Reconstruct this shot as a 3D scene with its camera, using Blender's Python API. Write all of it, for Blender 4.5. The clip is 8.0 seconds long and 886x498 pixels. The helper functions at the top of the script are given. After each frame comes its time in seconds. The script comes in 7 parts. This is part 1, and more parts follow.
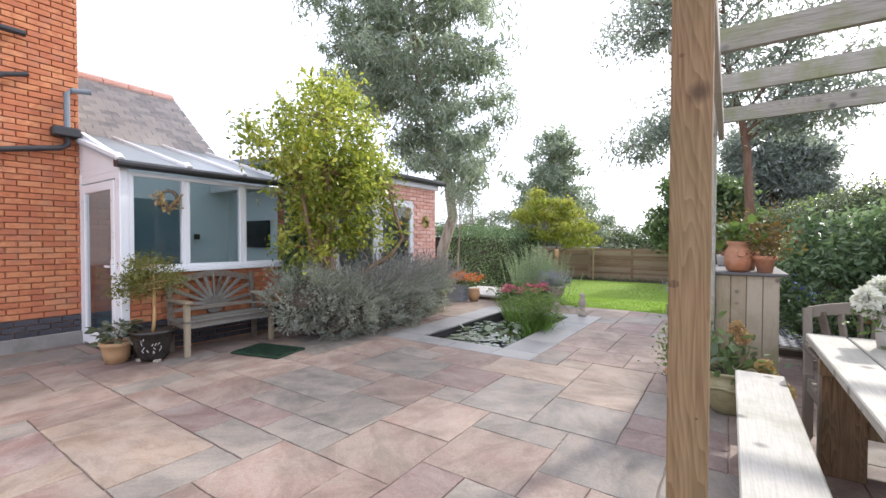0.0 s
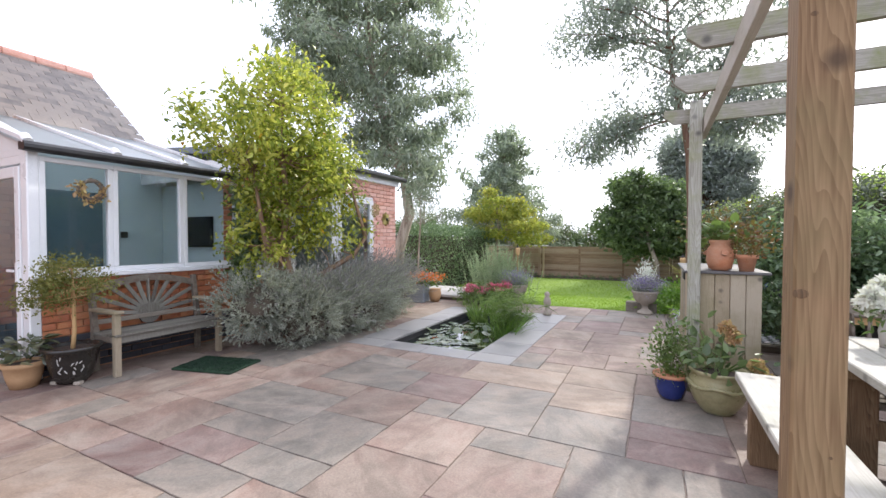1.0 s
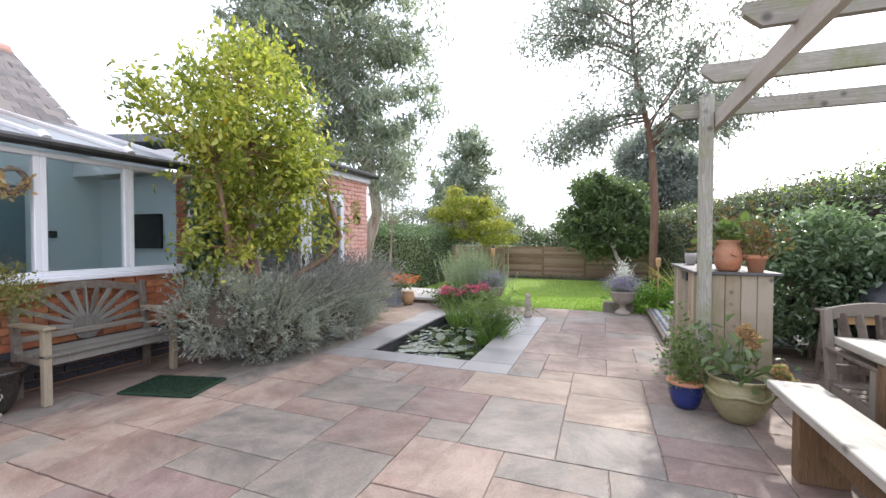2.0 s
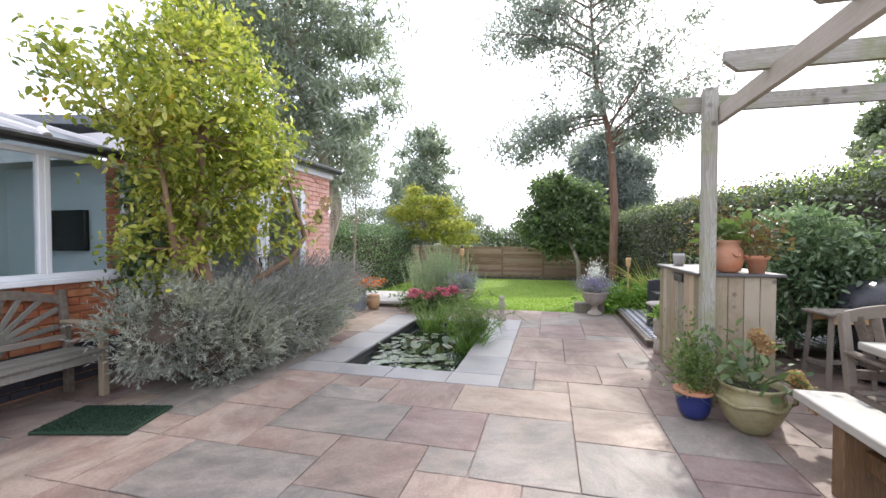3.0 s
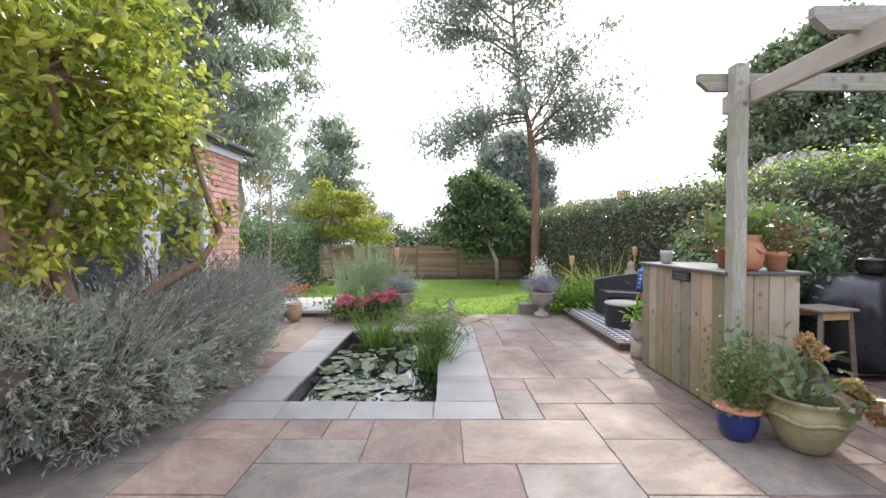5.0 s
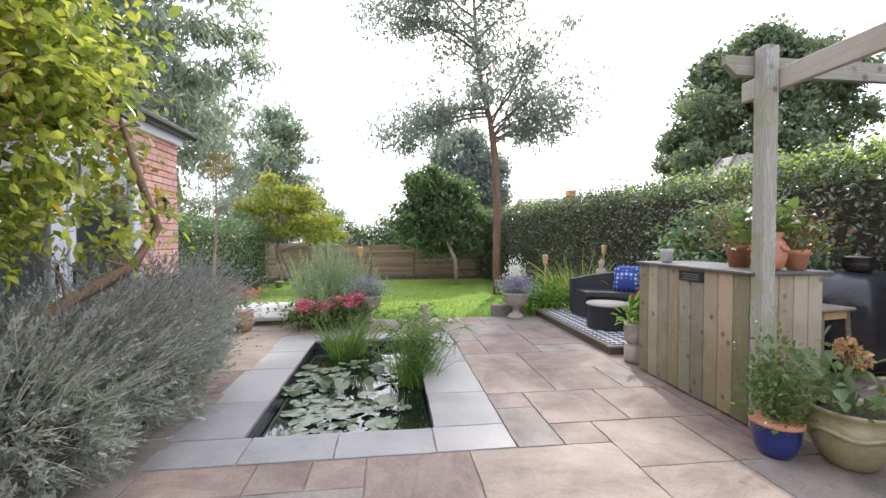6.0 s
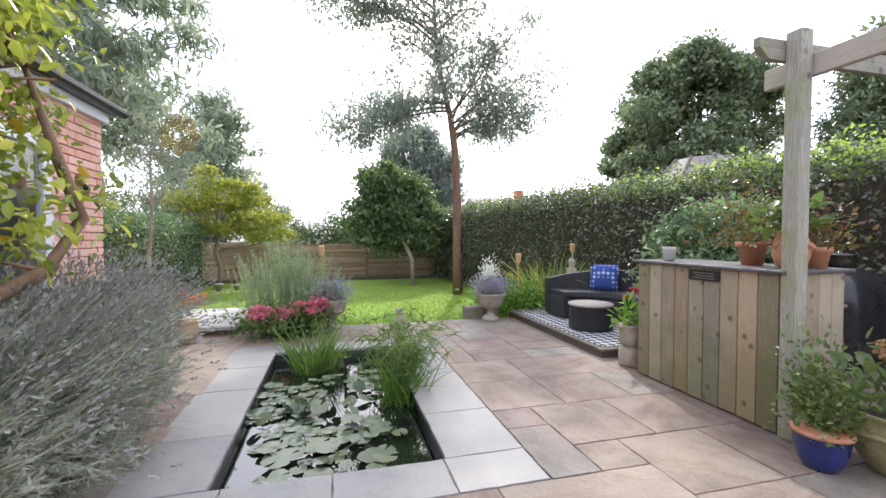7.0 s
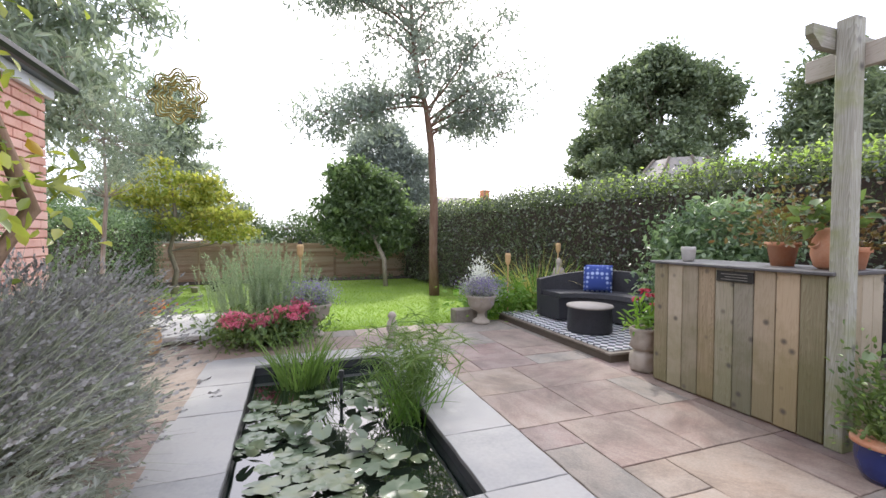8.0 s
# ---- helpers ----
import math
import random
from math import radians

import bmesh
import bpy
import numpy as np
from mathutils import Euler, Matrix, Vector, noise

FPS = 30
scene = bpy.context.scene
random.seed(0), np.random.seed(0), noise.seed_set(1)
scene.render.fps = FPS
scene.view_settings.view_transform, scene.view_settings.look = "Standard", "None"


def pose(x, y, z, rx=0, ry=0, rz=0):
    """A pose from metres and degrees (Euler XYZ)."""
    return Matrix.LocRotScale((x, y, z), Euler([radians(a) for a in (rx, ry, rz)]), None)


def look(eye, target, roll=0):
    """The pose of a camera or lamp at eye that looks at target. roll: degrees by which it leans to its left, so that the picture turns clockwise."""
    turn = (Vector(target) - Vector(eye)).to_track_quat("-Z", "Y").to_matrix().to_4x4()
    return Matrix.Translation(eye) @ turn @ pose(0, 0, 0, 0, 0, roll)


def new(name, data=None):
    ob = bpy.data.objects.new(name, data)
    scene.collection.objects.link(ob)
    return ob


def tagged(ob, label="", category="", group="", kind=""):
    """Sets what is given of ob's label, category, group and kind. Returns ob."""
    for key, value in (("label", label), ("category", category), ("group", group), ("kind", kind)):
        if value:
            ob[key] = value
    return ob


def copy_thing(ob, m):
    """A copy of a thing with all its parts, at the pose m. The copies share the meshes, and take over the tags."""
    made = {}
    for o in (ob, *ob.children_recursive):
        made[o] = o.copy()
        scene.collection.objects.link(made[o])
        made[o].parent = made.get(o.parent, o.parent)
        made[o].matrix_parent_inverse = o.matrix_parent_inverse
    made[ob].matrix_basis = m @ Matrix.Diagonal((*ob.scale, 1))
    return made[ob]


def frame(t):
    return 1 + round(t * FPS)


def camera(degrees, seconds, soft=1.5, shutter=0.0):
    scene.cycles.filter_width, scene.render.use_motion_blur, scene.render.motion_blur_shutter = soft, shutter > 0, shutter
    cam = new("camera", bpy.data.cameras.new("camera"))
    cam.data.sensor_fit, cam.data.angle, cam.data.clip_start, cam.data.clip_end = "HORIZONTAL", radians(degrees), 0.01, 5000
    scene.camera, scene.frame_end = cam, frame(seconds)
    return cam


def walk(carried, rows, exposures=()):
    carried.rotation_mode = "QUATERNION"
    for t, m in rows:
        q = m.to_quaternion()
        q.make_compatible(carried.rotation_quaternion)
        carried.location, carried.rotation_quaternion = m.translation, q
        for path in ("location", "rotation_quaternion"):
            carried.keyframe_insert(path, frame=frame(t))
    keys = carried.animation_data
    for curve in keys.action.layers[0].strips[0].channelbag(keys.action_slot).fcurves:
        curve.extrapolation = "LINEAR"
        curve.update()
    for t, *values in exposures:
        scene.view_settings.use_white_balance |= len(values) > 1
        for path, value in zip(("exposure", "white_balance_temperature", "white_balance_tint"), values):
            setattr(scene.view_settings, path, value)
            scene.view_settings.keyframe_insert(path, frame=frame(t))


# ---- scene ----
cam = camera(93.0, 8.0)
PATH = [
    (0, (0.137, 0.094, 1.387), (-0.99, 1.746, 1.347), 0.1),
    (0.5, (-0.085, 0.140, 1.392), (-1.104, 1.860, 1.344), 0.1),
    (1, (-0.333, 0.213, 1.392), (-1.236, 1.997, 1.344), 0.1),
    (1.5, (-0.606, 0.306, 1.388), (-1.410, 2.137, 1.341), 0.1),
    (3, (-1.299, 0.721, 1.394), (-1.793, 2.658, 1.347), 0.0),
    (3.5, (-1.531, 0.914, 1.390), (-1.886, 2.881, 1.343), 0.0),
    (4, (-1.769, 1.097, 1.381), (-1.990, 3.084, 1.333), -0.1),
    (4.5, (-1.990, 1.292, 1.366), (-2.110, 3.288, 1.319), -0.1),
    (6, (-2.565, 2.069, 1.350), (-2.323, 4.053, 1.295), -0.1),
    (6.5, (-2.735, 2.344, 1.338), (-2.368, 4.309, 1.282), -0.1),
    (7, (-2.912, 2.614, 1.326), (-2.410, 4.549, 1.268), 0.0),
    (7.5, (-3.080, 2.855, 1.318), (-2.468, 4.758, 1.261), 0.1),
    (8, (-3.213, 3.085, 1.318), (-2.536, 4.966, 1.258), 0.2),
]
walk(cam, [(t, look(eye, target, roll)) for t, eye, target, roll in PATH], exposures=((0.0, 0.1), (3.0, 0.22), (8.0, 0.2)))

# ---- sky and sun ----
SUN_EL, SUN_AZ = radians(38.5), radians(18)
sky_world = bpy.data.worlds.new("sky")
scene.world = sky_world
sky_world.use_nodes = True
wn, wl = sky_world.node_tree.nodes, sky_world.node_tree.links
sky_tex = wn.new("ShaderNodeTexSky")
sky_tex.sky_type, sky_tex.sun_disc = "NISHITA", False
sky_tex.sun_elevation, sky_tex.sun_rotation = SUN_EL, SUN_AZ
sky_tex.air_density, sky_tex.dust_density, sky_tex.ozone_density = 1.0, 4.0, 1.0
cloud_mix = wn.new("ShaderNodeMix")
cloud_mix.data_type, cloud_mix.inputs[0].default_value = "RGBA", 0.65
cloud_mix.inputs[7].default_value = (14.3, 14.7, 17.6, 1)
wl.new(sky_tex.outputs[0], cloud_mix.inputs[6])
wl.new(cloud_mix.outputs[2], wn["Background"].inputs[0])
wn["Background"].inputs[1].default_value = 0.168
sun = new("sun", bpy.data.lights.new("sun", "SUN"))
sun.data.energy, sun.data.angle, sun.data.color = 3.2, radians(1.6), (1.0, 0.95, 0.89)
sun.matrix_world = look((20 * math.sin(SUN_AZ) * math.cos(SUN_EL), 20 * math.cos(SUN_AZ) * math.cos(SUN_EL), 20 * math.sin(SUN_EL)), (0, 0, 0))


# ---- materials ----
def node_mat(name):
    m = bpy.data.materials.new(name)
    m.use_nodes = True
    nt = m.node_tree
    return m, nt.nodes, nt.links, nt.nodes["Principled BSDF"]


def surface(name, colours, rough=0.8, scale=3.0, fine=60.0, bump=0.2, spread=0.0, metal=0.0, stretch=(1, 1, 1), stain=None, stain_scale=1.2, stain_amount=0.5, spec=0.5, per="object", coat=0.0, grain=0.35):
    """Procedural surface: colours blended by noise in world space, varied piece by piece, with stains and fine relief."""
    m, n, l, b = node_mat(name)
    geo = n.new("ShaderNodeNewGeometry")
    mp = n.new("ShaderNodeMapping")
    mp.inputs["Scale"].default_value = stretch
    l.new(geo.outputs["Position"], mp.inputs[0])
    info = n.new("ShaderNodeObjectInfo")
    rnd = info.outputs["Random"] if per == "object" else geo.outputs["Random Per Island"]
    off = n.new("ShaderNodeVectorMath")
    off.operation = "MULTIPLY_ADD"
    cmb = n.new("ShaderNodeCombineXYZ")
    for i in range(3):
        l.new(rnd, cmb.inputs[i])
    l.new(cmb.outputs[0], off.inputs[0])
    off.inputs[1].default_value = (17.0, 9.0, 5.0)
    l.new(mp.outputs[0], off.inputs[2])
    big = n.new("ShaderNodeTexNoise")
    big.inputs["Scale"].default_value, big.inputs["Detail"].default_value, big.inputs["Roughness"].default_value = scale, 6.0, 0.6
    l.new(off.outputs[0], big.inputs["Vector"])
    small = n.new("ShaderNodeTexNoise")
    small.inputs["Scale"].default_value, small.inputs["Detail"].default_value = fine, 4.0
    l.new(off.outputs[0], small.inputs["Vector"])
    fac = n.new("ShaderNodeMath")
    fac.operation = "MULTIPLY_ADD"
    l.new(small.outputs["Fac"], fac.inputs[0])
    fac.inputs[1].default_value = grain
    l.new(big.outputs["Fac"], fac.inputs[2])
    last = fac.outputs[0]
    if spread:
        sp = n.new("ShaderNodeMath")
        sp.operation = "MULTIPLY_ADD"
        l.new(rnd, sp.inputs[0])
        sp.inputs[1].default_value = spread
        l.new(last, sp.inputs[2])
        sub = n.new("ShaderNodeMath")
        sub.operation = "SUBTRACT"
        l.new(sp.outputs[0], sub.inputs[0])
        sub.inputs[1].default_value = spread / 2
        last = sub.outputs[0]
    ramp = n.new("ShaderNodeValToRGB")
    k = len(colours)
    while len(ramp.color_ramp.elements) < k:
        ramp.color_ramp.elements.new(0.5)
    for i, c in enumerate(colours):
        e = ramp.color_ramp.elements[i]
        e.position, e.color = 0.42 + (grain - 0.35) / 2 + 0.5 * (i / max(1, k - 1) - 0.25), (*c, 1)
    l.new(last, ramp.inputs[0])
    out = ramp.outputs[0]
    if stain:
        st = n.new("ShaderNodeTexNoise")
        st.inputs["Scale"].default_value, st.inputs["Detail"].default_value, st.inputs["Roughness"].default_value = stain_scale, 8.0, 0.65
        l.new(geo.outputs["Position"], st.inputs["Vector"])
        sr = n.new("ShaderNodeMapRange")
        sr.inputs[1].default_value, sr.inputs[2].default_value, sr.inputs[4].default_value = 0.5, 0.72, stain_amount
        l.new(st.outputs["Fac"], sr.inputs[0])
        mx = n.new("ShaderNodeMix")
        mx.data_type = "RGBA"
        l.new(sr.outputs[0], mx.inputs[0])
        l.new(out, mx.inputs[6])
        mx.inputs[7].default_value = (*stain, 1)
        out = mx.outputs[2]
    l.new(out, b.inputs["Base Color"])
    b.inputs["Metallic"].default_value = metal
    b.inputs["Specular IOR Level"].default_value = spec
    b.inputs["Coat Weight"].default_value = coat
    rr = n.new("ShaderNodeMapRange")
    rr.inputs[1].default_value, rr.inputs[2].default_value = 0.3, 0.7
    rr.inputs[3].default_value, rr.inputs[4].default_value = max(0.02, rough - 0.12), min(1, rough + 0.1)
    l.new(big.outputs["Fac"], rr.inputs[0])
    l.new(rr.outputs[0], b.inputs["Roughness"])
    if bump:
        bp = n.new("ShaderNodeBump")
        bp.inputs["Strength"].default_value, bp.inputs["Distance"].default_value = bump, 0.01
        l.new(fac.outputs[0], bp.inputs["Height"])
        l.new(bp.outputs[0], b.inputs["Normal"])
    return m


def leafy(name, colours, rough=0.45, through_light=0.35, spec=0.4, patch=1.5):
    """Leaves: each leaf its own shade, some light passing through."""
    m, n, l, b = node_mat(name)
    geo = n.new("ShaderNodeNewGeometry")
    no = n.new("ShaderNodeTexNoise")
    no.inputs["Scale"].default_value = patch
    l.new(geo.outputs["Position"], no.inputs["Vector"])
    ad = n.new("ShaderNodeMath")
    ad.operation = "MULTIPLY_ADD"
    l.new(geo.outputs["Random Per Island"], ad.inputs[0])
    ad.inputs[1].default_value = 0.55
    mu = n.new("ShaderNodeMath")
    mu.operation = "MULTIPLY_ADD"
    l.new(no.outputs["Fac"], mu.inputs[0])
    mu.inputs[1].default_value, mu.inputs[2].default_value = 0.9, -0.25
    l.new(mu.outputs[0], ad.inputs[2])
    ramp = n.new("ShaderNodeValToRGB")
    while len(ramp.color_ramp.elements) < len(colours):
        ramp.color_ramp.elements.new(0.5)
    for i, c in enumerate(colours):
        ramp.color_ramp.elements[i].position, ramp.color_ramp.elements[i].color = i / max(1, len(colours) - 1), (*c, 1)
    l.new(ad.outputs[0], ramp.inputs[0])
    l.new(ramp.outputs[0], b.inputs["Base Color"])
    b.inputs["Roughness"].default_value, b.inputs["Specular IOR Level"].default_value = rough, spec
    tr = n.new("ShaderNodeBsdfTranslucent")
    bright = n.new("ShaderNodeMix")
    bright.data_type, bright.blend_type, bright.inputs[0].default_value = "RGBA", "MULTIPLY", 1.0
    bright.inputs[7].default_value = (1.2, 1.28, 0.92, 1)
    l.new(ramp.outputs[0], bright.inputs[6])
    l.new(bright.outputs[2], tr.inputs[0])
    mix = n.new("ShaderNodeMixShader")
    mix.inputs[0].default_value = through_light
    l.new(b.outputs[0], mix.inputs[1])
    l.new(tr.outputs[0], mix.inputs[2])
    l.new(mix.outputs[0], n["Material Output"].inputs[0])
    return m


def glassy(name, tint=(0.9, 0.965, 0.97), rough=0.0):
    m, n, l, b = node_mat(name)
    b.inputs["Base Color"].default_value = (*tint, 1)
    b.inputs["Roughness"].default_value, b.inputs["Transmission Weight"].default_value, b.inputs["IOR"].default_value = rough, 1.0, 1.45
    return m


def wood(name, dark, mid, light, axis=2, rings=30.0, stain=(0.17, 0.19, 0.07), stain_amount=0.4, stain_scale=3.0, spread=0.4, rough=0.75, ring=0.36, tints=None, foot=0.0, knots=0.0):
    """Sawn timber: growth rings drawn out along one axis, fine fibres, algae stains."""
    m, n, l, b = node_mat(name)
    geo, info = n.new("ShaderNodeNewGeometry"), n.new("ShaderNodeObjectInfo")
    cmb, off, mp = n.new("ShaderNodeCombineXYZ"), n.new("ShaderNodeVectorMath"), n.new("ShaderNodeMapping")
    for i in range(3):
        l.new(info.outputs["Random"], cmb.inputs[i])
    off.operation = "MULTIPLY_ADD"
    off.inputs[1].default_value = (7.0, 5.0, 11.0)
    l.new(cmb.outputs[0], off.inputs[0])
    l.new(geo.outputs["Position"], off.inputs[2])
    sc = [1.0, 1.0, 1.0]
    sc[axis] = 0.11
    mp.inputs["Scale"].default_value = sc
    l.new(off.outputs[0], mp.inputs[0])
    warp = n.new("ShaderNodeTexNoise")
    warp.inputs["Scale"].default_value, warp.inputs["Detail"].default_value = 9.0, 2.0
    l.new(mp.outputs[0], warp.inputs["Vector"])
    ad = n.new("ShaderNodeVectorMath")
    ad.operation = "MULTIPLY_ADD"
    ad.inputs[1].default_value = (0.14, 0.14, 0.14)
    l.new(warp.outputs["Color"], ad.inputs[0])
    l.new(mp.outputs[0], ad.inputs[2])
    wave = n.new("ShaderNodeTexWave")
    wave.wave_type, wave.bands_direction, wave.wave_profile = "BANDS", "DIAGONAL", "SAW"
    wave.inputs["Scale"].default_value, wave.inputs["Distortion"].default_value, wave.inputs["Detail"].default_value = rings, 1.5, 2.0
    l.new(ad.outputs[0], wave.inputs["Vector"])
    fib = n.new("ShaderNodeTexNoise")
    fib.inputs["Scale"].default_value, fib.inputs["Detail"].default_value = 120.0, 4.0
    sc2 = [1.0, 1.0, 1.0]
    sc2[axis] = 0.04
    mp2 = n.new("ShaderNodeMapping")
    mp2.inputs["Scale"].default_value = sc2
    l.new(off.outputs[0], mp2.inputs[0])
    l.new(mp2.outputs[0], fib.inputs["Vector"])
    f1 = n.new("ShaderNodeMath")
    f1.operation = "MULTIPLY_ADD"
    f1.inputs[1].default_value = ring
    l.new(wave.outputs["Fac"], f1.inputs[0])
    f2 = n.new("ShaderNodeMath")
    f2.operation = "MULTIPLY_ADD"
    f2.inputs[1].default_value = spread
    l.new(info.outputs["Random"], f2.inputs[0])
    f3 = n.new("ShaderNodeMath")
    f3.operation = "MULTIPLY_ADD"
    f3.inputs[1].default_value = 0.7
    l.new(fib.outputs["Fac"], f3.inputs[0])
    l.new(f2.outputs[0], f1.inputs[2])
    l.new(f1.outputs[0], f3.inputs[2])
    ramp = n.new("ShaderNodeValToRGB")
    ramp.color_ramp.elements.new(0.5)
    for e, p, c in zip(ramp.color_ramp.elements, (0.34, 0.56, 0.82), (light, mid, dark)):
        e.position, e.color = p, (*c, 1)
    f2.inputs[2].default_value = -spread / 2
    l.new(f3.outputs[0], ramp.inputs[0])
    st, sr, mx = n.new("ShaderNodeTexNoise"), n.new("ShaderNodeMapRange"), n.new("ShaderNodeMix")
    st.inputs["Scale"].default_value, st.inputs["Detail"].default_value, st.inputs["Roughness"].default_value = stain_scale, 8.0, 0.65
    l.new(geo.outputs["Position"], st.inputs["Vector"])
    sr.inputs[1].default_value, sr.inputs[2].default_value, sr.inputs[4].default_value = 0.47, 0.7, stain_amount
    l.new(st.outputs["Fac"], sr.inputs[0])
    mx.data_type = "RGBA"
    l.new(sr.outputs[0], mx.inputs[0])
    l.new(ramp.outputs[0], mx.inputs[6])
    mx.inputs[7].default_value = (*stain, 1)
    last = mx.outputs[2]
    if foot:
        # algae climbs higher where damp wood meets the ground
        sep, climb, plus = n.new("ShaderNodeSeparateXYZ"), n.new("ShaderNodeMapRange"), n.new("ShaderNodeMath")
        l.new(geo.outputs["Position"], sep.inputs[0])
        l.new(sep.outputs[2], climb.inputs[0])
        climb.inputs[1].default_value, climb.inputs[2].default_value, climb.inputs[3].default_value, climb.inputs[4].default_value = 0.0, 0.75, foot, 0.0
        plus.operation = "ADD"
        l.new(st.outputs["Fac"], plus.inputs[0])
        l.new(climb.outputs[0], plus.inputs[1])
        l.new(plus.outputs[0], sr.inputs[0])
    if tints:
        tr, tm = n.new("ShaderNodeValToRGB"), n.new("ShaderNodeMix")
        while len(tr.color_ramp.elements) < len(tints):
            tr.color_ramp.elements.new(0.5)
        for i, c in enumerate(tints):
            tr.color_ramp.elements[i].position, tr.color_ramp.elements[i].color = i / (len(tints) - 1), (*c, 1)
        l.new(info.outputs["Random"], tr.inputs[0])
        tm.data_type, tm.blend_type, tm.inputs[0].default_value = "RGBA", "MULTIPLY", 1.0
        l.new(last, tm.inputs[6])
        l.new(tr.outputs[0], tm.inputs[7])
        last = tm.outputs[2]
    if knots:
        vk, kr, km = n.new("ShaderNodeTexVoronoi"), n.new("ShaderNodeMapRange"), n.new("ShaderNodeMix")
        vk.inputs["Scale"].default_value = knots
        l.new(off.outputs[0], vk.inputs["Vector"])
        kr.inputs[1].default_value, kr.inputs[2].default_value, kr.inputs[3].default_value, kr.inputs[4].default_value = 0.07, 0.2, 0.85, 0.0
        l.new(vk.outputs["Distance"], kr.inputs[0])
        km.data_type = "RGBA"
        km.inputs[7].default_value = (dark[0] * 0.4, dark[1] * 0.4, dark[2] * 0.45, 1)
        l.new(kr.outputs[0], km.inputs[0])
        l.new(last, km.inputs[6])
        last = km.outputs[2]
    l.new(last, b.inputs["Base Color"])
    b.inputs["Roughness"].default_value = rough
    bp = n.new("ShaderNodeBump")
    bp.inputs["Strength"].default_value, bp.inputs["Distance"].default_value = 0.3, 0.004
    l.new(f3.outputs[0], bp.inputs["Height"])
    l.new(bp.outputs[0], b.inputs["Normal"])
    return m


def riven(name, first, second, vein, rough=0.64):
    """Riven sandstone: two hues clouded together, veins that run another way in every slab, cleft relief."""
    m, n, l, b = node_mat(name)
    geo, info = n.new("ShaderNodeNewGeometry"), n.new("ShaderNodeObjectInfo")
    cmb, off, ang, rot, mp = n.new("ShaderNodeCombineXYZ"), n.new("ShaderNodeVectorMath"), n.new("ShaderNodeMath"), n.new("ShaderNodeVectorRotate"), n.new("ShaderNodeMapping")
    for i in range(3):
        l.new(info.outputs["Random"], cmb.inputs[i])
    off.operation, off.inputs[1].default_value = "MULTIPLY_ADD", (23.0, 41.0, 3.0)
    l.new(cmb.outputs[0], off.inputs[0])
    l.new(geo.outputs["Position"], off.inputs[2])
    ang.operation, ang.inputs[1].default_value = "MULTIPLY", 37.0
    l.new(info.outputs["Random"], ang.inputs[0])
    rot.rotation_type = "Z_AXIS"
    l.new(off.outputs[0], rot.inputs["Vector"])
    l.new(ang.outputs[0], rot.inputs["Angle"])
    mp.inputs["Scale"].default_value = (0.9, 1.6, 1.0)
    l.new(rot.outputs[0], mp.inputs[0])

    def noise_of(src, scale, detail, roughness, twist=0.0):
        t = n.new("ShaderNodeTexNoise")
        t.inputs["Scale"].default_value, t.inputs["Detail"].default_value, t.inputs["Roughness"].default_value, t.inputs["Distortion"].default_value = scale, detail, roughness, twist
        l.new(src, t.inputs["Vector"])
        return t.outputs["Fac"]

    def span(src, a, c, lo, hi):
        r = n.new("ShaderNodeMapRange")
        r.inputs[1].default_value, r.inputs[2].default_value, r.inputs[3].default_value, r.inputs[4].default_value = a, c, lo, hi
        l.new(src, r.inputs[0])
        return r.outputs[0]

    def blend(fac, x, y, kind="MIX"):
        q = n.new("ShaderNodeMix")
        q.data_type, q.blend_type = "RGBA", kind
        for sock, val in ((q.inputs[0], fac), (q.inputs[6], x), (q.inputs[7], y)):
            if isinstance(val, (tuple, float)):
                sock.default_value = (*val, 1) if isinstance(val, tuple) else val
            else:
                l.new(val, sock)
        return q.outputs[2]

    clouds = noise_of(off.outputs[0], 2.4, 5.0, 0.6, 0.4)
    veins = noise_of(mp.outputs[0], 3.4, 9.0, 0.68, 0.4)
    fine = noise_of(off.outputs[0], 70.0, 3.0, 0.6)
    col = blend(span(clouds, 0.36, 0.64, 0.0, 1.0), first, second)
    col = blend(span(veins, 0.48, 0.7, 0.0, 0.6), col, vein)
    stains = noise_of(geo.outputs["Position"], 1.1, 7.0, 0.66, 0.6)
    col = blend(1.0, col, span(stains, 0.36, 0.62, 0.8, 1.1), "MULTIPLY")
    col = blend(1.0, col, span(fine, 0.3, 0.7, 0.86, 1.12), "MULTIPLY")
    col = blend(1.0, col, span(veins, 0.32, 0.52, 0.72, 1.02), "MULTIPLY")
    col = blend(1.0, col, span(info.outputs["Random"], 0.0, 1.0, 0.88, 1.1), "MULTIPLY")
    l.new(col, b.inputs["Base Color"])
    l.new(span(clouds, 0.35, 0.65, rough - 0.1, rough + 0.15), b.inputs["Roughness"])
    h = n.new("ShaderNodeMath")
    h.operation, h.inputs[1].default_value = "MULTIPLY_ADD", 0.12
    l.new(fine, h.inputs[0])
    l.new(veins, h.inputs[2])
    bp = n.new("ShaderNodeBump")
    bp.inputs["Strength"].default_value, bp.inputs["Distance"].default_value = 0.45, 0.018
    l.new(h.outputs[0], bp.inputs["Height"])
    l.new(bp.outputs[0], b.inputs["Normal"])
    return m


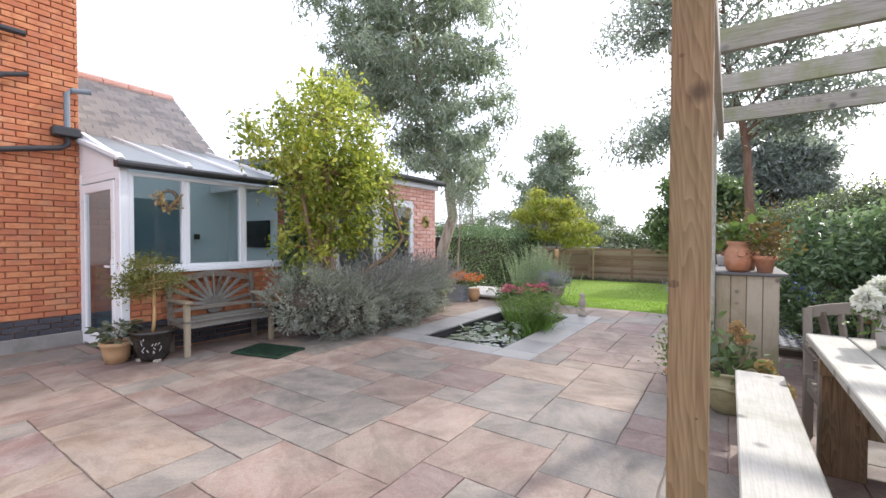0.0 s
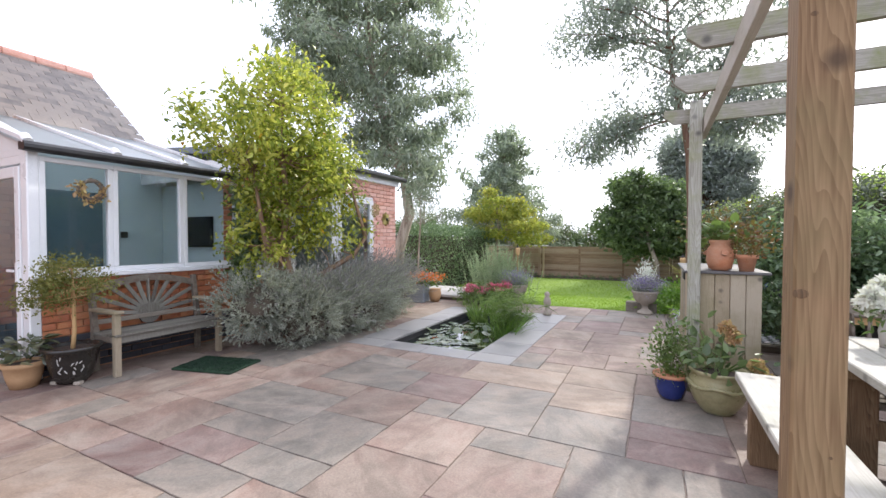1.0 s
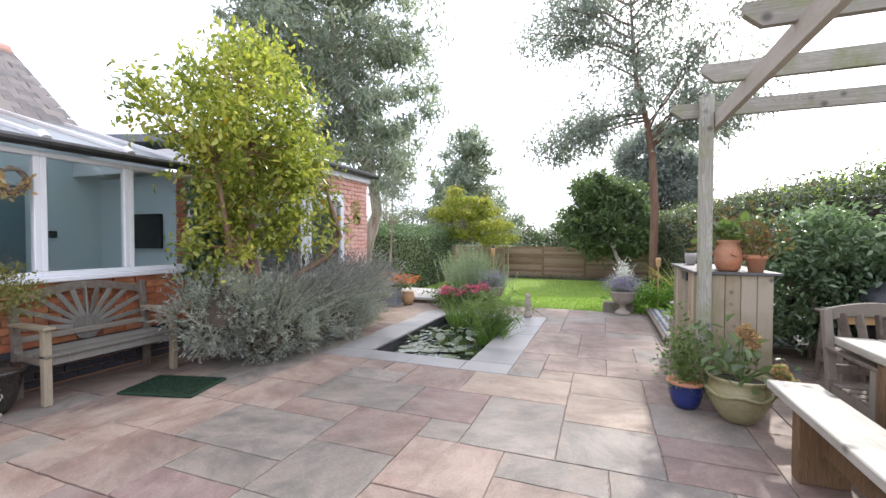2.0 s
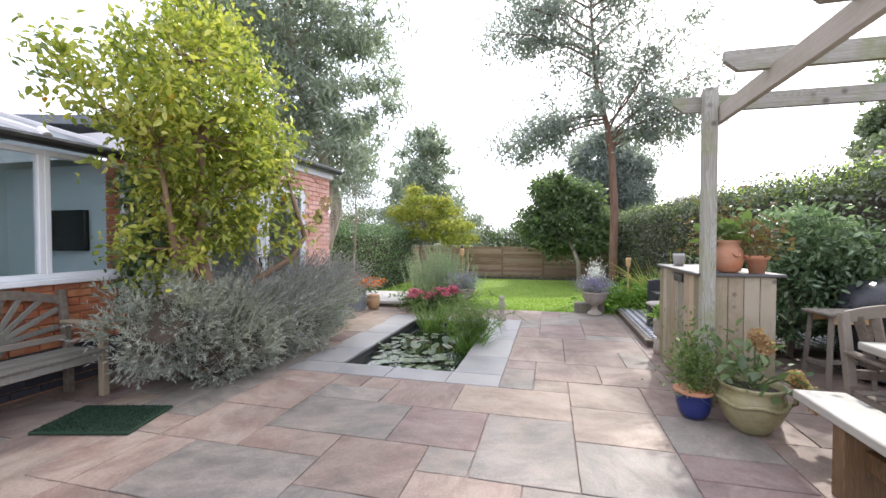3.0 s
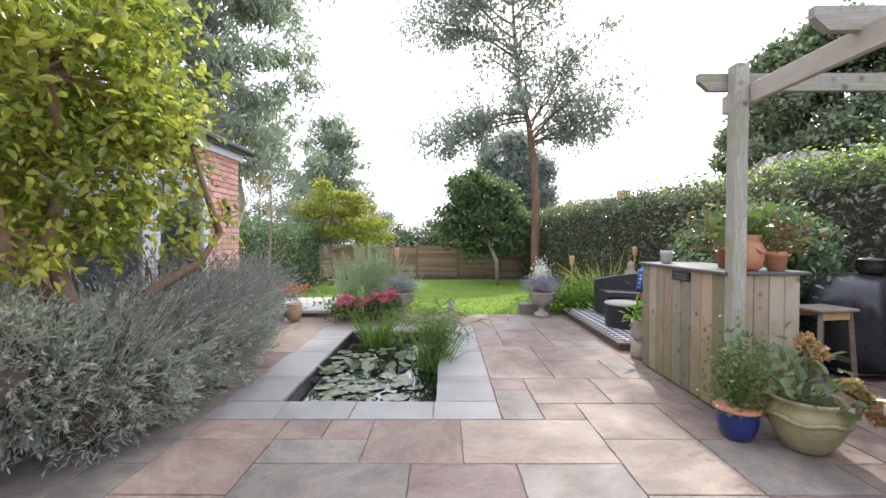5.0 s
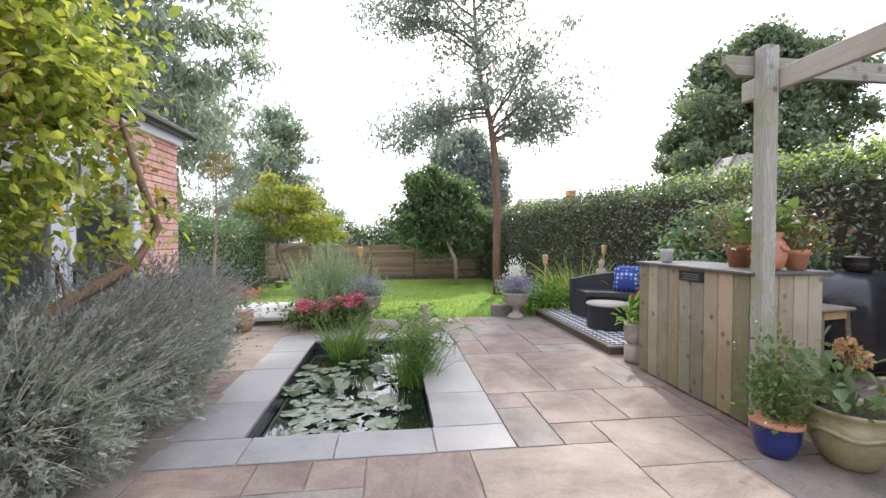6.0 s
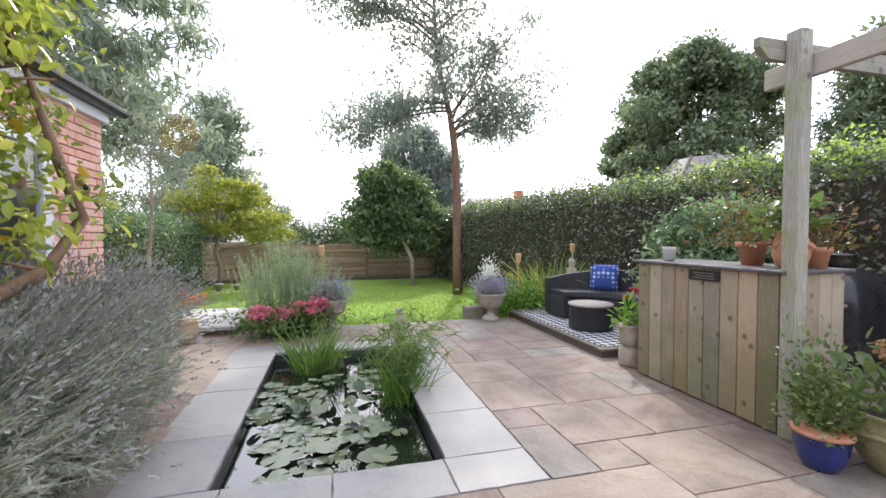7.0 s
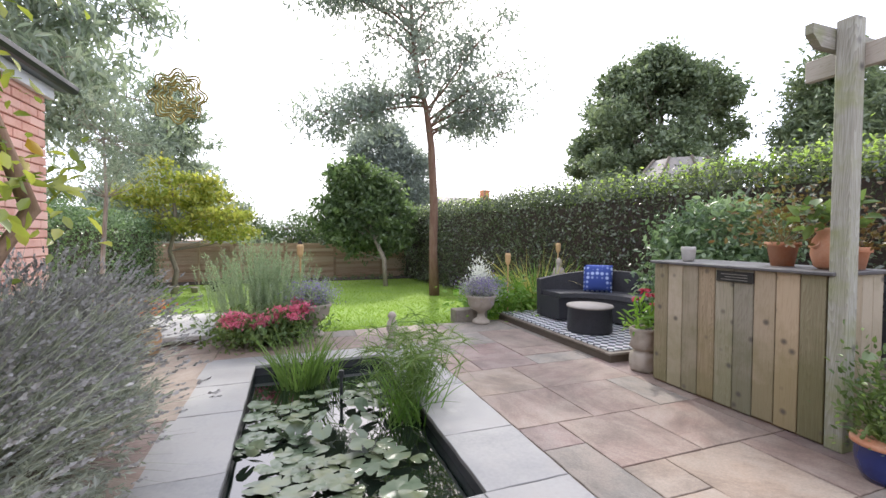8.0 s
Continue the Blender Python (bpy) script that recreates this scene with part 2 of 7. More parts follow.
M = {
    "brick_house": surface("brick_house", [(0.43, 0.14, 0.07), (0.53, 0.19, 0.085), (0.6, 0.26, 0.12), (0.48, 0.165, 0.078)], 0.85, 9, 90, 0.8, 0.8, stain=(0.38, 0.23, 0.16), stain_scale=5),
    "mortar_pink": surface("mortar_pink", [(0.58, 0.36, 0.28), (0.68, 0.46, 0.38)], 0.95, 12, 120, 0.5),
    "brick_annex": surface("brick_annex", [(0.64, 0.31, 0.23), (0.74, 0.42, 0.33), (0.8, 0.5, 0.41)], 0.85, 7, 80, 0.4, 0.5),
    "brick_blue_black": surface("brick_blue_black", [(0.026, 0.026, 0.034), (0.060, 0.060, 0.071)], 0.6, 8, 80, 0.3, 0.5),
    "mortar": surface("mortar", [(0.36, 0.175, 0.1), (0.46, 0.25, 0.15)], 0.95, 12, 120, 0.5),
    "concrete": surface("concrete", [(0.180, 0.168, 0.156), (0.270, 0.252, 0.228)], 0.95, 6, 80, 0.6, stain=(0.072, 0.084, 0.042), stain_scale=4),
    "joint": surface("joint", [(0.2, 0.155, 0.13), (0.31, 0.25, 0.21)], 0.95, 6, 90, 0.6, stain=(0.05, 0.045, 0.035), stain_scale=1.3, stain_amount=0.9),
    "sand_pink": riven("sand_pink", (0.242, 0.165, 0.133), (0.264, 0.209, 0.169), (0.325, 0.271, 0.223)),
    "sand_grey": riven("sand_grey", (0.193, 0.176, 0.153), (0.249, 0.215, 0.180), (0.310, 0.246, 0.200), 0.6),
    "sand_buff": riven("sand_buff", (0.268, 0.198, 0.146), (0.272, 0.219, 0.175), (0.334, 0.286, 0.234)),
    "sand_red": riven("sand_red", (0.209, 0.135, 0.117), (0.237, 0.182, 0.158), (0.274, 0.239, 0.210)),
    "coping": surface("coping", [(0.165, 0.168, 0.172), (0.25, 0.246, 0.24), (0.315, 0.305, 0.29)], 0.45, 3, 40, 0.14, 0.3, stain=(0.3, 0.275, 0.25), stain_scale=3),
    "pale_stone": surface("pale_stone", [(0.375, 0.352, 0.323), (0.465, 0.450, 0.420)], 0.7, 3, 60, 0.3, stain=(0.225, 0.210, 0.188), stain_scale=3),
    "upvc": surface("upvc", [(0.72, 0.74, 0.76), (0.8, 0.81, 0.82)], 0.35, 1.5, 30, 0.02),
    "roof_white": surface("roof_white", [(0.6, 0.62, 0.63), (0.72, 0.73, 0.74)], 0.35, 1.5, 30, 0.03),
    "black_plastic": surface("black_plastic", [(0.012, 0.012, 0.014), (0.03, 0.03, 0.033)], 0.4, 6, 60, 0.05),
    "slate": surface("slate", [(0.144, 0.135, 0.130), (0.228, 0.211, 0.194), (0.312, 0.281, 0.248)], 0.7, 6, 70, 0.5, 0.5),
    "slate_dark": surface("slate_dark", [(0.05, 0.05, 0.053), (0.085, 0.083, 0.085), (0.12, 0.115, 0.115)], 0.5, 5, 60, 0.25),
    "terracotta": surface("terracotta", [(0.36, 0.13, 0.06), (0.5, 0.2, 0.1), (0.55, 0.28, 0.17)], 0.8, 6, 70, 0.3, stain=(0.5, 0.42, 0.34), stain_scale=6, stain_amount=0.35),
    "interior": surface("interior", [(0.6, 0.69, 0.7), (0.68, 0.76, 0.77)], 0.9, 1.0, 20, 0.0),
    "interior_dark": surface("interior_dark", [(0.1, 0.17, 0.21), (0.15, 0.23, 0.27)], 0.8, 1.5, 20, 0.0),
    "screen": surface("screen", [(0.006, 0.007, 0.008), (0.012, 0.012, 0.013)], 0.2, 2, 20, 0.0),
    "glass": glassy("glass"),
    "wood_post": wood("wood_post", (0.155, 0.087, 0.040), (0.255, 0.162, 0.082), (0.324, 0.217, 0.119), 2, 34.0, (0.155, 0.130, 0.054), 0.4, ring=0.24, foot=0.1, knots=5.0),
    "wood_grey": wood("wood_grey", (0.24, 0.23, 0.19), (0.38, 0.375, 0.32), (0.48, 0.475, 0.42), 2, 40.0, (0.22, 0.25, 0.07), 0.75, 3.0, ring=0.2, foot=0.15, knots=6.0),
    "wood_green": wood("wood_green", (0.2, 0.185, 0.15), (0.31, 0.295, 0.25), (0.4, 0.385, 0.34), 0, 50.0, (0.17, 0.2, 0.05), 0.8, 4.0, ring=0.2, knots=6.0),
    "wood_beam": wood("wood_beam", (0.24, 0.2, 0.15), (0.36, 0.32, 0.26), (0.46, 0.42, 0.36), 1, 50.0, (0.25, 0.25, 0.15), 0.4, ring=0.28),
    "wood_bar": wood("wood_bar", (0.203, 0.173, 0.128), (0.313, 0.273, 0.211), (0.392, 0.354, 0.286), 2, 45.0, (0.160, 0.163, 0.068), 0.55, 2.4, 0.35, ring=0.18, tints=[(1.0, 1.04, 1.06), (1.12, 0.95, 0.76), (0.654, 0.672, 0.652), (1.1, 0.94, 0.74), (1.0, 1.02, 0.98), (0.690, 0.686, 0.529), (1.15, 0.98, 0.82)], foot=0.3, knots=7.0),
    "wood_table": wood("wood_table", (0.237, 0.222, 0.174), (0.356, 0.340, 0.293), (0.443, 0.427, 0.380), 1, 50.0, (0.198, 0.206, 0.134), 0.5, 3.0, 0.3, 0.65, 0.1, knots=5.0),
    "wood_leg": wood("wood_leg", (0.084, 0.045, 0.020), (0.154, 0.089, 0.042), (0.208, 0.134, 0.069), 2, 45.0, (0.050, 0.045, 0.022), 0.55, 3.0, 0.3, ring=0.28),
    "wood_old": surface("wood_old", [(0.074, 0.056, 0.041), (0.148, 0.118, 0.092), (0.222, 0.192, 0.155)], 0.85, 6, 60, 0.4, 0.4, stretch=(3, 3, 3), stain=(0.163, 0.163, 0.126), stain_scale=7, stain_amount=0.6),
    "wood_bench": wood("wood_bench", (0.080, 0.071, 0.059), (0.144, 0.133, 0.112), (0.202, 0.192, 0.165), 2, 50.0, (0.107, 0.112, 0.070), 0.4, 5.0, ring=0.2),
    "wood_arm": wood("wood_arm", (0.156, 0.117, 0.070), (0.257, 0.203, 0.133), (0.328, 0.273, 0.195), 2, 50.0, (0.156, 0.164, 0.078), 0.4, 5.0, ring=0.2),
    "fence": surface("fence", [(0.250, 0.163, 0.100), (0.375, 0.250, 0.163), (0.450, 0.338, 0.237)], 0.85, 3, 40, 0.3, 0.6, stretch=(0.6, 5, 5)),
    "lawn": surface("lawn", [(0.112, 0.192, 0.015), (0.162, 0.263, 0.030), (0.223, 0.324, 0.050)], 0.9, 1.3, 40, 0.5),
    "ground": surface("ground", [(0.07, 0.09, 0.03), (0.12, 0.12, 0.06), (0.16, 0.14, 0.09)], 0.95, 0.4, 10, 0.4),
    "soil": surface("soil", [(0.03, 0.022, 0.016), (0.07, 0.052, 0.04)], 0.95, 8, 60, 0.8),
    "bark": surface("bark", [(0.13, 0.1, 0.075), (0.24, 0.19, 0.15), (0.33, 0.28, 0.23)], 0.9, 5, 40, 0.8, stretch=(4, 4, 0.8)),
    "bark_warm": surface("bark_warm", [(0.124, 0.068, 0.040), (0.211, 0.124, 0.074), (0.260, 0.174, 0.112)], 0.85, 6, 40, 0.6, stretch=(3, 3, 1)),
    "bark_red": surface("bark_red", [(0.081, 0.038, 0.026), (0.154, 0.076, 0.052), (0.205, 0.127, 0.089)], 0.9, 4, 40, 0.8, stretch=(4, 4, 0.8)),
    "bark_pale": surface("bark_pale", [(0.3, 0.25, 0.2), (0.45, 0.39, 0.32), (0.22, 0.17, 0.13)], 0.85, 3, 30, 0.5, stretch=(4, 4, 0.6)),
    "water": None,
    "leaf_euc": leafy("leaf_euc", [(0.159, 0.192, 0.159), (0.306, 0.353, 0.293), (0.558, 0.598, 0.518)], 0.35, 0.48, 0.6, patch=1.1),
    "leaf_red": leafy("leaf_red", [(0.160, 0.187, 0.188), (0.277, 0.308, 0.302), (0.427, 0.462, 0.460)], 0.35, 0.55, 0.6),
    "leaf_citrus": leafy("leaf_citrus", [(0.076, 0.119, 0.028), (0.233, 0.290, 0.057), (0.503, 0.512, 0.104), (0.748, 0.660, 0.207)], 0.26, 0.5, 0.8, patch=2.2),
    "leaf_gold": leafy("leaf_gold", [(0.5, 0.28, 0.02), (0.55, 0.38, 0.04)], 0.4, 0.4),
    "leaf_maple": leafy("leaf_maple", [(0.17, 0.23, 0.05), (0.38, 0.4, 0.09), (0.56, 0.46, 0.12)], 0.5, 0.45),
    "leaf_dark": leafy("leaf_dark", [(0.055, 0.09, 0.045), (0.14, 0.2, 0.09), (0.28, 0.36, 0.16)], 0.35, 0.42, 0.6),
    "leaf_oak": leafy("leaf_oak", [(0.091, 0.124, 0.078), (0.182, 0.227, 0.137), (0.325, 0.370, 0.221)], 0.45, 0.36),
    "leaf_hedge": leafy("leaf_hedge", [(0.05, 0.07, 0.045), (0.13, 0.155, 0.095), (0.27, 0.3, 0.2)], 0.2, 0.35, 1.0),
    "leaf_hedge_top": leafy("leaf_hedge_top", [(0.22, 0.33, 0.06), (0.36, 0.48, 0.11), (0.5, 0.6, 0.2)], 0.3, 0.55, 0.6),
    "leaf_laurel": leafy("leaf_laurel", [(0.04, 0.075, 0.04), (0.14, 0.21, 0.11), (0.4, 0.5, 0.32)], 0.34, 0.4, 0.5),
    "leaf_lav": leafy("leaf_lav", [(0.165, 0.182, 0.157), (0.379, 0.395, 0.354), (0.626, 0.642, 0.586)], 0.6, 0.4, 0.3, patch=7.0),
    "leaf_lav_stem": leafy("leaf_lav_stem", [(0.203, 0.209, 0.182), (0.365, 0.378, 0.324), (0.567, 0.567, 0.499)], 0.8, 0.35, 0.2),
    "leaf_grass": leafy("leaf_grass", [(0.08, 0.17, 0.025), (0.16, 0.29, 0.05), (0.3, 0.4, 0.1)], 0.4, 0.45),
    "leaf_sedge": leafy("leaf_sedge", [(0.072, 0.128, 0.028), (0.136, 0.216, 0.056), (0.272, 0.320, 0.128)], 0.35, 0.45),
    "leaf_straw": leafy("leaf_straw", [(0.3, 0.3, 0.08), (0.52, 0.46, 0.16), (0.4, 0.26, 0.1)], 0.5, 0.45),
    "leaf_lawn": leafy("leaf_lawn", [(0.144, 0.237, 0.015), (0.206, 0.320, 0.031), (0.289, 0.392, 0.052)], 0.5, 0.45, patch=0.8),
    "leaf_rosemary": leafy("leaf_rosemary", [(0.2, 0.26, 0.16), (0.34, 0.41, 0.27), (0.48, 0.55, 0.39)], 0.6, 0.4),
    "leaf_pot": leafy("leaf_pot", [(0.06, 0.11, 0.035), (0.12, 0.18, 0.055), (0.2, 0.27, 0.09)], 0.4, 0.4),
    "leaf_olive": leafy("leaf_olive", [(0.09, 0.11, 0.03), (0.19, 0.2, 0.06), (0.31, 0.29, 0.1)], 0.45, 0.4),
    "leaf_bronze": leafy("leaf_bronze", [(0.12, 0.05, 0.03), (0.16, 0.12, 0.04), (0.13, 0.17, 0.05)], 0.4, 0.35),
    "leaf_lily": leafy("leaf_lily", [(0.027, 0.056, 0.029), (0.071, 0.112, 0.065), (0.143, 0.184, 0.116), (0.193, 0.203, 0.091)], 0.2, 0.1, 0.6, patch=6.0),
    "flower_pink": leafy("flower_pink", [(0.55, 0.11, 0.2), (0.78, 0.28, 0.38)], 0.6, 0.35),
    "flower_red": leafy("flower_red", [(0.42, 0.03, 0.07), (0.6, 0.08, 0.14)], 0.6, 0.3),
    "flower_orange": leafy("flower_orange", [(0.6, 0.13, 0.03), (0.7, 0.22, 0.06)], 0.6, 0.3),
    "flower_mauve": leafy("flower_mauve", [(0.24, 0.18, 0.4), (0.36, 0.3, 0.52)], 0.6, 0.3),
    "flower_white": leafy("flower_white", [(0.75, 0.75, 0.7), (0.85, 0.85, 0.82)], 0.6, 0.2),
    "flower_cream": leafy("flower_cream", [(0.42, 0.38, 0.12), (0.5, 0.35, 0.18), (0.45, 0.24, 0.14)], 0.6, 0.3),
    "rattan": surface("rattan", [(0.012, 0.012, 0.015), (0.035, 0.035, 0.04)], 0.5, 40, 160, 0.6),
    "cover": surface("cover", [(0.015, 0.016, 0.019), (0.03, 0.031, 0.035)], 0.32, 5, 40, 0.35),
    "glaze_blue": surface("glaze_blue", [(0.008, 0.015, 0.09), (0.015, 0.03, 0.16)], 0.12, 6, 40, 0.05, coat=0.5),
    "glaze_green": surface("glaze_green", [(0.159, 0.145, 0.066), (0.255, 0.237, 0.119), (0.334, 0.306, 0.172)], 0.35, 8, 60, 0.3, stain=(0.111, 0.092, 0.040), stain_scale=7),
    "glaze_black": surface("glaze_black", [(0.012, 0.011, 0.01), (0.03, 0.027, 0.023)], 0.25, 6, 60, 0.1),
    "pot_tan": surface("pot_tan", [(0.36, 0.21, 0.1), (0.48, 0.3, 0.16)], 0.7, 6, 60, 0.3),
    "stone_urn": surface("stone_urn", [(0.288, 0.240, 0.192), (0.384, 0.336, 0.280)], 0.9, 8, 80, 0.5, stain=(0.160, 0.152, 0.104), stain_scale=6),
    "mat_green": surface("mat_green", [(0.003, 0.013, 0.007), (0.005, 0.022, 0.01), (0.01, 0.038, 0.015)], 0.95, 12, 200, 1.0),
    "iron": surface("iron", [(0.02, 0.02, 0.02), (0.04, 0.038, 0.035)], 0.5, 10, 60, 0.2, metal=0.6),
    "brass": surface("brass", [(0.22, 0.18, 0.05), (0.36, 0.3, 0.1)], 0.4, 10, 60, 0.1, metal=0.6),
    "bamboo": surface("bamboo", [(0.4, 0.24, 0.1), (0.52, 0.34, 0.16)], 0.6, 10, 60, 0.2),
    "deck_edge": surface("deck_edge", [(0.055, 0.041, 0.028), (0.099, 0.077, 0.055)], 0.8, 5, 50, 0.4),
    "greyblue": surface("greyblue", [(0.12, 0.15, 0.18), (0.2, 0.23, 0.26)], 0.6, 5, 50, 0.2),
}
rm, rnodes, rlinks, rbs = node_mat("polycarbonate")
rbs.inputs["Base Color"].default_value, rbs.inputs["Roughness"].default_value = (0.55, 0.575, 0.59, 1), 0.25
rtr, rmix = rnodes.new("ShaderNodeBsdfTranslucent"), rnodes.new("ShaderNodeMixShader")
rtr.inputs[0].default_value, rmix.inputs[0].default_value = (0.8, 0.87, 0.9, 1), 0.6
rlinks.new(rbs.outputs[0], rmix.inputs[1])
rlinks.new(rtr.outputs[0], rmix.inputs[2])
rlinks.new(rmix.outputs[0], rnodes["Material Output"].inputs[0])
M["roof_white"] = rm
wm, wnodes, wlinks, wb = node_mat("water")
wb.inputs["Base Color"].default_value = (0.006, 0.01, 0.008, 1)
wb.inputs["Roughness"].default_value, wb.inputs["IOR"].default_value = 0.02, 2.2
wnoise, wbump = wnodes.new("ShaderNodeTexNoise"), wnodes.new("ShaderNodeBump")
wnoise.inputs["Scale"].default_value = 5.0
wbump.inputs["Strength"].default_value, wbump.inputs["Distance"].default_value = 0.05, 0.02
wlinks.new(wnoise.outputs["Fac"], wbump.inputs["Height"])
wlinks.new(wbump.outputs[0], wb.inputs["Normal"])
M["water"] = wm


# ---- building helpers ----
def thing(name, at=(0, 0, 0), rz=0.0, label="", category="", group="", kind=""):
    ob = new(name)
    ob.empty_display_size = 0.1
    ob.matrix_world = pose(at[0], at[1], at[2], 0, 0, rz)
    return tagged(ob, label, category, group, kind)


def part(name, bm, material, parent=None, label="", smooth=False):
    me = bpy.data.meshes.new(name)
    bmesh.ops.recalc_face_normals(bm, faces=bm.faces)
    bm.to_mesh(me)
    bm.free()
    if smooth:
        me.shade_smooth()
    me.materials.append(M[material] if isinstance(material, str) else material)
    ob = new(name, me)
    ob.parent = parent
    return tagged(ob, label)


def B():
    return bmesh.new()


def box(bm, x0, x1, y0, y1, z0, z1, bevel=0.0, m=None):
    r = bmesh.ops.create_cube(bm, size=1)
    mat = Matrix.Translation(((x0 + x1) / 2, (y0 + y1) / 2, (z0 + z1) / 2)) @ Matrix.Diagonal((x1 - x0, y1 - y0, z1 - z0, 1))
    bmesh.ops.transform(bm, matrix=(m @ mat) if m else mat, verts=r["verts"])
    if bevel:
        es = list({e for v in r["verts"] for e in v.link_edges})
        bmesh.ops.bevel(bm, geom=es, offset=bevel, segments=1, affect="EDGES")
    return bm


def beam(bm, p0, p1, w, h, bevel=0.004):
    """A bar of width w and height h from p0 to p1."""
    p0, p1 = Vector(p0), Vector(p1)
    d = p1 - p0
    rot = d.to_track_quat("X", "Z").to_matrix().to_4x4()
    return box(bm, 0, d.length, -w / 2, w / 2, -h / 2, h / 2, bevel, Matrix.Translation(p0) @ rot)


def tube(bm, pts, radii, seg=8, cap=True):
    """A round bar along pts."""
    pts = [Vector(p) for p in pts]
    if not hasattr(radii, "__len__"):
        radii = [radii] * len(pts)
    rings = []
    for i, p in enumerate(pts):
        d = (pts[min(i + 1, len(pts) - 1)] - pts[max(i - 1, 0)]).normalized()
        a = d.cross(Vector((0.31, 0.22, 0.92)) if abs(d.z) < 0.9 else Vector((1, 0.1, 0))).normalized()
        b = d.cross(a)
        rings.append([bm.verts.new(p + radii[i] * (math.cos(2 * math.pi * j / seg) * a + math.sin(2 * math.pi * j / seg) * b)) for j in range(seg)])
    for q, r in zip(rings, rings[1:]):
        for j in range(seg):
            bm.faces.new((q[j], q[(j + 1) % seg], r[(j + 1) % seg], r[j]))
    if cap:
        bm.faces.new(rings[0])
        bm.faces.new(rings[-1])
    return bm


def lathe(bm, profile, seg=24, at=(0, 0, 0), squash=1.0):
    """Turn a profile of (radius, height) round the z axis."""
    rings = []
    for r, z in profile:
        rings.append([bm.verts.new((at[0] + r * math.cos(2 * math.pi * j / seg), at[1] + squash * r * math.sin(2 * math.pi * j / seg), at[2] + z)) for j in range(seg)])
    for q, r in zip(rings, rings[1:]):
        for j in range(seg):
            bm.faces.new((q[j], q[(j + 1) % seg], r[(j + 1) % seg], r[j]))
    if profile[0][0] > 0.001:
        bm.faces.new(rings[0])
    if profile[-1][0] > 0.001:
        bm.faces.new(rings[-1])
    return bm


def sheet(name, verts, faces, material, parent=None, label="", kind="", smooth=False):
    """One mesh from arrays: verts (n, 3) and faces (m, k)."""
    verts, faces = np.asarray(verts, dtype=np.float32), np.asarray(faces, dtype=np.int32)
    me = bpy.data.meshes.new(name)
    me.vertices.add(len(verts))
    me.vertices.foreach_set("co", verts.ravel())
    me.loops.add(faces.size)
    me.loops.foreach_set("vertex_index", faces.ravel())
    me.polygons.add(len(faces))
    me.polygons.foreach_set("loop_start", np.arange(len(faces), dtype=np.int32) * faces.shape[1])
    me.update(calc_edges=True)
    me.validate()
    if smooth:
        me.shade_smooth()
    me.materials.append(M[material] if isinstance(material, str) else material)
    ob = new(name, me)
    ob.parent = parent
    return tagged(ob, label, kind=kind)


def unit(v):
    return v / np.maximum(np.linalg.norm(v, axis=1, keepdims=True), 1e-6)


def leaves(name, pos, size, material, parent=None, aspect=0.45, along=None, up=0.35, rng=None, label="", kind="", vary=0.35, fold=0.25, round_leaf=True):
    """Many single leaves, each a folded lozenge, at pos; along: their own directions."""
    rng = rng or np.random.default_rng(3)
    n = len(pos)
    d = unit(rng.normal(size=(n, 3))) if along is None else unit(along + 0.25 * rng.normal(size=(n, 3)))
    nrm = rng.normal(size=(n, 3))
    nrm[:, 2] += up * 3
    side = unit(np.cross(d, nrm))
    nr = np.cross(side, d)
    s = (np.asarray(size) * (1 + vary * rng.uniform(-1, 1, n)))[:, None]
    w = s * aspect * 0.5
    if round_leaf:
        mid1, mid2 = pos + d * s * 0.3, pos + d * s * 0.68
        tip = pos + d * s - nr * s * 0.12
        v = np.stack([pos, mid1 + side * w + nr * w * fold, mid2 + side * w * 0.8 + nr * w * fold * 0.6, tip, mid2 - side * w * 0.8 + nr * w * fold * 0.6, mid1 - side * w + nr * w * fold], axis=1).reshape(-1, 3)
        f = np.array([[0, 1, 2, 3], [0, 3, 4, 5]])
        return sheet(name, v, (np.arange(n)[:, None, None] * 6 + f[None]).reshape(-1, 4), material, parent, label, kind)
    mid = pos + d * s * 0.45
    v = np.stack([pos, mid + side * w + nr * w * fold, pos + d * s, mid - side * w + nr * w * fold], axis=1).reshape(-1, 3)
    return sheet(name, v, np.arange(4 * n).reshape(-1, 4), material, parent, label, kind)


def blades(name, base, along, width, material, parent=None, droop=0.3, rng=None, label="", kind="", segs=3):
    """Long thin blades that bend over; along carries direction and length."""
    rng = rng or np.random.default_rng(4)
    n = len(base)
    ln = np.linalg.norm(along, axis=1, keepdims=True)
    side = unit(np.cross(along, rng.normal(size=(n, 3))))
    rows = []
    for k in range(segs + 1):
        t = k / segs
        p = base + along * t
        p = p + np.array([0, 0, -1.0]) * (droop * ln * t * t) + unit(along * np.array([1, 1, 0]) + 1e-5) * (droop * 0.8 * ln * t * t)
        w = width * (1 - t) ** 0.7 + 0.0006
        rows.append(np.stack([p - side * w / 2, p + side * w / 2], axis=1))
    v = np.stack(rows, axis=1).reshape(n, -1, 3)
    k = 2 * (segs + 1)
    f = np.concatenate([np.array([[2 * i, 2 * i + 1, 2 * i + 3, 2 * i + 2]]) for i in range(segs)])
    faces = (np.arange(n)[:, None, None] * k + f[None]).reshape(-1, 4)
    return sheet(name, v.reshape(-1, 3), faces, material, parent, label, kind)


